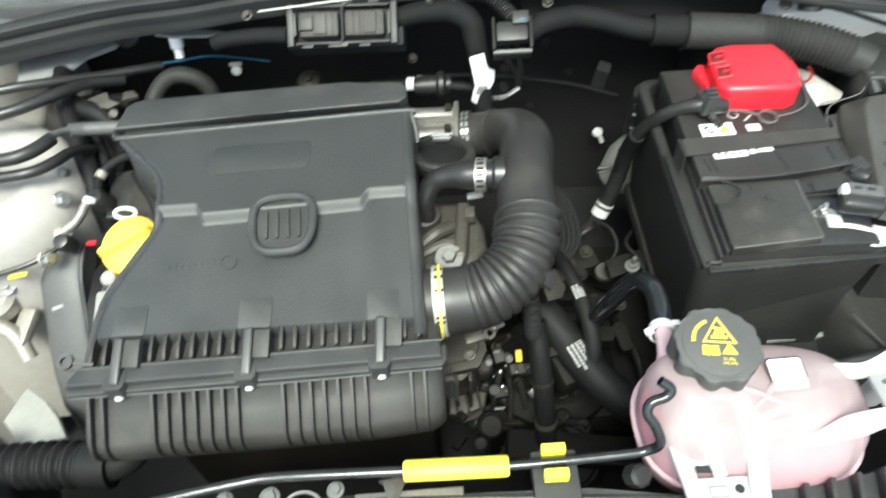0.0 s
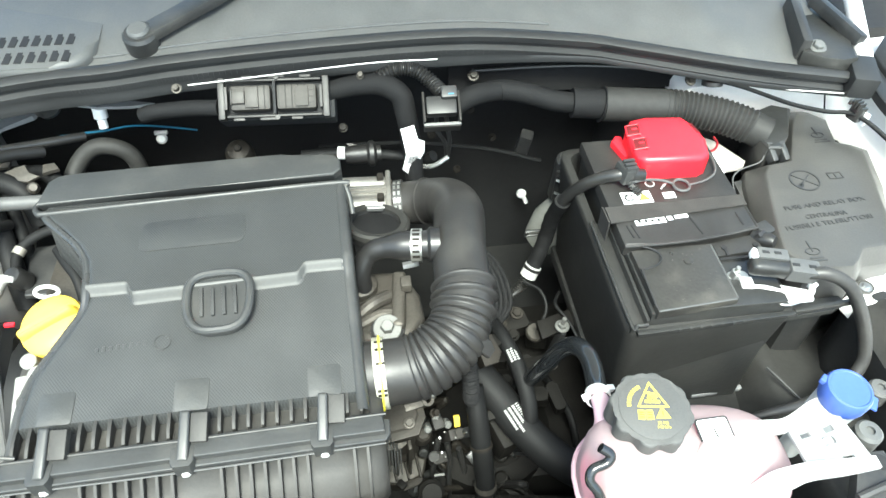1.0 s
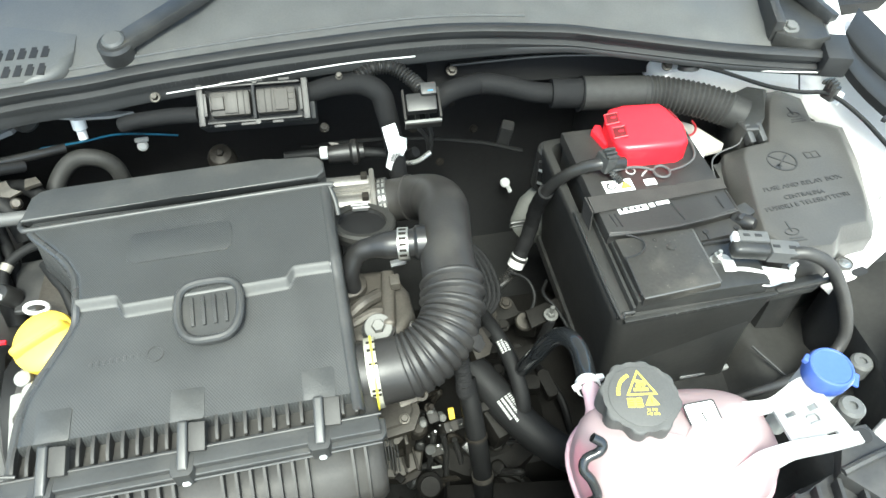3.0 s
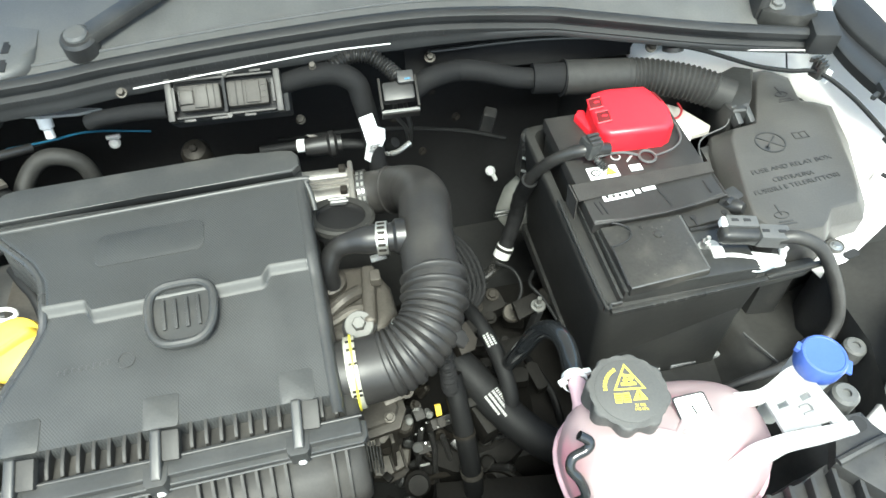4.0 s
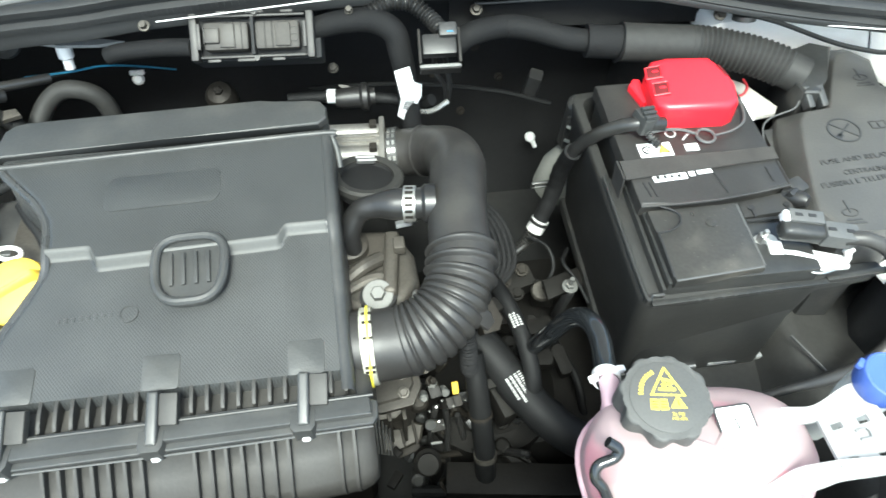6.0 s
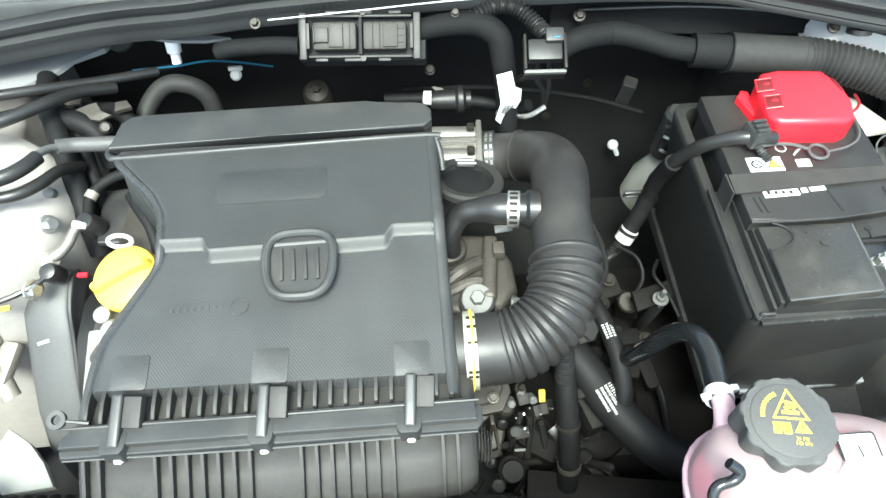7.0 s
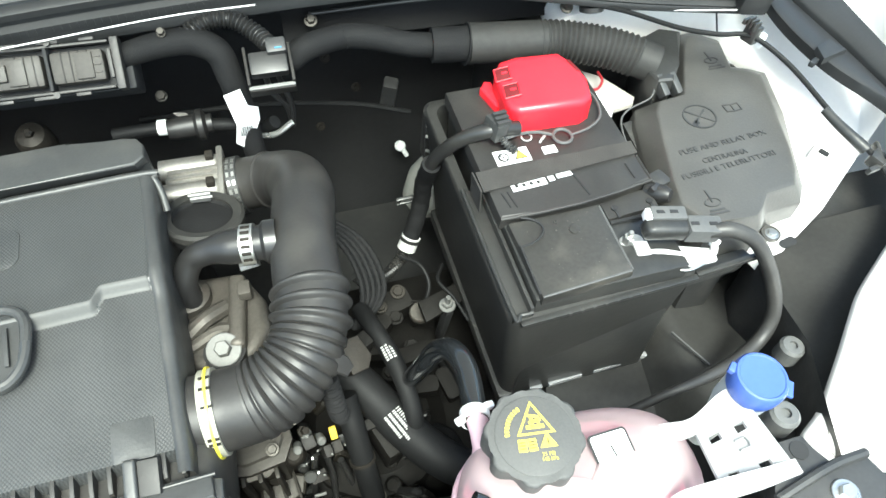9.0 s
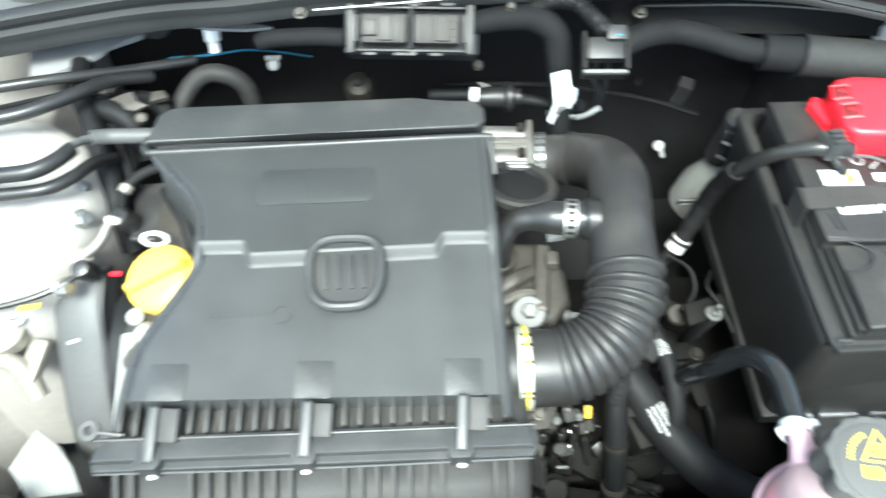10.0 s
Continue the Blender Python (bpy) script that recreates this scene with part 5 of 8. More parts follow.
part("lead", tube([(0.462, 0.489, 0.910), (0.482, 0.483, 0.912), (0.507, 0.474, 0.898), (0.530, 0.462, 0.862), (0.541, 0.448, 0.832), (0.543, 0.436, 0.806), (0.528, 0.424, 0.787), (0.495, 0.411, 0.783), (0.455, 0.402, 0.785), (0.41, 0.397, 0.783), (0.36, 0.400, 0.745), (0.33, 0.41, 0.70)], 0.0074, seg=16, radius=lambda s, f: 0.0074 - 0.0028 * ease((f - 0.5) * 4)), M_LEAD, neg)

plug.location += Vector((-0.008, -0.010, 0.012))

# Fuse box beside the battery.
fuse = thing("fuse_box", "grey-black moulded fuse and relay box lid with raised lettering", "fuse box", (0.58, 0.65, 0.80))
FZ = 0.900
skirt = [(0.466, 0.610), (0.455, 0.570), (0.450, 0.530), (0.470, 0.496), (0.530, 0.494), (0.542, 0.503), (0.556, 0.517), (0.598, 0.520), (0.614, 0.540), (0.627, 0.572), (0.656, 0.640), (0.676, 0.712), (0.660, 0.724), (0.640, 0.732), (0.650, 0.785), (0.630, 0.805), (0.600, 0.805), (0.582, 0.784), (0.556, 0.725), (0.534, 0.694), (0.493, 0.690), (0.482, 0.668)]
upper = [(0.481, 0.606), (0.469, 0.566), (0.461, 0.532), (0.476, 0.504), (0.524, 0.501), (0.535, 0.509), (0.549, 0.524), (0.582, 0.527), (0.594, 0.545), (0.606, 0.572), (0.624, 0.630), (0.640, 0.684), (0.630, 0.696), (0.614, 0.704), (0.625, 0.750), (0.610, 0.768), (0.594, 0.769), (0.582, 0.754), (0.560, 0.714), (0.540, 0.676), (0.508, 0.672), (0.497, 0.657)]
bm = bmesh.new()
levels = [[bm.verts.new((x - (0.006 if x < 0.5 else 0), y, FZ - 0.052)) for x, y in skirt]]
for f, h in ((0.0, 0.0265), (0.05, 0.0245), (0.4, 0.0150), (0.8, 0.0045), (0.93, 0.0014), (1.0, 0.0004)):
    levels.append([bm.verts.new((x * (1 - f) + u * f, y * (1 - f) + v * f, FZ - h)) for (x, y), (u, v) in zip(skirt, upper)])
levels.append([bm.verts.new((u * 0.96 + 0.56 * 0.04, v * 0.96 + 0.64 * 0.04, FZ)) for u, v in upper])
for a, b in zip(levels, levels[1:]):
    for k in range(len(a)):
        bm.faces.new((a[k], a[(k + 1) % len(a)], b[(k + 1) % len(a)], b[k]))
bm.faces.new(levels[-1]), bm.faces.new(levels[0][::-1])
lid = part("lid", bm, M_FUSE, fuse, smooth=50)
part("body", prism([(0.47, 0.60), (0.49, 0.505), (0.53, 0.505), (0.56, 0.528), (0.60, 0.54), (0.655, 0.69), (0.635, 0.72), (0.62, 0.78), (0.59, 0.77), (0.54, 0.69), (0.475, 0.68)], 0.68, FZ - 0.032), M_MATT, fuse)
part("catch", box((0.020, 0.020, 0.03), pose(0.457, 0.572, FZ - 0.018, 0, 0, 20), 0.004), M_MATT, fuse)
part("side_wire", tube([(0.452, 0.60, FZ - 0.022), (0.461, 0.66, FZ - 0.018), (0.475, 0.680, FZ - 0.014), (0.508, 0.690, FZ - 0.010), (0.520, 0.705, FZ - 0.004)], 0.0010, seg=8), M_GREYBLACK, fuse)
# raised letters and signs in darker plastic: their relief shading is in the colour
for text, x, y, w, a in (("FUSE AND RELAY BOX", 0.542, 0.597, 0.104, 3), ("CENTRALINA", 0.534, 0.579, 0.052, 2), ("FUSIBILI E TELERUTTORI", 0.532, 0.5665, 0.110, 4)):
    t_ = words("lettering", text, 0.0095, pose(x, y, FZ + 0.0002, 0, 0, a), M_MATT, lid, 0.0005)
    wide = max(v.co.x for v in t_.data.vertices) - min(v.co.x for v in t_.data.vertices)
    for v in t_.data.vertices:
        v.co.x *= w / wide
part("no_entry_ring", lathe([(0.0168, 0), (0.0185, 0), (0.0185, 0.0008), (0.0168, 0.0008), (0.0168, 0)], pose(0.538, 0.639, FZ), 32), M_MATT, lid)
part("no_entry_bar", box((0.0016, 0.034, 0.0008), pose(0.538, 0.639, FZ + 0.0004, 0, 0, 48)), M_MATT, lid)
part("tool_mark", add_box(box((0.0022, 0.026, 0.0008), pose(0.538, 0.639, FZ + 0.0003, 0, 0, -48)), (0.0065, 0.008, 0.0008), pose(0.529, 0.630, FZ + 0.0003, 0, 0, -48)), M_MATT, lid)
for s_ in (-1, 1):
    for dy in (-0.0052, 0.0052):
        part("book_mark", box((0.0085, 0.0012, 0.0008), pose(0.580 + s_ * 0.0046, 0.643 + dy, FZ + 0.0004, 0, 0, s_ * 6)), M_MATT, lid)
    part("book_mark", box((0.0012, 0.0110, 0.0008), pose(0.580 + s_ * 0.0088, 0.643, FZ + 0.0004)), M_MATT, lid)
part("book_mark", box((0.0012, 0.0110, 0.0008), pose(0.580, 0.6425, FZ + 0.0004)), M_MATT, lid)
for x, y in ((0.598, 0.723), (0.490, 0.528)):
    part("hand_mark", add_box(lathe([(0.0076, 0), (0.0088, 0), (0.0088, 0.0008), (0.0076, 0.0008), (0.0076, 0)], pose(x, y - 0.002, FZ) @ Matrix.Diagonal((1, 0.6, 1, 1)), 24), (0.0014, 0.016, 0.0008), pose(x, y + 0.006, FZ + 0.0004)), M_MATT, lid)
    part("print_bar", box((0.016, 0.0022, 0.0006), pose(x, y - 0.0115, FZ + 0.0003)), M_MATT, lid)
    part("print_bar", box((0.021, 0.0022, 0.0006), pose(x, y - 0.0155, FZ + 0.0003)), M_MATT, lid)
plugb = thing("loom_plug", "black plastic plug where the loom enters the fuse box", "plug", (0.55, 0.74, 0.87))
part("body", prism([(0.512, 0.716), (0.516, 0.696), (0.534, 0.694), (0.552, 0.716), (0.584, 0.772), (0.560, 0.784), (0.530, 0.772)], 0.84, 0.908, Matrix(), 0.005, 3), M_TRAY, plugb)
for k in range(2):
    part("latch", box((0.008, 0.026, 0.014), pose(0.522 + 0.016 * k, 0.697, 0.897, 30, 0, 10), 0.002), M_PLASTIC, plugb)
part("ear", lathe([(0.010, 0.830), (0.010, 0.850), (0.005, 0.850), (0.005, 0.846), (0, 0.846)], pose(0.567, 0.508, 0), 18), M_FUSE, fuse)
bolt(None, (0.567, 0.507, 0.848), 0.0045, 0.005, (0, 0, 1), 0.0075)

# wing panel in shade drawn as a greyed plate, its bright spot as a white one
support = thing("shaded_wing_plate", "greyed plate for the shaded white wing behind the battery", "bracket", (0.46, 0.73, 0.87))
part("plate", prism([(0.425, 0.795), (0.455, 0.780), (0.482, 0.758), (0.505, 0.714), (0.498, 0.704), (0.470, 0.700), (0.445, 0.706), (0.428, 0.75)], 0.866, 0.872, Matrix(), 0.002), M_DIMWHITE, support)
part("tab", prism([(0.452, 0.690), (0.462, 0.686), (0.482, 0.716), (0.478, 0.726), (0.458, 0.726)], 0.873, 0.879, Matrix(), 0.002), M_PAPER, support, "white plate for the brighter spot")
solo("red_wire", tube([(0.425, 0.722, 0.895), (0.444, 0.720, 0.890), (0.457, 0.720, 0.889), (0.468, 0.732, 0.889), (0.470, 0.748, 0.888)], 0.0016, seg=8), M_WIRE_RED, "thin red wire beside the terminal cover", "wire")

# Cables over the wing: hood release cable with clips.
hc = thing("hood_release_cable", "thin black hood release cable clipped along the wing", "cable", (0.6, 0.65, 0.95))
part("cable", tube([(0.470, 0.800, 0.944), (0.500, 0.768, 0.950), (0.537, 0.718, 0.957), (0.570, 0.694, 0.960), (0.600, 0.680, 0.962), (0.626, 0.640, 0.950), (0.645, 0.572, 0.932), (0.660, 0.524, 0.922), (0.672, 0.480, 0.905), (0.70, 0.44, 0.88)], 0.0027, seg=10), M_DARKRUB, hc)
cb = part("clip", box((0.011, 0.016, 0.020), pose(0.602, 0.684, 0.963, 0, 10, 20), 0.002), M_TRAY, hc)
part("clip_arm", box((0.016, 0.004, 0.006), pose(0.600, 0.694, 0.972, 0, 10, 20), 0.001), M_TRAY, cb)
for k in range(3):
    part("clip_tooth", box((0.012, 0.0022, 0.010), pose(0.600, 0.689 - 0.005 * k, 0.974, 0, 10, 20), 0.0005), M_TRAY, cb)
part("clip_back", box((0.006, 0.015, 0.016), pose(0.6100, 0.681, 0.957, 0, 10, 20), 0.002), M_PAPER, cb, "white clip back")
part("sleeve", tube([(0.6390, 0.585, 0.934), (0.6445, 0.565, 0.930), (0.650, 0.548, 0.927), (0.6570, 0.532, 0.923)], 0.0052, seg=14, radius=lambda s, f: 0.0046 + 0.0016 * f), M_TRAY, hc)
ec = part("end_clip", box((0.016, 0.016, 0.014), pose(0.662, 0.520, 0.920, 10, 0, 30), 0.003), M_TRAY, hc)
part("clip_wing", box((0.028, 0.005, 0.008), pose(0.666, 0.526, 0.922, 10, 0, 62), 0.0015), M_TRAY, ec)
part("clip_wing", box((0.022, 0.005, 0.008), pose(0.656, 0.512, 0.918, 10, 0, 10), 0.0015), M_TRAY, ec)
part("clip_pin", lathe([(0.004, -0.004), (0.004, 0.010), (0.002, 0.012), (0, 0.012)], pose(0.668, 0.514, 0.922), 12), M_TRAY, ec)
part("grommet", lathe([(0.014, -0.003), (0.014, 0.003), (0.006, 0.006), (0, 0.006)], pose(0.474, 0.800, 0.938, -20), 18), M_RUBBER, hc)
solo("wing_seam", box((0.0016, 0.042, 0.003), pose(0.6395, 0.783, 0.9035, 8, 0, -26), 0.0005), M_DEEP, "dark joint line between two white wing panels", "joint")
solo("body_slot", prism(rounded(0.020, 0.010, 0.0045), 0, 0.0012, pose(0.5785, 0.4935, 0.8475, 0, 0, 12)), M_DEEP, "dark oblong slot in the white wing ledge", "slot")
stamp = thing("wing_stamp", "raised white square with a slot on the wing", "pressing", (0.668, 0.575, 0.86))
part("square", prism(rounded(0.026, 0.026, 0.003), -0.006, 0.003, pose(0.668, 0.577, 0.870, 4, -6, 32), 0.001), M_WHITE, stamp)
part("slot", box((0.006, 0.011, 0.002), pose(0.6655, 0.577, 0.8735, 4, -6, 32)), M_DEEP, stamp)

# ---- bulkhead side: harness, connectors, pipes ----
loom = thing("wiring_loom", "thick black taped wiring loom along the bulkhead", "wiring loom", (0.2, 0.8, 0.9))
part("left_branch", tube([(-0.262, 0.815, 0.938), (-0.245, 0.812, 0.944), (-0.200, 0.806, 0.950), (-0.165, 0.800, 0.952)], 0.0098, seg=16), M_TAPE, loom)
part("middle_branch", tube([(-0.040, 0.812, 0.955), (0.0, 0.820, 0.957), (0.035, 0.822, 0.955), (0.058, 0.812, 0.945), (0.064, 0.803, 0.922), (0.068, 0.796, 0.895), (0.070, 0.785, 0.870), (0.072, 0.775, 0.83), (0.08, 0.77, 0.76)], 0.0125, seg=16, radius=lambda s, f: lerp([(0, 0.012), (0.3, 0.0145), (0.7, 0.0125), (1, 0.011)], f)), M_TAPE, loom)
part("ribbed_branch", tube([(0.030, 0.826, 0.960), (0.055, 0.834, 0.968), (0.080, 0.832, 0.966), (0.100, 0.818, 0.956), (0.112, 0.800, 0.95)], 0.010, seg=14, n=40, radius=lambda s, f: 0.0085 + 0.0016 * math.sin(s * 1300)), M_RUBBER, loom)
part("taped_run", tube([(0.128, 0.800, 0.930), (0.150, 0.805, 0.940), (0.190, 0.816, 0.938), (0.225, 0.810, 0.934), (0.258, 0.798, 0.929), (0.290, 0.793, 0.925)], 0.0135, seg=16), M_TAPE, loom)
for a, b in (((0.188, 0.8155, 0.938), (0.191, 0.816, 0.938)), ((0.228, 0.809, 0.9335), (0.231, 0.808, 0.933))):
    part("tape_ring", tube([a, b], 0.0141, seg=18, smooth=False), M_TAPE, loom)
part("duct_collar", tube([(0.282, 0.794, 0.926), (0.330, 0.788, 0.924)], 0.0195, seg=22, smooth=False), M_TAPE, loom)
part("duct", tube([(0.322, 0.789, 0.924), (0.412, 0.783, 0.917)], 0.0225, seg=26, smooth=False), M_WALL, loom, "smooth black duct")
part("duct_seam", tube([(0.320, 0.7892, 0.924), (0.3215, 0.789, 0.9238)], 0.0238, seg=26, smooth=False), M_TAPE, loom)
part("corrugated_end", tube([(0.405, 0.784, 0.917), (0.432, 0.779, 0.9155), (0.458, 0.769, 0.914), (0.482, 0.758, 0.912), (0.506, 0.744, 0.908), (0.530, 0.728, 0.902)], 0.024, seg=26, n=36, radius=lambda s, f: 0.0225 + (0.0011 * math.sin(s * 1000) if f < 0.84 else -0.001)), M_WALL, loom, "corrugated conduit")
def sheet(quads, thick):
    """A folded sheet: strips of four corners each, with thickness."""
    bm = bmesh.new()
    for q in quads:
        top = [bm.verts.new(v) for v in q]
        low = [bm.verts.new(Vector(v) + Vector((0, thick, -thick * 0.5))) for v in q]
        bm.faces.new(top), bm.faces.new(low[::-1])
        for i in range(len(q)):
            bm.faces.new((top[i], low[i], low[(i + 1) % len(q)], top[(i + 1) % len(q)]))
    return bm


T = [(0.0545, 0.774, 0.9189), (0.0722, 0.778, 0.9207), (0.0758, 0.769, 0.9057), (0.0603, 0.766, 0.8841), (0.0547, 0.766, 0.859), (0.0664, 0.772, 0.8409), (0.0851, 0.776, 0.8784), (0.0861, 0.78, 0.892)]
part("tag", sheet([[T[0], T[1], T[2], T[3]], [T[2], T[7], T[6], T[3]]], 0.0012), M_PAPER, loom, "crumpled white paper tag", smooth=0)
part("tag_fold", sheet([[T[3], T[6], T[5], T[4]]], 0.0012), M_PAPER, loom, smooth=0)
for k in range(7):
    a, b = Vector(T[3]).lerp(Vector(T[6]), 0.25 + 0.085 * k), Vector(T[4]).lerp(Vector(T[5]), 0.25 + 0.085 * k)
    part("barcode_bar", tube([a.lerp(b, 0.15) + Vector((0, -0.0006, 0.0003)), a.lerp(b, 0.55) + Vector((0, -0.0006, 0.0003))], 0.0004 + 0.0002 * (k % 2), seg=4, smooth=False), M_PRINT, loom)

con = thing("ecu_connector", "black multi-pin control unit connector with lever frame", "connector", (-0.1, 0.79, 0.93))
km = pose(-0.096, 0.797, 0.962, 44, 1.0, -2) @ Matrix.Diagonal((0.96, 0.92, 0.95, 1))
part("base", box((0.130, 0.046, 0.016), km @ pose(0, 0, -0.014), 0.003), M_DEEP, con)
for s in (-1, 1):
    hh = part("housing", box((0.050, 0.033, 0.018), km @ pose(s * 0.0285, 0, 0.003), 0.005), M_PLUG, con, "brown-grey plug housing")
    for k in range(4 if s > 0 else 3):
        part("groove", box((0.0012, 0.031, 0.002), km @ pose(s * 0.029 + (k - 1) * 0.008 + (0.010 if s < 0 else -0.006), 0, 0.0115)), M_SOCKET, hh)
    part("raised_pad", box((0.017, 0.027, 0.004), km @ pose(s * 0.031 + 0.004, 0, 0.0125), 0.0015), M_PLUG, hh)
    for k in range(3):
        part("grip_rib", box((0.007, 0.0016, 0.0016), km @ pose(s * 0.047, -0.008 + 0.008 * k, 0.0122), 0.0004), M_PLUG, hh)
    part("end_cap", box((0.008, 0.054, 0.018), km @ pose(s * 0.065, 0, 0.0), 0.0015), M_FRAME, con)
    part("end_post", box((0.004, 0.030, 0.007), km @ pose(s * 0.059, 0, 0.008), 0.001), M_FRAME, con)
    part("lever", box((0.118, 0.0028, 0.007), km @ pose(0, s * 0.0235, 0.004), 0.0009), M_FRAME, con)
    for k in range(3):
        part("rail_clip", box((0.014 + 0.006 * (k % 2), 0.0035, 0.004), km @ pose(-0.038 + 0.036 * k + 0.006 * s, s * 0.0275, 0.006), 0.0008), M_FRAME, con)
    part("hinge_pin", lathe([(0.0032, -0.002), (0.0032, 0.002), (0, 0.002)], km @ pose(0.004, s * 0.0265, 0.009), 12), M_FRAME, con)
part("centre_bar", box((0.0035, 0.044, 0.016), km @ pose(0.001, 0, 0.004), 0.001), M_DEEP, con)
part("pull_tab", box((0.016, 0.017, 0.006), km @ pose(-0.043, 0, 0.0145), 0.0015), M_PLUG, con)
part("tab_edge", box((0.001, 0.019, 0.006), km @ pose(-0.0515, 0, 0.0145), 0.0003), M_FRAME, con)
part("ledge", box((0.15, 0.05, 0.05), km @ pose(0, 0, -0.04), 0.004), M_DEEP, con)

br = thing("relay_bracket", "small open metal relay bracket with a blue-marked plug", "relay bracket", (0.105, 0.775, 0.93))
bm_ = pose(0.106, 0.770, 0.950, 30, 0, -2)
part("plate", box((0.046, 0.004, 0.003), bm_ @ pose(0, -0.021, 0.0), 0.001), M_DULL, br)
part("front_plate", box((0.046, 0.003, 0.016), bm_ @ pose(0, -0.0225, -0.009), 0.001), M_SOCKET, br)
for s in (-1, 1):
    part("side", box((0.003, 0.040, 0.014), bm_ @ pose(s * 0.022, 0, 0.0), 0.001), M_SOCKET, br)
part("plug", box((0.038, 0.024, 0.014), bm_ @ pose(0, 0.002, 0.0), 0.003), M_HOSE, br)
part("plug_head", box((0.020, 0.016, 0.012), bm_ @ pose(0.010, 0.016, 0.008), 0.003), M_MATT, br)
part("blue_mark", box((0.007, 0.0015, 0.001), bm_ @ pose(0.012, 0.012, 0.0145)), M_WIRE_BLUE, br)
for k in range(2):
    part("wire", tube([(0.100 + 0.012 * k, 0.772, 0.940), (0.104 + 0.014 * k, 0.790, 0.90), (0.116 + 0.006 * k, 0.80, 0.87), (0.12, 0.81, 0.83)], 0.003, seg=8), M_RUBBER, br)

# Bolts, clips, pipes on the bulkhead.
for at, r, w in (((-0.211, 0.813, 0.974), 0.0042, 0.0075), ((0.010, 0.818, 0.972), 0.004, 0.0055), ((0.161, 0.858, 0.934), 0.005, 0.009), ((0.445, 0.806, 0.940), 0.005, 0.009), ((-0.020, 0.868, 0.856), 0.006, 0.008)):
    bolt(None, at, r, 0.008, (0, -0.6, 0.8), w * 0.85, M_CASTMID)
solo("white_standoff", lathe([(0.009, 0), (0.009, 0.016), (0.006, 0.018), (0.006, 0.03)], axis((-0.336, 0.880, 0.912), (-0.336, 0.872, 0.890)), 14), M_PAPER, "white plastic stand-off fixing on the bulkhead", "fixing")
bm = bmesh.new()
add_prism(bm, [(-0.36, 0.876), (-0.335, 0.868), (-0.29, 0.864), (-0.26, 0.868), (-0.29, 0.876), (-0.33, 0.884)], 0.915, 0.919)
solo("bracket_tab", bm, M_GREY, "pale metal bracket tab under the cowl", "bracket")
solo("white_clip", add_tube(lathe([(0.009, -0.003), (0.009, 0.003), (0.006, 0.006), (0, 0.006)], axis((0.291, 0.996, 0.577), (0.27, 0.6, 0.9)), 14), [(0.294, 0.992, 0.574), (0.300, 0.988, 0.560)], 0.004, seg=8), M_PAPER, "small white push clip on the dark bulkhead", "clip")
solo("white_clip", add_box(lathe([(0.008, -0.003), (0.008, 0.003), (0.005, 0.006), (0, 0.006)], axis((-0.294, 0.948, 0.800), (-0.2, 0.5, 1.1)), 12), (0.02, 0.006, 0.006), pose(-0.292, 0.947, 0.812), 0.002), M_PAPER, "small white push clip on the dark bulkhead", "clip")
solo("blue_wire", tube([(-0.40, 0.88, 0.868), (-0.345, 0.885, 0.868), (-0.31, 0.90, 0.862), (-0.28, 0.93, 0.835), (-0.24, 0.95, 0.81)], 0.0015, seg=8), M_WIRE_BLUE, "thin blue wire along the bulkhead", "wire")
solo("brake_pipe", tube([(-0.60, 0.80, 0.86), (-0.48, 0.84, 0.86), (-0.40, 0.878, 0.862), (-0.34, 0.89, 0.866)], 0.004, seg=8), M_DARKRUB, "thin black pipe across the bulkhead", "pipe")
# small bolts added in place of glints deep on the bulkhead
for x, y, z in ((0.165, 0.985, 0.66), (0.225, 0.99, 0.72), (0.12, 0.985, 0.74), (0.185, 0.99, 0.78)):
    bolt(None, (x, y, z), 0.0045, 0.006, (0, -0.9, 0.4), 0.007, M_CASTDARK)
solo("brake_pipe", tube([(-0.06, 0.90, 0.80), (0.07, 0.90, 0.795), (0.20, 0.90, 0.770), (0.28, 0.88, 0.755)], 0.0035, seg=8), M_DARKRUB, "thin black pipe across the bulkhead", "pipe")
# pale leaf-shaped strip, widest in the middle
LEAF = [(-0.0182, 0.893, 0.808), (-0.004, 0.896, 0.796), (0.010, 0.905, 0.778), (0.022, 0.918, 0.758), (0.0286, 0.9287, 0.745)]
solo("bulkhead_leaf", tube(LEAF, 0.005, seg=10, flat=0.4, radius=lambda s, f: 0.0006 + 0.0062 * math.sin(math.pi * f) ** 0.8), M_DIMWHITE, "pale leaf-shaped strip on the dark bulkhead", "gusset")
solo("fuel_pipe", tube([(-0.08, 0.84, 0.835), (-0.02, 0.835, 0.838), (0.008, 0.832, 0.836), (0.05, 0.83, 0.83), (0.085, 0.81, 0.835), (0.10, 0.80, 0.85)], 0.0075, seg=12), M_DARKRUB, "black fuel pipe with a white collar", "pipe")
solo("pipe_collar", tube([(-0.030, 0.836, 0.838), (-0.020, 0.835, 0.838)], 0.0092, seg=14, smooth=False), M_PAPER, "white collar on the fuel pipe", "collar")
solo("pipe_joint", lathe([(0.011, -0.03), (0.013, -0.02), (0.013, 0.0), (0.018, 0.004), (0.018, 0.010), (0.011, 0.014), (0.011, 0.02)], pose(0.01, 0.832, 0.836, 0, 90, 0), 18), M_HOSE, "glossy black pipe joint with a collar", "pipe joint")
solo("silver_pipe", tube([(0.06, 0.80, 0.84), (0.095, 0.79, 0.84), (0.120, 0.795, 0.85)], 0.0035, seg=8), M_STEEL, "short bright metal pipe near the bulkhead", "pipe")
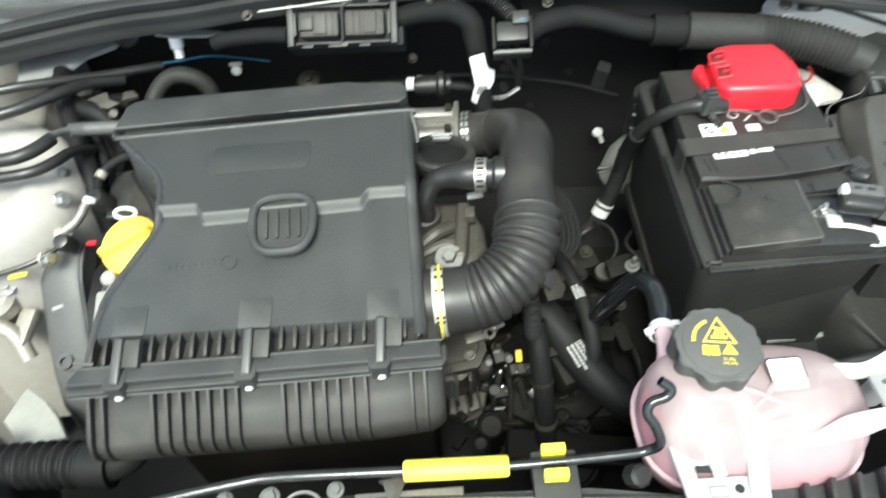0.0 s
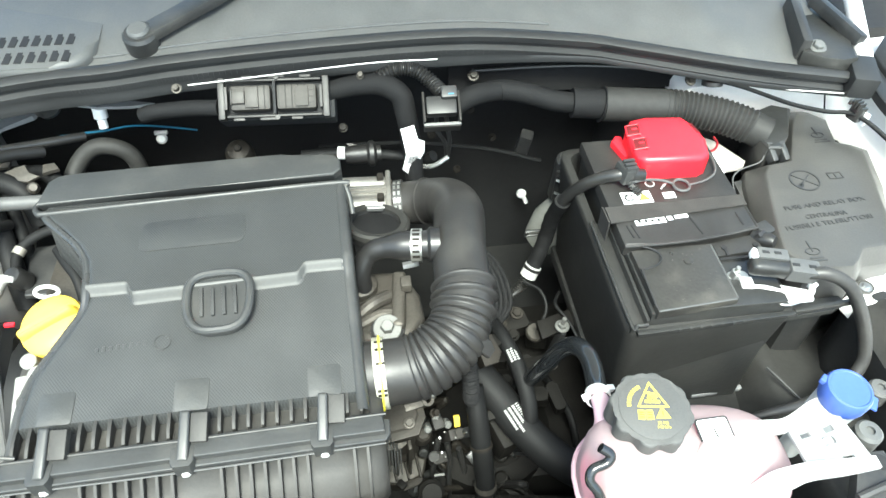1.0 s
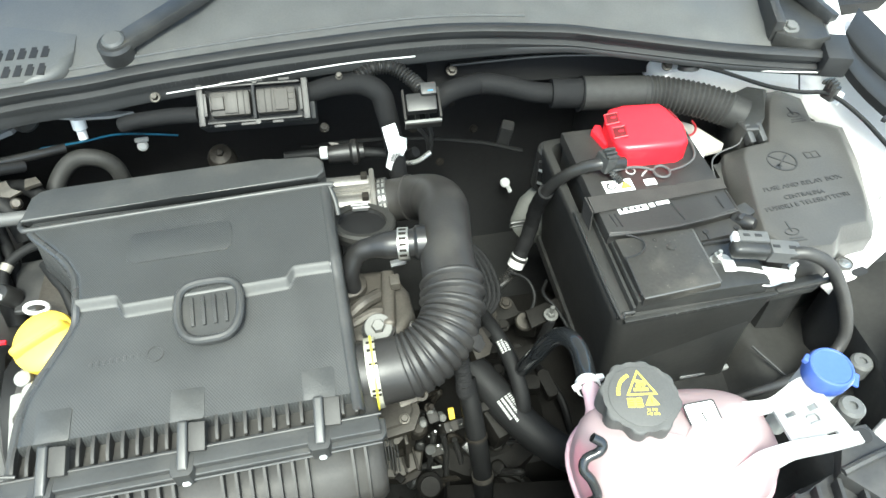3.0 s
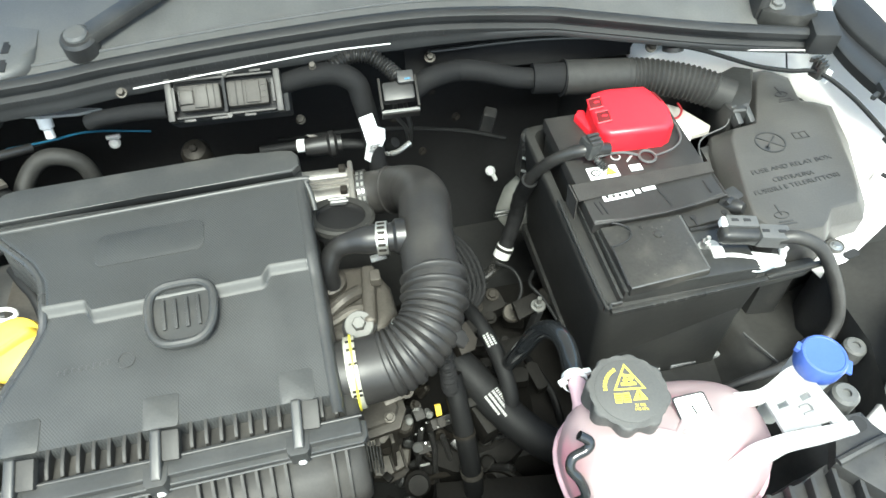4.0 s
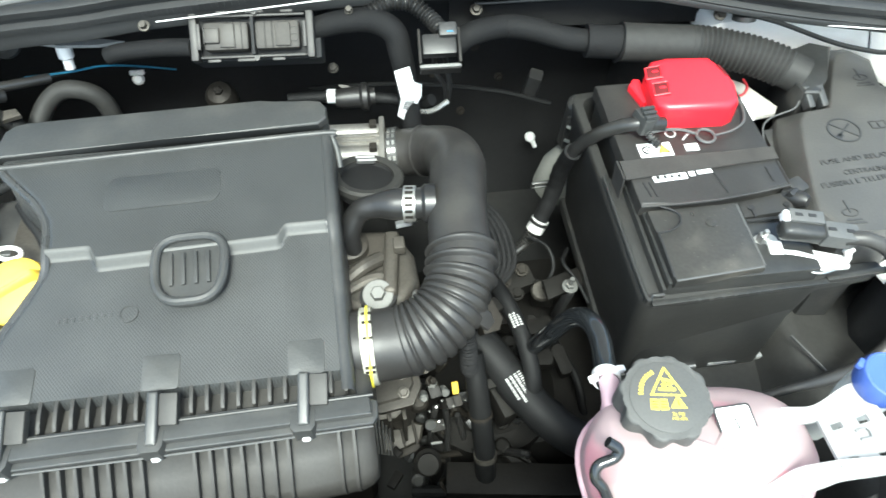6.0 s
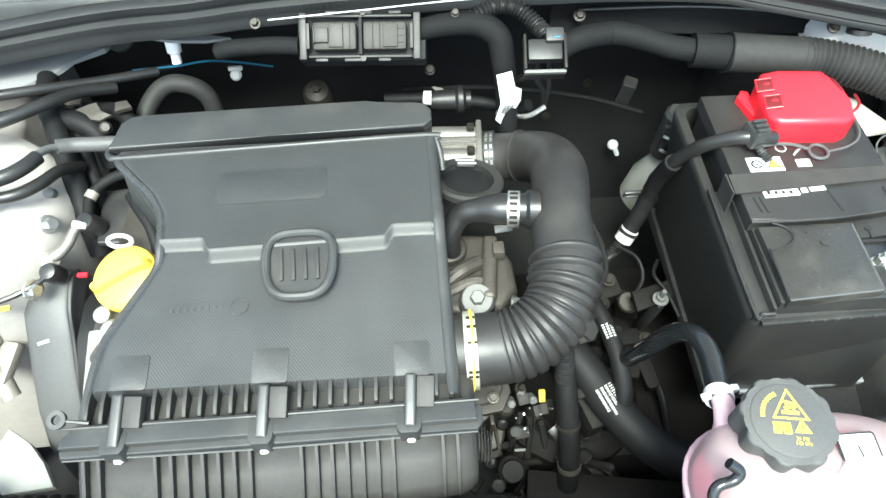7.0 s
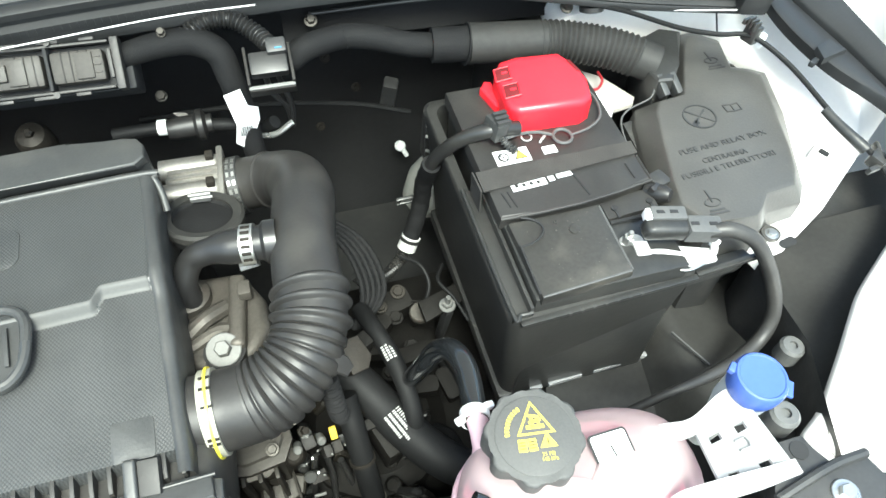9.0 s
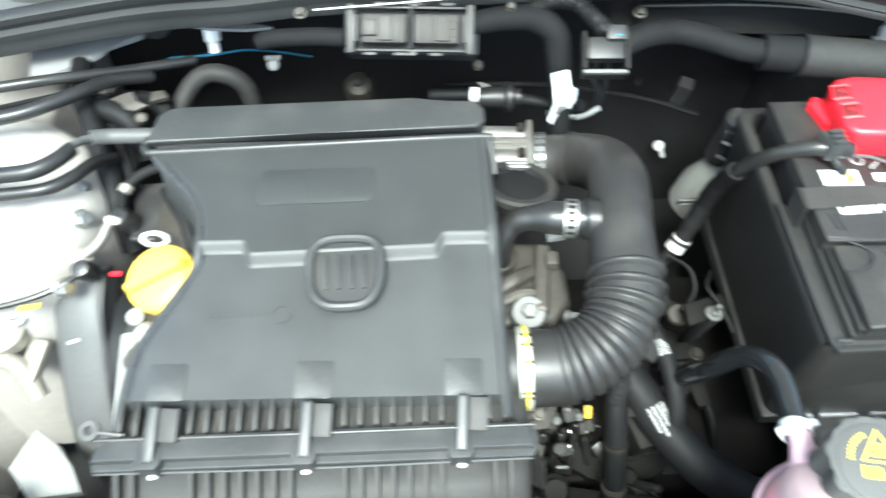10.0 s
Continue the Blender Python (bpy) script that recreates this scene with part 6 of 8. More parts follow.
# greyer than the other hoses: the haze over it is in the colour
solo("heater_hose", tube([(-0.388, 0.78, 0.83), (-0.368, 0.82, 0.862), (-0.345, 0.835, 0.878), (-0.318, 0.836, 0.876), (-0.300, 0.835, 0.858), (-0.295, 0.83, 0.82)], 0.0112, seg=16), M_WALL, "curved black heater hose behind the air box", "hose")
# Dark shaped panel on the bulkhead and brake reservoir area.
solo("pedal_bracket", box((0.020, 0.02, 0.05), pose(0.255, 0.90, 0.775, 10, 10, -20), 0.004), M_MATT, "black bracket on the bulkhead", "bracket")
master = thing("brake_master", "black brake cylinder with bright clips beside the battery", "brake cylinder", (0.29, 0.8, 0.78))
part("body", lathe([(0.016, -0.05), (0.016, 0.03), (0.012, 0.035), (0, 0.035)], pose(0.290, 0.798, 0.80, 10, 0, 0), 18), M_MATT, master)
part("plate", box((0.030, 0.006, 0.06), pose(0.288, 0.782, 0.79, 5, 0, -8), 0.002), M_MATT, master)
for k in range(2):
    part("clip", tube([(0.272, 0.776, 0.808 - 0.024 * k), (0.285, 0.770, 0.806 - 0.024 * k), (0.305, 0.772, 0.808 - 0.024 * k)], 0.0022, seg=8), M_STEEL, master)
solo("grey_flask", lathe([(0.0, -0.062), (0.034, -0.046), (0.044, -0.005), (0.040, 0.036), (0.024, 0.066), (0.014, 0.080), (0, 0.083)], pose(0.296, 0.805, 0.688, 10, 24, 0) @ Matrix.Scale(0.92, 4), 28), M_FLASK, "pale grey plastic flask low by the bulkhead", "flask")
solo("clip_plate", add_box(add_box(add_box(box((0.026, 0.004, 0.004), pose(0.236, 0.728, 0.758, 20, 0, 0), 0.001), (0.026, 0.004, 0.004), pose(0.236, 0.731, 0.747, 20, 0, 0), 0.001), (0.005, 0.004, 0.014), pose(0.2245, 0.7295, 0.7525, 20, 0, 0), 0.001), (0.005, 0.004, 0.014), pose(0.2475, 0.7295, 0.7525, 20, 0, 0), 0.001), M_TRAY, "small black slotted clip frame on the flask", "clip")

# ---- coolant tank, washer neck, front edge ----
tank = thing("coolant_tank", "milky white coolant tank half full of pink coolant", "coolant tank", (0.26, 0.31, 0.80))


def tank_shell(bm, cx, cy, cz, sx, sy, sz, p=0.62, grow=1.0, top=None):
    rings = []
    for j in range(17):
        b = radians(-90 + 180 * j / 16)
        cb, sb = abs(math.cos(b)) ** p, math.copysign(abs(math.sin(b)) ** p, math.sin(b))
        row = []
        for k in range(40):
            a = 2 * math.pi * k / 40
            c, s = math.cos(a), math.sin(a)
            x = sx * cb * math.copysign(abs(c) ** 0.75, c)
            y = sy * cb * math.copysign(abs(s) ** 0.8, s)
            z = sz * sb + (0.012 * math.cos(2 * a) - 0.010 * c) * cb * (sb > 0)
            z = cz + z * grow
            row.append(bm.verts.new((cx + x * grow, cy + y * grow, min(z, top) if top else z)))
        rings.append(row)
    for a, b in zip(rings, rings[1:]):
        for k in range(40):
            bm.faces.new((a[k], a[(k + 1) % 40], b[(k + 1) % 40], b[k]))
    bmesh.ops.remove_doubles(bm, verts=bm.verts, dist=0.0003)
    return bm


shell = part("shell", tank_shell(bmesh.new(), 0.2635, 0.308, 0.860, 0.0935, 0.064, 0.060), M_MILKY, tank, smooth=70)
part("coolant", tank_shell(bmesh.new(), 0.2635, 0.308, 0.860, 0.0935, 0.064, 0.060, grow=0.95, top=0.856), M_COOLANT, tank, "pink coolant", smooth=70)
seam = []
for k in range(41):
    a = 2 * math.pi * k / 40
    c, s = math.cos(a), math.sin(a)
    seam.append((0.2635 + 0.0950 * math.copysign(abs(c) ** 0.75, c), 0.308 + 0.0655 * math.copysign(abs(s) ** 0.8, s), 0.858))
part("weld_seam", tube(seam, 0.0024, seg=8, smooth=False), M_PINK, tank)
part("nipple", tube([(0.206, 0.335, 0.880), (0.204, 0.352, 0.893), (0.201, 0.368, 0.903), (0.200, 0.380, 0.905)], 0.01, seg=16, radius=lambda s, f: lerp([(0, 0.023), (0.3, 0.0170), (0.55, 0.0110), (0.75, 0.0088), (1, 0.008)], f)), M_PINK, tank, "pink-tinted outlet neck")
part("filler_neck", lathe([(0.026, 0.885), (0.026, 0.925), (0, 0.925)], pose(0.228, 0.334, 0), 28), M_MILKY, tank)
for k in range(6):
    x = 0.200 + 0.023 * k
    part("inner_wall", box((0.0022, 0.066, 0.046), pose(x, 0.306, 0.878, 0, 0, -14), 0.0008), M_BRACKET, tank, "milky inner dividing wall")
for k in range(3):
    part("inner_wall", box((0.130, 0.0022, 0.046), pose(0.258, 0.286 + 0.020 * k, 0.878, 0, 0, 6), 0.0008), M_BRACKET, tank, "milky inner dividing wall")


def tank_top(x, y):
    """The height of the tank's upper skin at x, y."""
    u, v = (x - 0.2635) / 0.0935, (y - 0.308) / 0.064
    low, high = 0.0, math.pi / 2
    for _ in range(40):
        a = (low + high) / 2
        if abs(u) * math.sin(a) ** 0.8 > abs(v) * math.cos(a) ** 0.75:
            high = a
        else:
            low = a
    flat = min(1.0, max(abs(u) / max(math.cos(a), 1e-6) ** 0.75 if abs(u) > abs(v) else 0.0, abs(v) / max(math.sin(a), 1e-6) ** 0.8 if abs(v) >= abs(u) else 0.0))
    return 0.860 + 0.060 * math.sqrt(1 - flat * flat) + (0.012 * math.cos(2 * a) - 0.010 * math.copysign(math.cos(a), u)) * flat


for way in ([(0.236, 0.311), (0.262, 0.302), (0.282, 0.292), (0.304, 0.276), (0.318, 0.263)], [(0.194, 0.312), (0.210, 0.310), (0.228, 0.3085), (0.246, 0.3085)], [(0.345, 0.328), (0.341, 0.311), (0.332, 0.296), (0.320, 0.284)], [(0.246, 0.290), (0.262, 0.302), (0.276, 0.316), (0.290, 0.334)]):
    over = [Vector((p.x, p.y, tank_top(p.x, p.y) - 0.0010)) for p in spline([(x, y, 1.0) for x, y in way], 4)]
    part("shell_rib", tube(over, 0.0030, seg=10, n=2), M_MILKY, tank, smooth=70)
lab = part("label", prism(rounded(0.0308, 0.0298, 0.003), 0, 0.0008, pose(0.2850, 0.3190, 0.9195, 6, 2, 2)), M_PRINT, tank, "white square label with a black border")
part("label_face", prism(rounded(0.0276, 0.0266, 0.0025), 0, 0.0006, pose(0.2850, 0.3190, 0.9199, 6, 2, 2)), M_PAPER, lab)
part("label_mark", box((0.0014, 0.009, 0.0005), pose(0.2850, 0.3190, 0.9207, 6, 2, 10)), M_PRINT, lab)

pc = thing("pressure_cap", "black scalloped pressure cap with yellow warning symbols", "cap", (0.228, 0.334, 0.92))
CP = pose(0.2275, 0.3365, 0.9455, 3, 0, 0) @ Matrix.Diagonal((0.91, 0.91, 1, 1))
lobes = []
for k in range(80):
    a = 2 * math.pi * k / 80
    lobes.append(((0.0392 - 0.0060 * (0.5 + 0.5 * math.cos(8 * a)) ** 1.4) * math.cos(a), (0.0392 - 0.0060 * (0.5 + 0.5 * math.cos(8 * a)) ** 1.4) * math.sin(a)))
part("knob", prism(lobes, -0.028, 0.0, CP, 0.003, 3), M_CAPBLACK, pc, smooth=60)
part("top_disc", lathe([(0.031, 0), (0.031, 0.0006), (0.030, 0.001), (0, 0.001)], CP, 40), M_CAPBLACK, pc)


def outline_triangle(w, h, t):
    bm = bmesh.new()
    pts = [(-w / 2, -h / 2), (w / 2, -h / 2), (0, h / 2)]
    inn = [(-w / 2 + 1.8 * t, -h / 2 + t), (w / 2 - 1.8 * t, -h / 2 + t), (0, h / 2 - 2 * t)]
    vo, vi = [bm.verts.new((x, y, 0)) for x, y in pts], [bm.verts.new((x, y, 0)) for x, y in inn]
    for i in range(3):
        bm.faces.new((vo[i], vo[(i + 1) % 3], vi[(i + 1) % 3], vi[i]))
    return bm


PT = CP @ pose(0, 0, 0.0014, 0, 0, -8)
part("triangle_outline", outline_triangle(0.030, 0.0265, 0.0015), M_PRINTY, pc, m=PT @ pose(0.001, 0.0135, 0), smooth=0)
bm = bmesh.new()
for x, y, w, h, a in ((0.001, 0.006, 0.014, 0.0028, 0), (0.0015, 0.0105, 0.010, 0.0022, 12), (0.001, 0.0145, 0.009, 0.0020, -14), (-0.001, 0.0095, 0.0022, 0.008, 0), (0.004, 0.009, 0.0018, 0.006, 20)):
    add_box(bm, (w, h, 0.0003), PT @ pose(x, y, 0, 0, 0, a))
part("steam_symbol", bm, M_PRINTY, pc, smooth=0)
bm = bmesh.new()
for s in (-1, 1):
    add_box(bm, (0.0065, 0.0095, 0.0003), PT @ pose(-0.0075 + s * 0.0038, -0.0075, 0, 0, 0, s * 3))
part("book_symbol", bm, M_PRINTY, pc, smooth=0)
bm = bmesh.new()
for s in (-1, 1):
    for k in range(3):
        add_box(bm, (0.0042, 0.0009, 0.0002), PT @ pose(-0.0075 + s * 0.0038, -0.0052 - 0.0024 * k, 0.0004))
part("book_lines", bm, M_PRINT, pc, smooth=0)
part("small_triangle", prism([(-0.0068, -0.005), (0.0068, -0.005), (0, 0.0065)], -0.0002, 0.0002, PT @ pose(0.0085, -0.0055, 0)), M_PRINTY, pc)
part("triangle_mark", box((0.001, 0.0045, 0.0002), PT @ pose(0.0085, -0.006, 0.0004)), M_PRINT, pc)
bm = bmesh.new()
for k in range(9):
    a = radians(118 + 7.5 * k)
    add_box(bm, (0.0034, 0.0018, 0.0003), PT @ pose(0.0225 * math.cos(a) + 0.001, 0.0225 * math.sin(a) + 0.001, 0, 0, 0, math.degrees(a)))
part("curved_print", bm, M_PRINTY, pc, smooth=0)
words("rating", "21 PSI", 0.0040, PT @ pose(0.0070, -0.0155, 0), M_PRINTY, pc, 0.0001)
words("rating", "145 kPa", 0.0040, PT @ pose(0.0072, -0.0193, 0), M_PRINTY, pc, 0.0001)

oh = thing("overflow_hose", "glossy black overflow hose with a bright spring clamp", "hose", (0.2, 0.43, 0.86))
ol = [(0.200, 0.372, 0.9035), (0.2045, 0.395, 0.895), (0.2085, 0.420, 0.889), (0.2080, 0.438, 0.884), (0.2035, 0.455, 0.872), (0.1965, 0.468, 0.848), (0.1885, 0.477, 0.812), (0.1830, 0.489, 0.772), (0.1800, 0.503, 0.735), (0.176, 0.52, 0.70)]
part("hose", tube(ol, 0.0098, seg=18), M_GLOSS, oh)
cb = clamp(oh, (0.199, 0.373, 0.9033), (0.2015, 0.383, 0.900), 0.0104, 0.008, M_LUG)
for s in (-1, 1):
    part("ear", box((0.008, 0.0055, 0.006), pose(0.200 + s * 0.0120, 0.379 + 0.003 * s, 0.906, 0, 20 * s, 10), 0.0012), M_LUG, cb)

# Washer filler neck and its bracket plate.
wn_ = thing("washer_filler", "milky washer filler neck with a blue hinged cap", "washer filler", (0.40, 0.325, 0.85))
WM = pose(0.4080, 0.3350, 0.938, 4, 2, 0) @ Matrix.Diagonal((0.86, 0.86, 0.95, 1))
part("neck", lathe([(0.012, -0.13), (0.014, -0.08), (0.021, -0.05), (0.0225, -0.02), (0.0225, -0.004), (0, -0.004)], WM, 28), M_CLEAR, wn_)
wc = part("cap", lathe([(0.0235, -0.016), (0.0245, -0.012), (0.0245, 0.0), (0.0225, 0.004), (0.0205, 0.0045), (0.0195, 0.0036), (0, 0.0036)], WM, 36), M_BLUE, wn_, "blue cap")
part("tab", box((0.010, 0.016, 0.003), WM @ pose(0.025, -0.012, -0.008, 0, 10, -35), 0.001), M_BLUE, wc)
part("hinge", box((0.010, 0.006, 0.006), WM @ pose(-0.020, 0.015, 0.0, 0, 0, 40), 0.0015), M_BLUE, wc)

plate = thing("tank_bracket", "milky white slotted plastic bracket plate beside the tank", "bracket", (0.38, 0.30, 0.92))
bm = bmesh.new()
corners = [Vector((0.352, 0.316, 0.914)), Vector((0.397, 0.327, 0.923)), Vector((0.393, 0.271, 0.941)), Vector((0.336, 0.270, 0.943))]


def on_plate(u, v, lift=0.0):
    a, b = corners[0].lerp(corners[1], u), corners[3].lerp(corners[2], u)
    return a.lerp(b, v) + Vector((0, 0, lift - 0.004 * math.sin(math.pi * u)))


holes = [(0.27, 0.21), (0.71, 0.29), (0.26, 0.88), (0.69, 0.88)]
N = 24
pv = {(i, j, s): bm.verts.new(on_plate(i / N, j / N, s)) for i in range(N + 1) for j in range(N + 1) for s in (0.0, -0.003)}
solid = [[not any(abs((i + 0.5) / N - hu) < 0.085 and abs((j + 0.5) / N - hv) < 0.064 for hu, hv in holes) for j in range(N)] for i in range(N)]
for i in range(N):
    for j in range(N):
        if not solid[i][j]:
            continue
        for s in (0.0, -0.003):
            bm.faces.new([pv[p[0], p[1], s] for p in ((i, j), (i + 1, j), (i + 1, j + 1), (i, j + 1))])
        for (a, b), (di, dj) in ((((i, j), (i + 1, j)), (0, -1)), (((i + 1, j), (i + 1, j + 1)), (1, 0)), (((i + 1, j + 1), (i, j + 1)), (0, 1)), (((i, j + 1), (i, j)), (-1, 0))):
            ii, jj = i + di, j + dj
            if not (0 <= ii < N and 0 <= jj < N) or not solid[ii][jj]:
                bm.faces.new([pv[a[0], a[1], 0.0], pv[b[0], b[1], 0.0], pv[b[0], b[1], -0.003], pv[a[0], a[1], -0.003]])
part("plate", bm, M_BRACKET, plate, smooth=20)
bm = bmesh.new()
rear = [((0.318, 0.322, 0.905), (0.318, 0.336, 0.903)), ((0.336, 0.317, 0.911), (0.337, 0.330, 0.912)), ((0.352, 0.316, 0.914), (0.354, 0.328, 0.916)), ((0.376, 0.321, 0.919), (0.380, 0.338, 0.922)), ((0.397, 0.327, 0.923), (0.394, 0.340, 0.924))]
front_ = [((0.282, 0.264, 0.903), (0.284, 0.269, 0.905)), ((0.298, 0.262, 0.910), (0.301, 0.275, 0.913)), ((0.312, 0.262, 0.918), (0.315, 0.279, 0.922)), ((0.324, 0.261, 0.930), (0.327, 0.277, 0.935)), ((0.336, 0.262, 0.939), (0.340, 0.275, 0.943)), ((0.366, 0.262, 0.941), (0.368, 0.274, 0.943)), ((0.396, 0.264, 0.941), (0.396, 0.274, 0.941))]
for name, pairs in (("rear_arm", rear), ("front_arm", front_)):
    bm = bmesh.new()
    ea, eb = spline([p[0] for p in pairs], 5), spline([p[1] for p in pairs], 5)
    rows = [[bm.verts.new(v) for v in (a, b, b - Vector((0, 0, 0.004)), a - Vector((0, 0, 0.004)))] for a, b in zip(ea, eb)]
    for a, b in zip(rows, rows[1:]):
        for k in range(4):
            bm.faces.new((a[k], a[(k + 1) % 4], b[(k + 1) % 4], b[k]))
    bm.faces.new(rows[0]), bm.faces.new(rows[-1][::-1])
    part(name, bm, M_BRACKET, plate, smooth=50)
part("tongue", tube([on_plate(0.50, 0.42, 0.001), on_plate(0.66, 0.42, 0.001), on_plate(0.68, 0.5, 0.001), on_plate(0.66, 0.58, 0.001), on_plate(0.50, 0.58, 0.001)], 0.0009, seg=6, smooth=False), M_GREY, plate)

fork = thing("front_bracket", "milky white forked bracket holding the tank to the front panel", "bracket", (0.23, 0.25, 0.89))
def strap_bm(pts, w):
    """A flat strap of width w along a line of points."""
    bm = bmesh.new()
    path = spline(pts, 6)
    rows = []
    for i, c in enumerate(path):
        t = (path[min(i + 1, len(path) - 1)] - path[max(i - 1, 0)]).normalized()
        side = t.cross(Vector((0, 0, 1))).normalized() * w / 2
        rows.append([bm.verts.new(v) for v in (c + side, c + side * 0.8 + Vector((0, 0, 0.0012)), c - side * 0.8 + Vector((0, 0, 0.0012)), c - side, c - side - Vector((0, 0, 0.004)), c + side - Vector((0, 0, 0.004)))])
    for a, b in zip(rows, rows[1:]):
        for i in range(6):
            bm.faces.new((a[i], a[(i + 1) % 6], b[(i + 1) % 6], b[i]))
    bm.faces.new(rows[0][::-1]), bm.faces.new(rows[-1])
    return bm


for pts, w in (([(0.186, 0.290, 0.900), (0.188, 0.268, 0.899), (0.192, 0.245, 0.896), (0.195, 0.215, 0.893)], 0.0125), ([(0.203, 0.312, 0.918), (0.205, 0.298, 0.916), (0.211, 0.270, 0.905), (0.217, 0.247, 0.896)], 0.0105), ([(0.241, 0.310, 0.920), (0.243, 0.293, 0.916), (0.246, 0.262, 0.904), (0.244, 0.240, 0.896), (0.241, 0.215, 0.893)], 0.0150)):
    part("strap", strap_bm(pts, w), M_BRACKET, fork, smooth=40)
for pts in ([(0.190, 0.262, 0.897), (0.202, 0.258, 0.896), (0.214, 0.260, 0.897)], [(0.205, 0.300, 0.915), (0.224, 0.305, 0.918), (0.243, 0.298, 0.916)], [(0.244, 0.285, 0.912), (0.262, 0.288, 0.914), (0.285, 0.296, 0.913)]):
    part("cross_rib", tube(pts, 0.0034, seg=8, flat=0.6), M_BRACKET, fork)
part("foot", slab(0.198, 0.238, 0.205, 0.248, 0.8885, 0.8925, 0.001), M_BRACKET, fork)
part("foot_hole", lathe([(0.0036, 0), (0.0036, 0.0006), (0, 0.0006)], pose(0.229, 0.238, 0.8925), 16), M_DEEP, fork)
part("foot_window", box((0.012, 0.006, 0.0008), pose(0.2045, 0.2535, 0.8966, 0, 0, -4)), M_DEEP, fork)
part("slot_rim", tube([(0.206, 0.2405, 0.8928), (0.2195, 0.2405, 0.8928), (0.2195, 0.2325, 0.8928), (0.206, 0.2325, 0.8928), (0.206, 0.2405, 0.8928)], 0.0009, seg=6, smooth=False), M_GREY, fork)

front = thing("front_beam", "black ribbed plastic front upper panel", "front panel", (0.1, 0.2, 0.84))
bm = bmesh.new()
add_prism(bm, [(-0.62, 0.10), (0.44, 0.10), (0.46, 0.285), (0.40, 0.262), (0.37, 0.262), (0.30, 0.240), (0.19, 0.245), (0.12, 0.255), (0.0, 0.257), (-0.2, 0.250), (-0.34, 0.235), (-0.62, 0.22)], 0.80, 0.866, Matrix(), 0.005)
part("beam", bm, M_MATT, front)
for k in range(9):
    part("rib", box((0.004, 0.060, 0.016), pose(0.28 + k * 0.022, 0.215 + 0.003 * k, 0.872, 0, 0, -14), 0.001), M_MATT, front)
part("long_rib", tube([(-0.30, 0.246, 0.868), (-0.05, 0.253, 0.869), (0.19, 0.240, 0.869)], 0.0035, seg=8), M_MATT, front)
part("right_rail", prism([(0.425, 0.302), (0.450, 0.302), (0.457, 0.272), (0.490, 0.274), (0.500, 0.240), (0.43, 0.225), (0.400, 0.262)], 0.866, 0.882, Matrix(), 0.003), M_MATT, front)
part("rail_lip", tube([(0.402, 0.262, 0.883), (0.430, 0.268, 0.886), (0.458, 0.273, 0.886), (0.489, 0.275, 0.884)], 0.004, seg=8), M_MATT, front)
bolt(front, (0.455, 0.252, 0.882), 0.0065, 0.007, (0, 0, 1), 0.011)
part("end_panel", prism([(0.44, 0.10), (0.62, 0.10), (0.60, 0.22), (0.50, 0.262), (0.46, 0.285)], 0.80, 0.868, Matrix(), 0.004), M_MATT, front)
part("hole", lathe([(0.0075, 0), (0.0075, 0.0006), (0, 0.0006)], pose(0.440, 0.291, 0.8824, 0), 18), M_DEEP, front)
for x, y, z in ((0.448, 0.321, 0.880), (0.549, 0.404, 0.80)):
    part("rubber_stop", lathe([(0.0125, -0.02), (0.0125, 0), (0.010, 0.003), (0.0045, 0.003), (0.0045, 0.0), (0, 0.0)], pose(x, y, z), 22), M_COWL, front, "grey ringed rubber stop")
part("latch_plate", box((0.09, 0.05, 0.004), pose(-0.03, 0.236, 0.868, 0, 0, 1), 0.001), M_ALU, front)
part("latch_ring", lathe([(0.0168, 0), (0.019, 0), (0.019, 0.003), (0.0168, 0.003), (0.0168, 0)], pose(-0.1185, 0.2465, 0.869), 28), M_STEEL, front)
for x, y, r in ((-0.147, 0.262, 0.006), (-0.0918, 0.265, 0.005), (-0.185, 0.262, 0.005)):
    bolt(front, (x, y, 0.868), r, 0.006, (0, 0, 1), r * 1.5, M_DULL, name="latch_nut")
part("latch_hook", prism([(-0.0560, 0.2700), (-0.0500, 0.2665), (-0.0470, 0.2520), (-0.0440, 0.2400), (-0.0390, 0.2400), (-0.0400, 0.2560), (-0.0350, 0.2660), (-0.0310, 0.2700), (-0.0400, 0.2725)], 0.866, 0.872, Matrix(), 0.0015), M_CAST, front)
part("latch_base", slab(-0.175, -0.06, 0.20, 0.262, 0.855, 0.8655, 0.003), M_SOCKET, front)

prop = thing("prop_rod", "black hood prop rod with a yellow grip sleeve", "prop rod", (0.0, 0.27, 0.885))
rod = [(-0.40, 0.222, 0.885), (-0.32, 0.243, 0.885), (-0.225, 0.261, 0.885), (-0.170, 0.270, 0.885), (-0.134, 0.273, 0.885), (-0.033, 0.2715, 0.885), (0.053, 0.2705, 0.885), (0.145, 0.2735, 0.886), (0.168, 0.275, 0.889), (0.1745, 0.275, 0.902), (0.1705, 0.283, 0.915), (0.164, 0.290, 0.924), (0.167, 0.296, 0.931), (0.179, 0.299, 0.934), (0.1825, 0.303, 0.939), (0.1745, 0.308, 0.944)]
part("rod", tube(rod, 0.0042, seg=14), M_GLOSS, prop)
part("grip", tube([(-0.033, 0.2715, 0.885), (-0.031, 0.2715, 0.885), (0.051, 0.2705, 0.885), (0.053, 0.2705, 0.885)], 0.0088, seg=18, smooth=False, radius=lambda s, f: 0.0078 if f < 0.01 or f > 0.99 else 0.0088), M_BRIGHT, prop, "yellow grip sleeve")
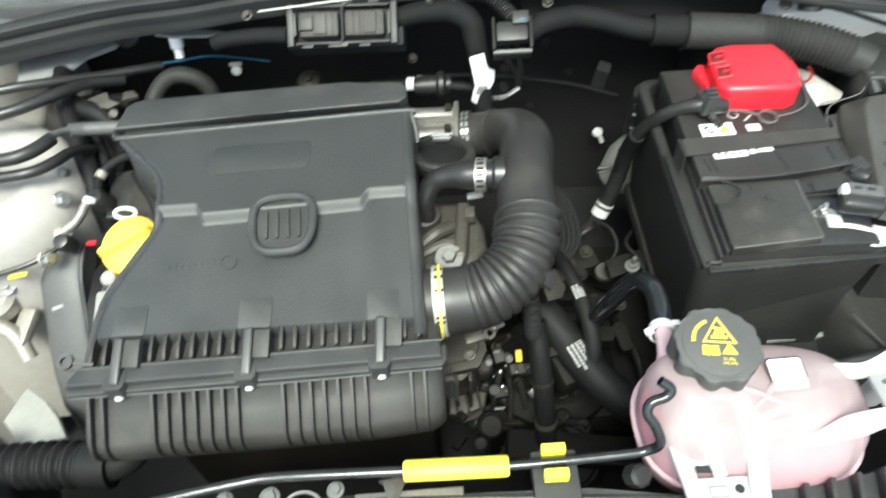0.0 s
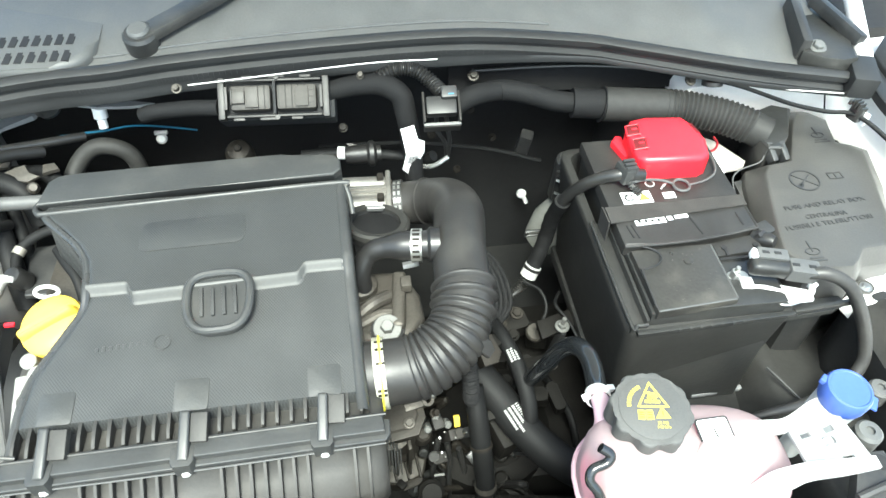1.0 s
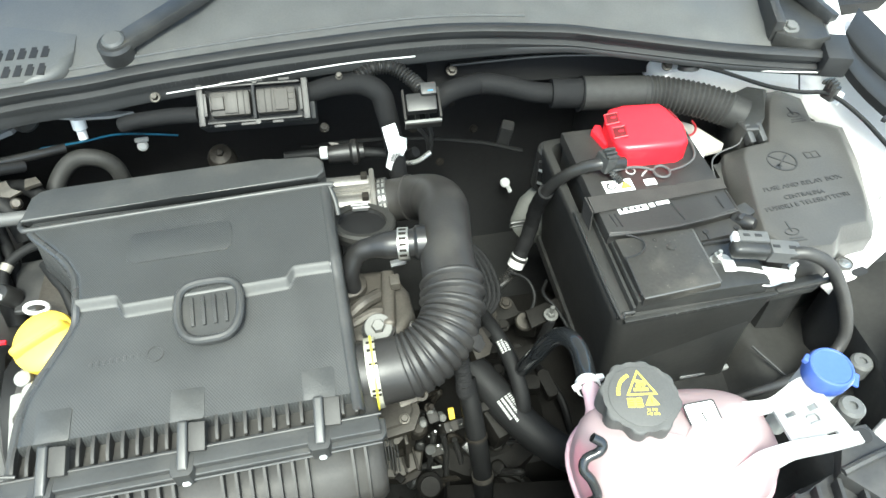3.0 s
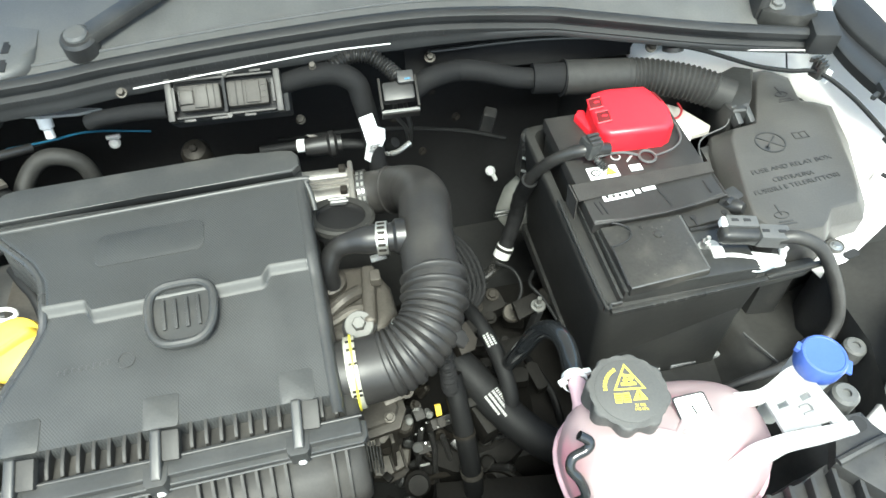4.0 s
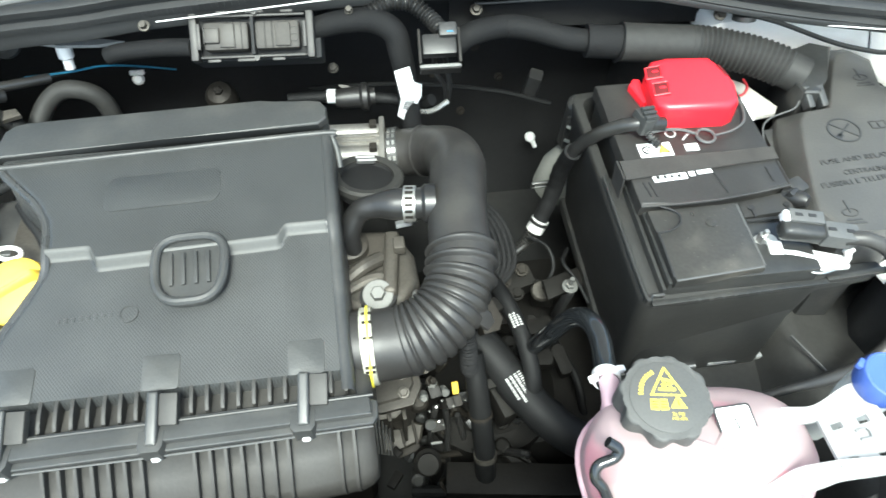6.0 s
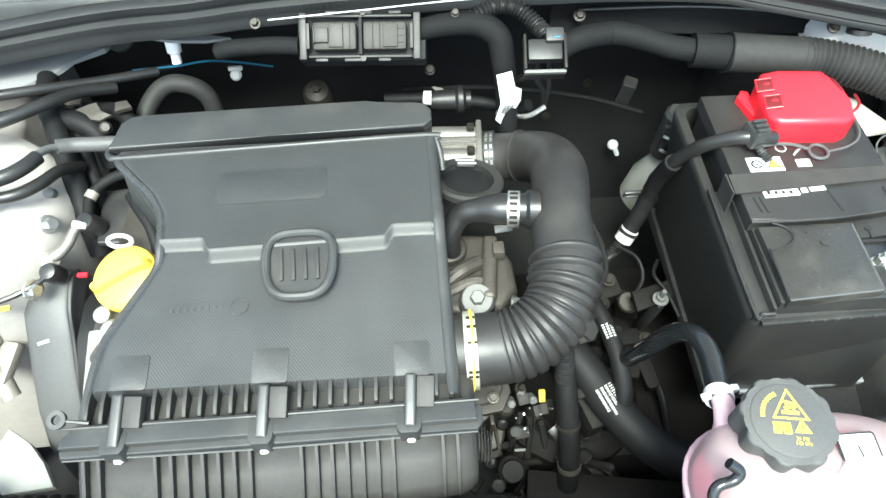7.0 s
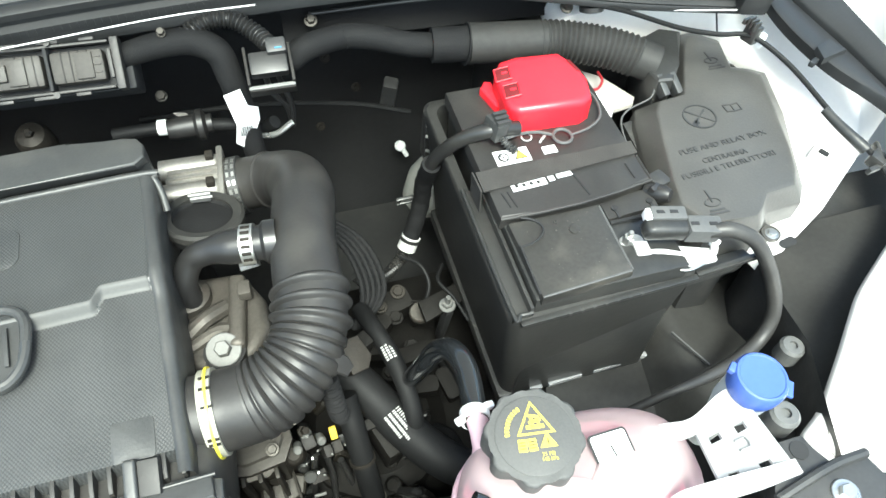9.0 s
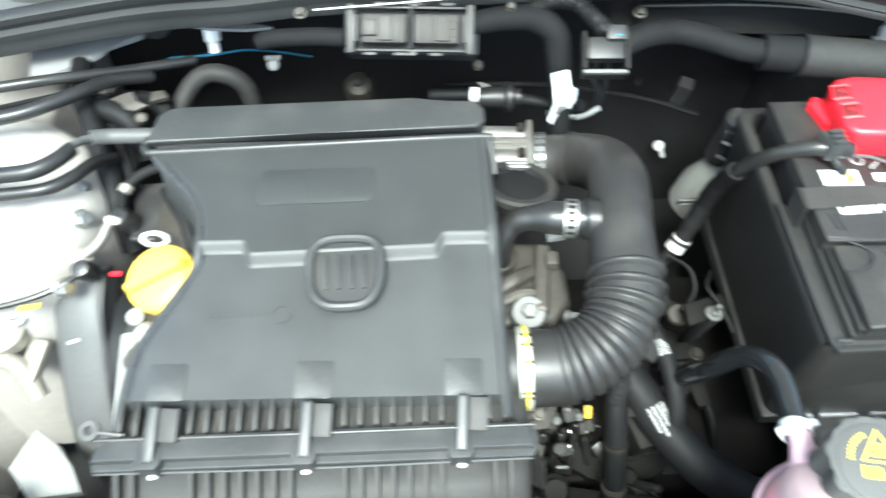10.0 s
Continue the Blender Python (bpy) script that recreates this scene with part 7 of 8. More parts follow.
clip = thing("rod_clip", "black rod clip with two yellow tabs on the front panel", "clip", (0.09, 0.268, 0.87))
part("base", box((0.038, 0.050, 0.018), pose(0.091, 0.260, 0.868, 0, 0, 0), 0.003), M_MATT, clip)
for dy in (-0.0105, 0.0105):
    part("tab", box((0.020, 0.008, 0.012), pose(0.0905, 0.2705 + dy, 0.886), 0.0015), M_BRIGHT, clip, "yellow tab")
solo("rubber_plug", lathe([(0.010, -0.01), (0.010, 0.004), (0.007, 0.007), (0, 0.007)], pose(0.160, 0.262, 0.868, 20, 20, 0), 8), M_RUBBER, "black ribbed rubber plug beside the tank", "plug")

# ---- low things between hose and battery ----
gear = thing("gearbox", "cast gearbox casing low beside the engine, darkened for shade", "gearbox", (0.2, 0.6, 0.42))
bm = bmesh.new()
add_box(bm, (0.30, 0.30, 0.14), pose(0.20, 0.60, 0.50, 0, 0, 0), 0.03)
add_lathe(bm, [(0.09, 0.0), (0.09, 0.06), (0.07, 0.075), (0, 0.075)], pose(0.14, 0.53, 0.52), 28)
part("casing", bm, M_SHADECAST, gear)
part("rail", box((0.24, 0.04, 0.02), pose(0.19, 0.40, 0.58, 0, 0, -8), 0.004), M_SHADECAST, gear)
part("bracket", box((0.10, 0.09, 0.05), pose(0.195, 0.625, 0.545, 4, 0, 8), 0.008), M_SHADECAST, gear)
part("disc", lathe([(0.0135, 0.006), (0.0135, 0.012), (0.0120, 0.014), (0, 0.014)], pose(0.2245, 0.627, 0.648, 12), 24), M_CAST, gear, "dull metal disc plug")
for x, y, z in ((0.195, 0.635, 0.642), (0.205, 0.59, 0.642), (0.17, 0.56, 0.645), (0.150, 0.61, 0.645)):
    bolt(gear, (x, y, z), 0.008, 0.008, (0, -0.2, 1), 0.010, M_SHADECAST)
part("lever", box((0.05, 0.022, 0.014), pose(0.205, 0.575, 0.650, 6, 0, 6), 0.004), M_SHADECAST, gear)
part("web", box((0.022, 0.10, 0.05), pose(0.135, 0.50, 0.66, 10, 0, 20), 0.005), M_SHADECAST, gear)
bolt(gear, (0.252, 0.602, 0.698), 0.0065, 0.008, (0, -0.1, 1), 0.0100, M_DULL, stud=0.012, name="stud")
part("stud_mount", box((0.010, 0.012, 0.10), pose(0.252, 0.612, 0.640, 12, 0, 10), 0.003), M_DEEP, gear)
part("stud_arm", prism([(-0.030, -0.010), (0.026, -0.014), (0.030, 0.010), (-0.022, 0.016)], -0.003, 0.003, pose(0.246, 0.612, 0.690, 14, 0, 24), 0.002), M_SHADECAST, gear)
# ribs, ledges and bosses on top of the casing
for x, y, z, w, d, h, a in ((0.195, 0.655, 0.650, 0.050, 0.030, 0.030, 12), (0.232, 0.640, 0.640, 0.030, 0.022, 0.040, -20), (0.175, 0.625, 0.655, 0.024, 0.018, 0.034, 40), (0.160, 0.585, 0.672, 0.030, 0.016, 0.022, -14), (0.225, 0.575, 0.650, 0.036, 0.014, 0.020, 30), (0.205, 0.540, 0.640, 0.040, 0.020, 0.024, -10), (0.235, 0.535, 0.640, 0.016, 0.040, 0.020, 12)):
    part("boss", prism(rounded(w, d, 0.004), -h / 2, h / 2, pose(x, y, z - 0.012, 10, -6, a), 0.003), M_SHADECAST, gear)
for x, y, z, r in ((0.205, 0.662, 0.668, 0.007), (0.178, 0.640, 0.676, 0.006), (0.236, 0.572, 0.664, 0.006)):
    bolt(gear, (x, y, z - 0.010), r, 0.006, (0, -0.3, 1), r * 1.4, M_CASTDARK)
for pts in ([(0.262, 0.66, 0.70), (0.250, 0.635, 0.705), (0.262, 0.61, 0.700), (0.272, 0.58, 0.69)], [(0.215, 0.685, 0.70), (0.235, 0.665, 0.702), (0.240, 0.64, 0.69), (0.225, 0.62, 0.67)]):
    part("lead", tube(pts, 0.0024, seg=8), M_DARKRUB, gear)
part("bell_tab", prism([(-0.012, -0.018), (0.006, -0.020), (0.015, -0.010), (0.012, 0.014), (-0.002, 0.017), (-0.010, 0.010)], -0.012, 0.010, pose(0.126, 0.520, 0.785, 30, 0, 20), 0.003), M_CASTDARK, gear)
part("bell_foot", box((0.026, 0.018, 0.03), pose(0.136, 0.545, 0.75, 10, 0, 30), 0.004), M_SHADECAST, gear)
part("bell_rib", box((0.050, 0.012, 0.012), pose(0.130, 0.480, 0.70, 20, 0, 10), 0.003), M_SHADECAST, gear)

rh = thing("radiator_hose", "wide black radiator hose with white printed marks", "hose", (0.15, 0.42, 0.74))
rl = [(0.075, 0.535, 0.775), (0.105, 0.508, 0.778), (0.128, 0.478, 0.770), (0.151, 0.443, 0.757), (0.173, 0.414, 0.749), (0.197, 0.394, 0.739), (0.228, 0.380, 0.727), (0.262, 0.374, 0.712), (0.30, 0.376, 0.690)]
part("hose", tube(rl, 0.0195, seg=20), M_DARKRUB, rh)
# rows of plain white print on the hose's upper side
for row, count in enumerate((7, 13, 15, 12)):
    for k in range(count):
        part("print_block", box((0.0005, 0.0030 if row else 0.0042, 0.0009 + 0.0006 * ((row * 2 + k) % 2)), on_hose((0.143, 0.456, 0.762), (0.158, 0.427, 0.751), -34 + row * 15, 0.0195) @ pose(0, 0, -0.016 + k * (0.0021 if row else 0.0026))), M_PRINTW, rh)
ch = thing("coolant_hose", "thin black coolant hose with white printed marks", "hose", (0.165, 0.53, 0.74))
part("hose", tube([(0.148, 0.60, 0.735), (0.156, 0.566, 0.748), (0.166, 0.534, 0.744), (0.173, 0.500, 0.735), (0.176, 0.47, 0.715), (0.17, 0.45, 0.68)], 0.0098, seg=16), M_DARKRUB, ch)
for row in range(3):
    for k in range(6):
        part("print_block", box((0.0005, 0.0030, 0.0015 + 0.0006 * ((row + k) % 2)), on_hose((0.163, 0.544, 0.7455), (0.1685, 0.520, 0.7415), -30 + row * 26, 0.0098) @ pose(0, 0, -0.008 + k * 0.0030)), M_PRINTW, ch)

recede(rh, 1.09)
vh = thing("vent_hose", "ribbed black vent hose under the intake elbow", "hose", (0.1, 0.46, 0.77))
part("hose", tube([(0.098, 0.478, 0.825), (0.100, 0.468, 0.800), (0.101, 0.467, 0.776), (0.103, 0.470, 0.762)], 0.0092, seg=14, n=22, radius=lambda s, f: 0.0086 + 0.0012 * math.sin(s * 1500)), M_TAPE, vh)
coil = thing("conduit_coil", "black corrugated conduit bundle behind the intake hose", "conduit", (0.16, 0.65, 0.78))
for k in (0, 1, 2, 3, 4):
    part("conduit", tube([(0.118 + 0.0060 * k, 0.700, 0.775), (0.142 + 0.0062 * k, 0.675, 0.765), (0.154 + 0.0064 * k, 0.645, 0.750), (0.154 + 0.0060 * k, 0.615, 0.733), (0.136 + 0.003 * k, 0.590, 0.713)], 0.0036, seg=8, n=14, radius=lambda s, f: 0.0034 + 0.0005 * math.sin(s * 1700)), M_TAPE, coil)
solo("sensor_lead", tube([(0.225, 0.70, 0.672), (0.195, 0.675, 0.68), (0.165, 0.655, 0.70), (0.15, 0.65, 0.73)], 0.0045, seg=8, n=20, radius=lambda s, f: 0.0042 + 0.0008 * math.sin(s * 1600)), M_RUBBER, "thin ribbed sensor lead between hose and battery", "cable")

inj = thing("injector_rail", "cluster of brackets, plugs and bright fittings below the hose", "fuel fittings", (0.05, 0.45, 0.70))
part("bracket", box((0.026, 0.012, 0.018), pose(0.038, 0.459, 0.790, 20, 0, 14), 0.003), M_CAST, inj)
part("bracket_ear", lathe([(0.007, -0.004), (0.007, 0.004), (0.0035, 0.004), (0.0035, -0.004), (0.007, -0.004)], pose(0.052, 0.460, 0.797, 40, 0, 20), 16), M_CAST, inj)
bolt(inj, (0.058, 0.462, 0.802), 0.0032, 0.012, (0.8, 0.15, 0.4), 0.005)
bolt(inj, (0.058, 0.449, 0.784), 0.0040, 0.008, (0.4, -0.3, 0.8), 0.0055, M_CASTDARK)
bolt(inj, (0.036, 0.446, 0.776), 0.0045, 0.009, (0.3, -0.4, 0.8), 0.006, M_CASTDARK)
part("arm", box((0.040, 0.012, 0.010), pose(0.018, 0.455, 0.776, 10, 6, 4), 0.003), M_CASTMID, inj)
part("plate", prism([(-0.022, -0.010), (0.004, -0.013), (0.020, -0.004), (0.014, 0.010), (-0.018, 0.012)], -0.003, 0.003, pose(0.014, 0.437, 0.762, 28, 4, 10), 0.002), M_CAST, inj)
part("plate_rib", box((0.030, 0.004, 0.006), pose(0.012, 0.434, 0.766, 28, 4, 16), 0.0015), M_CAST, inj)
part("casting", lathe([(0.010, -0.022), (0.012, -0.018), (0.012, 0.004), (0.009, 0.010), (0.009, 0.020), (0.006, 0.023), (0, 0.023)], pose(0.044, 0.448, 0.742, 24, 0, 6), 18), M_CASTDARK, inj)
part("pipe_stub", lathe([(0.009, -0.015), (0.009, 0.010), (0.007, 0.012), (0, 0.012)], pose(0.020, 0.446, 0.712, 55, 0, 10), 18), M_CASTDARK, inj)
part("low_casting", prism([(-0.026, -0.012), (-0.010, -0.018), (0.018, -0.012), (0.026, 0.006), (0.006, 0.016), (-0.022, 0.012)], -0.020, 0.018, pose(0.024, 0.440, 0.672, 16, 0, 8), 0.006, 3), M_CASTMID, inj)
for k in range(3):
    part("casting_rib", box((0.003, 0.030, 0.010), pose(0.010 + 0.014 * k, 0.436, 0.692, 16, 0, 8), 0.001), M_CASTDARK, inj)
for k, (x, y, z, w, h) in enumerate(((0.070, 0.440, 0.756, 0.0016, 0.040), (0.0555, 0.436, 0.742, 0.0016, 0.034), (0.0790, 0.441, 0.738, 0.0020, 0.052), (0.0920, 0.444, 0.742, 0.0014, 0.030), (0.0660, 0.428, 0.722, 0.0018, 0.026))):
    part("clip_wire", box((w, 0.002, h), pose(x, y, z, 26, 5 * k - 8, 0), 0.0005), M_DULL, inj)
for k, (x, y, z) in enumerate(((0.060, 0.446, 0.780), (0.050, 0.440, 0.770), (0.072, 0.444, 0.768))):
    part("ferrule", lathe([(0.0045, -0.006), (0.0045, 0.004), (0.003, 0.006), (0, 0.006)], pose(x, y, z, 50, 20 * k - 20, 0), 12), M_DULL, inj)
part("ledge", box((0.026, 0.008, 0.006), pose(0.030, 0.418, 0.684, 20, -10, 12), 0.001), M_CASTDARK, inj)
for k, (x, y, z, w, h) in enumerate(((0.062, 0.448, 0.762, 0.012, 0.046), (0.085, 0.449, 0.732, 0.010, 0.034), (0.074, 0.446, 0.735, 0.008, 0.060), (0.060, 0.430, 0.716, 0.016, 0.030))):
    part("plug", box((w, 0.012, h), pose(x, y, z, 26, 4 * k - 6, 10), 0.002), M_SOCKET, inj)
part("clip_spring", box((0.0022, 0.003, 0.044), pose(0.0635, 0.436, 0.752, 26, -6, 0), 0.0008), M_STEEL, inj)
part("clip_spring", box((0.0024, 0.003, 0.028), pose(0.0615, 0.427, 0.735, 26, 12, 0), 0.0008), M_STEEL, inj)
part("clip_disc", lathe([(0.006, 0), (0.006, 0.003), (0, 0.003)], pose(0.055, 0.424, 0.736, 60), 14), M_STEEL, inj)
part("clip_foot", box((0.012, 0.003, 0.003), pose(0.060, 0.413, 0.710, 40), 0.0008), M_DULL, inj)
part("yellow_tag", box((0.0068, 0.004, 0.014), pose(0.0845, 0.4525, 0.756, -28, 0, 4), 0.001), M_YELLOW, inj, "small yellow tag")
part("sensor", add_lathe(lathe([(0.011, -0.03), (0.011, 0.004), (0.008, 0.007), (0, 0.007)], pose(-0.004, 0.466, 0.712, 25), 18), [(0.006, 0.004), (0.006, 0.016), (0, 0.016)], pose(-0.004, 0.466, 0.712, 25), 6), M_RUST, inj, "rusty sensor")
for pts in ([(0.0735, 0.446, 0.72), (0.075, 0.436, 0.69), (0.073, 0.424, 0.66), (0.071, 0.41, 0.63), (0.06, 0.40, 0.60)], [(0.062, 0.44, 0.74), (0.055, 0.43, 0.69), (0.050, 0.42, 0.64), (0.045, 0.41, 0.58)], [(0.086, 0.44, 0.715), (0.092, 0.43, 0.68), (0.095, 0.42, 0.64), (0.09, 0.41, 0.60)]):
    part("lead", tube(pts, 0.0035, seg=8), M_RUBBER, inj)
part("ring_fitting", lathe([(0.004, -0.003), (0.008, -0.003), (0.008, 0.003), (0.004, 0.003), (0.004, -0.003)], pose(0.087, 0.416, 0.620, 45), 14), M_DULL, inj)
for x, y, z, r, a in ((0.10, 0.40, 0.62, 0.012, 40), (0.135, 0.46, 0.63, 0.009, 20), (0.15, 0.44, 0.625, 0.007, 30), (0.165, 0.47, 0.64, 0.010, 10), (0.12, 0.51, 0.66, 0.012, 30), (0.20, 0.50, 0.63, 0.010, 15), (0.22, 0.45, 0.64, 0.009, 25), (0.19, 0.43, 0.63, 0.008, 30)):
    bolt(inj, (x, y, z), r * 0.7, 0.008, (0.1, -0.4, 0.9), r, M_CASTDARK)
for pts, r in (([(0.03, 0.40, 0.60), (0.08, 0.39, 0.61), (0.14, 0.385, 0.60), (0.2, 0.39, 0.58)], 0.007), ([(0.16, 0.50, 0.66), (0.185, 0.47, 0.67), (0.205, 0.45, 0.68), (0.215, 0.43, 0.66)], 0.006), ([(0.12, 0.56, 0.68), (0.125, 0.53, 0.70), (0.13, 0.50, 0.69), (0.125, 0.47, 0.66)], 0.008), ([(0.22, 0.56, 0.66), (0.225, 0.52, 0.68), (0.235, 0.48, 0.68), (0.24, 0.44, 0.65)], 0.005)):
    part("small_hose", tube(pts, r, seg=10), M_DARKRUB, inj)
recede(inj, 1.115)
fit_rng = random.Random(7)
small = thing("low_fittings", "cluster of small dark brackets, clips and bolts low beside the engine", "fittings", (0.07, 0.44, 0.64))
spots = [(0.015 + 0.030 * (k % 6) + fit_rng.uniform(-0.010, 0.010), 0.398 + 0.022 * (k // 6) + fit_rng.uniform(-0.007, 0.007), 0.655 + fit_rng.uniform(-0.020, 0.028)) for k in range(36)]
for k, (x, y, z) in enumerate(spots):
    m = pose(x, y, z, fit_rng.uniform(-40, 60), fit_rng.uniform(-40, 40), fit_rng.uniform(-60, 60))
    mat = (M_SHADECAST, M_TRAY, M_CASTDARK, M_RUBBER, M_SHADECAST, M_TRAY)[k % 6]
    if k % 3 == 0:
        part("bracket", box((fit_rng.uniform(0.010, 0.024), fit_rng.uniform(0.006, 0.014), fit_rng.uniform(0.003, 0.010)), m, 0.0015), mat, small)
    elif k % 3 == 1:
        r = fit_rng.uniform(0.003, 0.007)
        part("stud", lathe([(r, -0.012), (r, 0.004), (r * 1.3, 0.004), (r * 1.3, 0.009), (r * 0.9, 0.011), (0, 0.011)], m, 10), mat, small)
    else:
        e = Vector((x, y, z))
        part("pipe", tube([e, e + Vector((fit_rng.uniform(-0.02, 0.02), fit_rng.uniform(-0.012, 0.012), 0.012)), e + Vector((fit_rng.uniform(-0.03, 0.03), fit_rng.uniform(-0.02, 0.02), -0.02))], fit_rng.uniform(0.002, 0.0045), seg=8), M_RUBBER if k % 2 else M_CASTDARK, small)
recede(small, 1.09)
lh = thing("lower_hose", "black hose with a pale clip low beside the engine", "hose", (0.11, 0.43, 0.65))
part("hose", tube([(0.110, 0.50, 0.74), (0.113, 0.47, 0.71), (0.116, 0.445, 0.67), (0.119, 0.425, 0.625), (0.120, 0.41, 0.57)], 0.0125, seg=16), M_DARKRUB, lh)
clamp(lh, (0.1187, 0.428, 0.630), (0.1193, 0.422, 0.618), 0.0126, 0.007, M_CAST)
clamp(lh, (0.1145, 0.456, 0.688), (0.1155, 0.448, 0.675), 0.0126, 0.004, M_CASTDARK)

# Dark bowl between battery tray and fender.
bowl = thing("wheel_arch_liner", "black plastic wheel arch liner below the wing", "liner", (0.6, 0.42, 0.72))
bm = bmesh.new()
grid = []
for j in range(29):
    row = []
    for i in range(33):
        x, y = 0.414 + 0.394 * i / 32, 0.22 + 0.35 * j / 28
        d = math.hypot(x - 0.575, y - 0.505)
        row.append(bm.verts.new((x, y, 0.748 - 0.014 * ease((0.135 - d) / 0.10) - 0.0022 * ease((0.088 - d) / 0.010) + 0.04 * max(0.0, x - 0.66) - 0.058 * ease((0.475 - x) / 0.05))))
    grid.append(row)
for a, b in zip(grid, grid[1:]):
    for i in range(32):
        bm.faces.new((a[i], a[i + 1], b[i + 1], b[i]))
part("bowl", bm, M_WALL, bowl, smooth=60)
part("fin", box((0.0016, 0.050, 0.004), pose(0.474, 0.448, 0.755, 6, 0, 28), 0.0006), M_GREYBLACK, bowl)
solo("splash_panel", prism(rounded(0.25, 0.105, 0.02), -0.003, 0.003, pose(0.445, 0.420, 0.694, 8, 0, -3), 0.002), M_WALL, "dusty black splash panel in front of the battery tray", "panel")

# ---- left side: strut tower, pipes, belt cover ----
tower = thing("strut_tower", "white-painted strut tower with a domed top", "strut tower", (-0.53, 0.66, 0.7))
part("dome", lathe([(0.135, -0.35), (0.125, -0.10), (0.115, -0.02), (0.100, 0.004), (0.07, 0.012), (0.06, 0.004), (0, 0.004)], pose(-0.535, 0.655, 0.885, 0, 6, 0), 40), M_DIMWHITE, tower, smooth=60)
bolt(tower, (-0.432, 0.625, 0.872), 0.007, 0.010, (0.8, -0.3, 0.4), 0.010)
bolt(tower, (-0.441, 0.56, 0.845), 0.007, 0.010, (0.8, -0.4, 0.4), 0.011)
ac = thing("pipe_pair", "pair of black refrigerant pipes crossing the strut tower", "pipes", (-0.45, 0.66, 0.92))
part("pipe", tube([(-0.66, 0.615, 0.925), (-0.55, 0.628, 0.930), (-0.475, 0.634, 0.930), (-0.452, 0.640, 0.930), (-0.438, 0.655, 0.928), (-0.432, 0.672, 0.924)], 0.0078, seg=14), M_HOSE, ac)
part("pipe", tube([(-0.66, 0.604, 0.909), (-0.55, 0.617, 0.914), (-0.475, 0.624, 0.914), (-0.446, 0.631, 0.913), (-0.430, 0.650, 0.908), (-0.424, 0.680, 0.895), (-0.42, 0.71, 0.87)], 0.0065, seg=14), M_HOSE, ac)
part("thin_pipe", tube([(-0.436, 0.660, 0.930), (-0.431, 0.675, 0.926), (-0.428, 0.690, 0.918), (-0.422, 0.700, 0.911)], 0.0042, seg=12), M_DULL, ac, "bare metal pipe end")
part("sleeve", tube([(-0.426, 0.700, 0.911), (-0.412, 0.708, 0.905), (-0.390, 0.712, 0.901), (-0.368, 0.716, 0.897), (-0.345, 0.726, 0.885)], 0.0082, seg=16), M_GREYBLACK, ac, "grey sleeve")
part("pipe", tube([(-0.66, 0.690, 0.925), (-0.55, 0.705, 0.930), (-0.495, 0.718, 0.930), (-0.455, 0.750, 0.925), (-0.43, 0.79, 0.91), (-0.40, 0.82, 0.89)], 0.0075, seg=14), M_HOSE, ac)
part("pipe", tube([(-0.66, 0.75, 0.93), (-0.56, 0.755, 0.93), (-0.49, 0.775, 0.925), (-0.42, 0.82, 0.90), (-0.36, 0.86, 0.88)], 0.006, seg=12), M_RUBBER, ac)
beltc = thing("timing_cover", "dark grey plastic timing belt cover beside the engine", "timing cover", (-0.42, 0.48, 0.6))
bm = bmesh.new()
prof = [(0.602, 0.822), (0.585, 0.828), (0.556, 0.815), (0.532, 0.790), (0.505, 0.762), (0.478, 0.73), (0.455, 0.69), (0.44, 0.60)]
cols = [[bm.verts.new((x, y + dy, z + dz)) for y, z in prof] for x, dy, dz in ((-0.474, 0.012, -0.03), (-0.470, 0.004, -0.010), (-0.462, 0, -0.003), (-0.440, 0, 0.0), (-0.422, 0, 0.0), (-0.417, 0, -0.004), (-0.415, 0.01, -0.03))]
for a, b in zip(cols, cols[1:]):
    for i in range(len(prof) - 1):
        bm.faces.new((a[i], a[i + 1], b[i + 1], b[i]))
part("shell", bm, M_GREYBLACK, beltc, smooth=60)
part("edge", tube([(-0.417, y, z - 0.004) for y, z in prof], 0.003, seg=8), M_MATT, beltc)
part("scuff", box((0.012, 0.004, 0.001), pose(-0.447, 0.530, 0.7905, 45, 0, 20)), M_GREY, beltc)
belt = solo("drive_belt", prism([(0.60, 0.80), (0.56, 0.815), (0.52, 0.808), (0.48, 0.78), (0.45, 0.74), (0.43, 0.68), (0.42, 0.60), (0.60, 0.60)], -0.401, -0.375, Matrix(((0, 0, 1, 0), (1, 0, 0, 0), (0, 1, 0, 0), (0, 0, 0, 1))), 0.003), M_DARKRUB, "black drive belt between covers", "belt")
mount = thing("engine_mount", "pale cast engine mount with bolts beside the timing cover", "engine mount", (-0.5, 0.5, 0.7))
bm = bmesh.new()
add_lathe(bm, [(0.026, 0), (0.026, 0.016), (0.020, 0.022), (0.010, 0.022), (0.008, 0.016), (0, 0.016)], pose(-0.522, 0.545, 0.785, 14), 22)
add_tube(bm, [(-0.575, 0.530, 0.79), (-0.540, 0.522, 0.785), (-0.505, 0.512, 0.770), (-0.490, 0.490, 0.745)], 0.010, seg=12)
add_box(bm, (0.020, 0.046, 0.014), pose(-0.494, 0.520, 0.768, 18, 0, -14), 0.004)
part("arm", bm, M_CASTPALE, mount)
for x, y, z in ((-0.500, 0.548, 0.812), (-0.530, 0.515, 0.782)):
    bolt(mount, (x, y, z), 0.007, 0.008, (0, -0.2, 1), 0.011)
part("yellow_mark", box((0.020, 0.005, 0.002), pose(-0.470, 0.540, 0.842, 0, 0, 10)), M_PRINTY, mount)
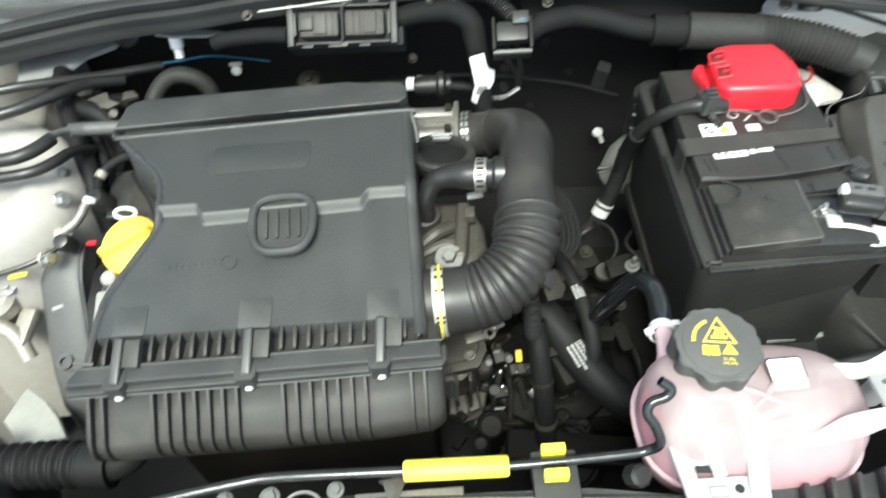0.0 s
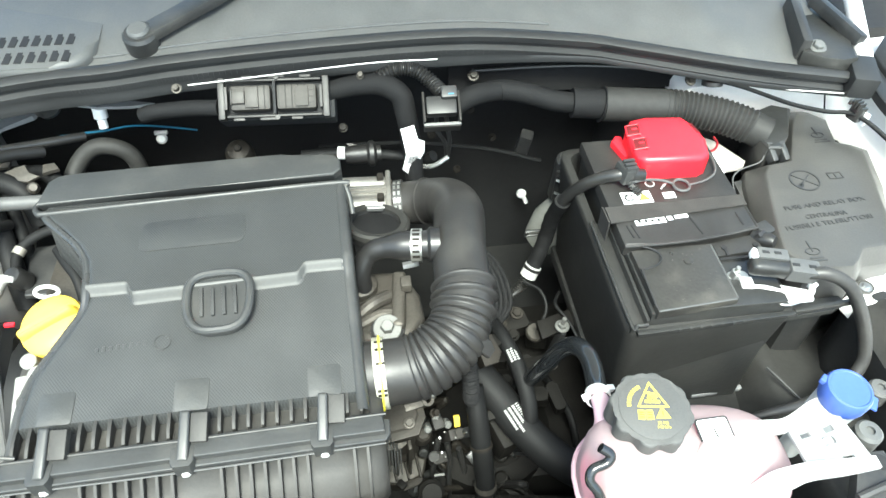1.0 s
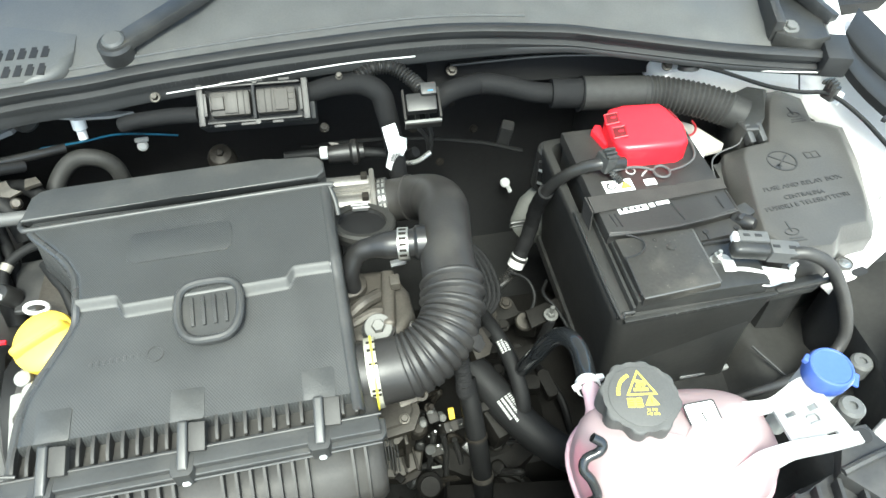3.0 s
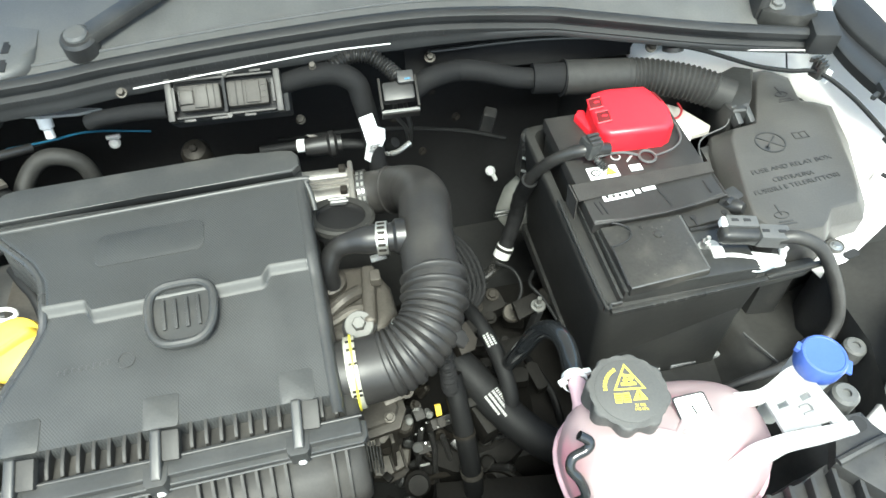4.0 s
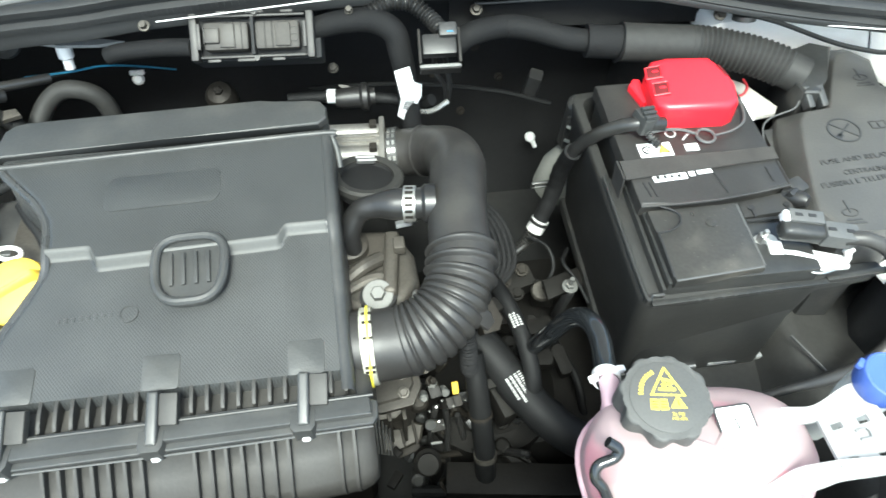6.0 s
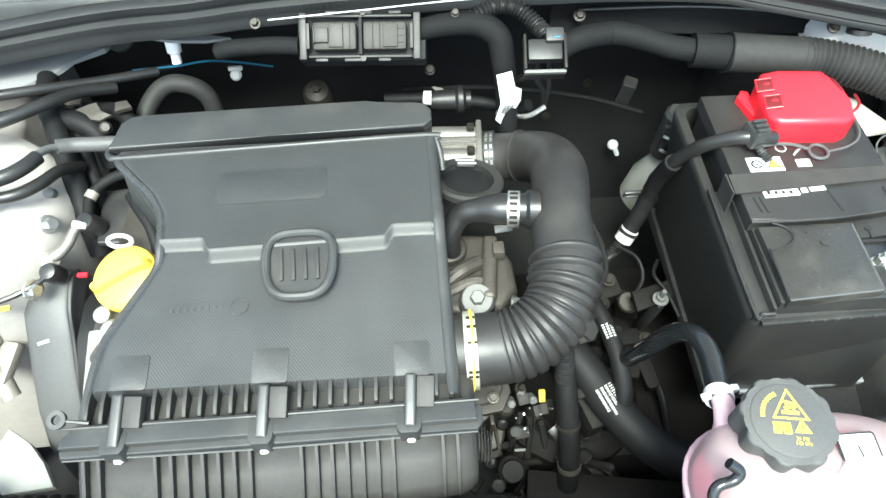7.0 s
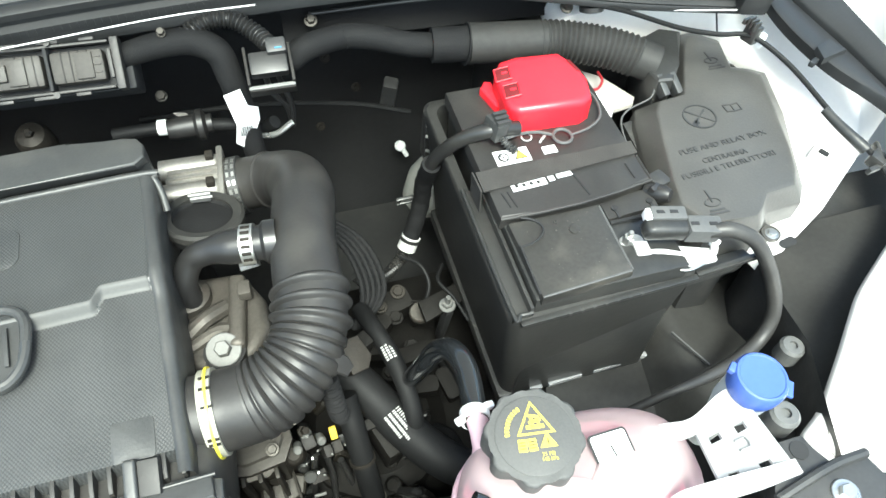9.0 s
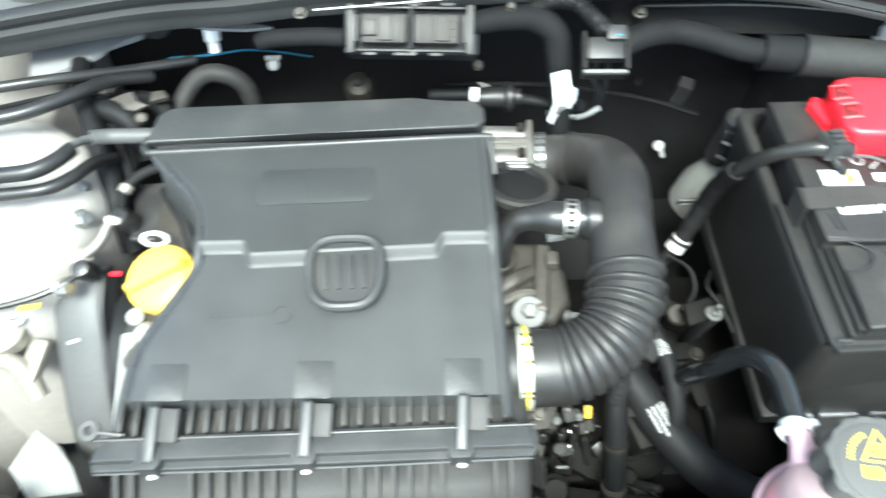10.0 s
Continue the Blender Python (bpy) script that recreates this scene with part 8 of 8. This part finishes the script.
elbow = part("elbow", tube([(-0.4035, 0.6300, 0.862), (-0.4085, 0.6235, 0.861), (-0.4125, 0.6130, 0.857), (-0.4190, 0.6040, 0.853), (-0.430, 0.597, 0.849)], 0.0056, seg=14, radius=lambda s, f: 0.0050 + 0.0012 * f), M_ALU, mount, "pale cast elbow")
part("elbow_collar", lathe([(0.0075, -0.002), (0.0080, 0.0), (0.0075, 0.004), (0.005, 0.005), (0, 0.005)], axis((-0.4040, 0.6290, 0.862), (-0.400, 0.64, 0.870)), 16), M_LUG, elbow)
part("elbow_foot", lathe([(0.010, -0.006), (0.010, 0.004), (0.006, 0.006), (0, 0.006)], axis((-0.433, 0.596, 0.846), (-0.425, 0.59, 0.86)), 16), M_CASTPALE, elbow)
part("valve", lathe([(0.010, -0.014), (0.0105, 0.004), (0.008, 0.009), (0.004, 0.010), (0, 0.010)], pose(-0.4245, 0.577, 0.850, 24, 0, 0), 16), M_RUBBER, mount)
part("lead", tube([(-0.426, 0.575, 0.85), (-0.440, 0.560, 0.850), (-0.47, 0.545, 0.848), (-0.53, 0.53, 0.845)], 0.0030, seg=8), M_RUBBER, mount)
part("red_mark", box((0.010, 0.004, 0.003), pose(-0.385, 0.565, 0.860)), M_RED, mount)
ps = thing("hose_cluster", "cluster of dark hoses and fittings beside the air box", "hoses", (-0.4, 0.7, 0.8))
for pts, r in (([(-0.478, 0.83, 0.90), (-0.4685, 0.794, 0.898), (-0.454, 0.758, 0.888), (-0.440, 0.727, 0.876), (-0.424, 0.690, 0.860), (-0.414, 0.662, 0.838), (-0.408, 0.64, 0.80)], 0.0125), ([(-0.455, 0.81, 0.885), (-0.438, 0.768, 0.872), (-0.422, 0.730, 0.858), (-0.408, 0.695, 0.838), (-0.40, 0.66, 0.80)], 0.0085), ([(-0.48, 0.80, 0.87), (-0.452, 0.775, 0.884), (-0.428, 0.766, 0.884), (-0.410, 0.757, 0.872), (-0.40, 0.74, 0.84)], 0.0135), ([(-0.36, 0.672, 0.86), (-0.346, 0.650, 0.858), (-0.332, 0.630, 0.852), (-0.322, 0.60, 0.835), (-0.32, 0.58, 0.82)], 0.0062), ([(-0.46, 0.83, 0.85), (-0.40, 0.80, 0.87), (-0.37, 0.77, 0.862), (-0.35, 0.75, 0.85)], 0.010), ([(-0.352, 0.690, 0.868), (-0.368, 0.696, 0.869), (-0.385, 0.692, 0.866), (-0.399, 0.682, 0.862), (-0.406, 0.668, 0.857), (-0.404, 0.650, 0.852), (-0.402, 0.636, 0.85)], 0.0058)):
    part("hose", tube(pts, r, seg=14), M_DARKRUB, ps)
part("hose_clip", tube([(-0.4020, 0.6785, 0.8605), (-0.4055, 0.671, 0.858)], 0.0070, seg=14, smooth=False), M_CASTPALE, ps, "pale brass hose clip")
part("backing_plate", prism([(-0.406, 0.700), (-0.372, 0.703), (-0.356, 0.630), (-0.366, 0.622), (-0.394, 0.624)], -0.003, 0.003, pose(0, 0, 0.836), 0.003, 3), M_MATT, ps)
part("plug", lathe([(0.0115, -0.016), (0.0115, 0.004), (0.009, 0.009), (0, 0.010)], pose(-0.3985, 0.6370, 0.856, 20, -10, 0), 18), M_RUBBER, ps)
part("bracket", prism([(-0.016, -0.005), (0.002, -0.008), (0.016, -0.002), (0.014, 0.006), (-0.004, 0.004), (-0.014, 0.009)], -0.002, 0.002, pose(-0.448, 0.800, 0.890, 10, 0, -20), 0.001), M_CAST, ps)
part("bracket", prism([(-0.020, -0.010), (-0.004, -0.013), (0.014, -0.004), (0.020, 0.010), (0.006, 0.005), (-0.006, 0.012), (-0.012, 0.003)], -0.002, 0.002, pose(-0.411, 0.772, 0.894, 16, 10, -38), 0.001), M_CAST, ps, "dull pressed bracket")
part("fitting", lathe([(0.007, -0.008), (0.007, 0.004), (0.0045, 0.007), (0.0045, 0.012), (0, 0.012)], pose(-0.394, 0.750, 0.890, 40, 30, 0), 14), M_CAST, ps)
part("fitting", prism([(-0.010, -0.006), (0.010, -0.004), (0.007, 0.007), (-0.006, 0.008)], -0.003, 0.003, pose(-0.384, 0.786, 0.888, 14, 8, 24), 0.002), M_CAST, ps)
part("fitting", lathe([(0.006, -0.006), (0.006, 0.003), (0.003, 0.005), (0, 0.005)], pose(-0.437, 0.662, 0.880, 30, 0, 0), 12), M_DULL, ps)
# the darker rubber stands for the shadow in which the snorkel lies
snork = thing("intake_snorkel", "black corrugated snorkel entering the air box", "hose", (-0.42, 0.35, 0.755))
part("hose", tube([(-0.66, 0.338, 0.742), (-0.55, 0.350, 0.748), (-0.47, 0.354, 0.752), (-0.41, 0.353, 0.755), (-0.376, 0.350, 0.757)], 0.024, seg=26, n=34, radius=lambda s, f: 0.0225 + 0.0026 * math.sin(s * 470)), M_DARKRUB, snork)
part("collar", tube([(-0.376, 0.350, 0.757), (-0.352, 0.348, 0.758), (-0.348, 0.348, 0.758)], 0.0245, seg=26, smooth=False), M_DARKRUB, snork)
part("spout", tube([(-0.350, 0.348, 0.758), (-0.338, 0.350, 0.760), (-0.328, 0.356, 0.764), (-0.318, 0.368, 0.770)], 0.017, seg=22), M_DARKRUB, snork)
solo("headlamp_back", box((0.20, 0.12, 0.16), pose(-0.55, 0.30, 0.70, 0, 0, 20), 0.02), M_MATT, "black back of the headlamp", "headlamp")
solo("metal_bracket", prism([(-0.498, 0.466), (-0.512, 0.424), (-0.482, 0.392), (-0.430, 0.398), (-0.448, 0.425), (-0.470, 0.448)], 0.712, 0.722, Matrix(), 0.003), M_FLASK, "pale cast bracket low beside the timing cover", "bracket")
solo("corner_shelf", prism([(-0.545, 0.862), (-0.455, 0.885), (-0.405, 0.905), (-0.418, 0.872), (-0.452, 0.852), (-0.462, 0.835), (-0.500, 0.808), (-0.525, 0.800)], 0.902, 0.908, Matrix(), 0.002), M_GREY, "pale grey metal plate under the cowl", "plate")
solo("grommet", lathe([(0.018, -0.004), (0.018, 0.002), (0.012, 0.008), (0, 0.008)], axis((-0.395, 0.872, 0.925), (-0.395, 0.80, 1.0)), 20), M_RUBBER, "round black rubber grommet under the cowl", "grommet")
solo("plate_joint", add_lathe(lathe([(0.020, -0.02), (0.020, 0.0), (0.015, 0.008), (0.007, 0.011), (0, 0.012)], pose(-0.168, 0.862, 0.832, 24), 20), [(0.006, 0.008), (0.006, 0.016), (0.003, 0.018), (0, 0.018)], pose(-0.168, 0.862, 0.832, 24), 6), M_CASTDARK, "dull metal boss with a nut behind the air box", "fitting")
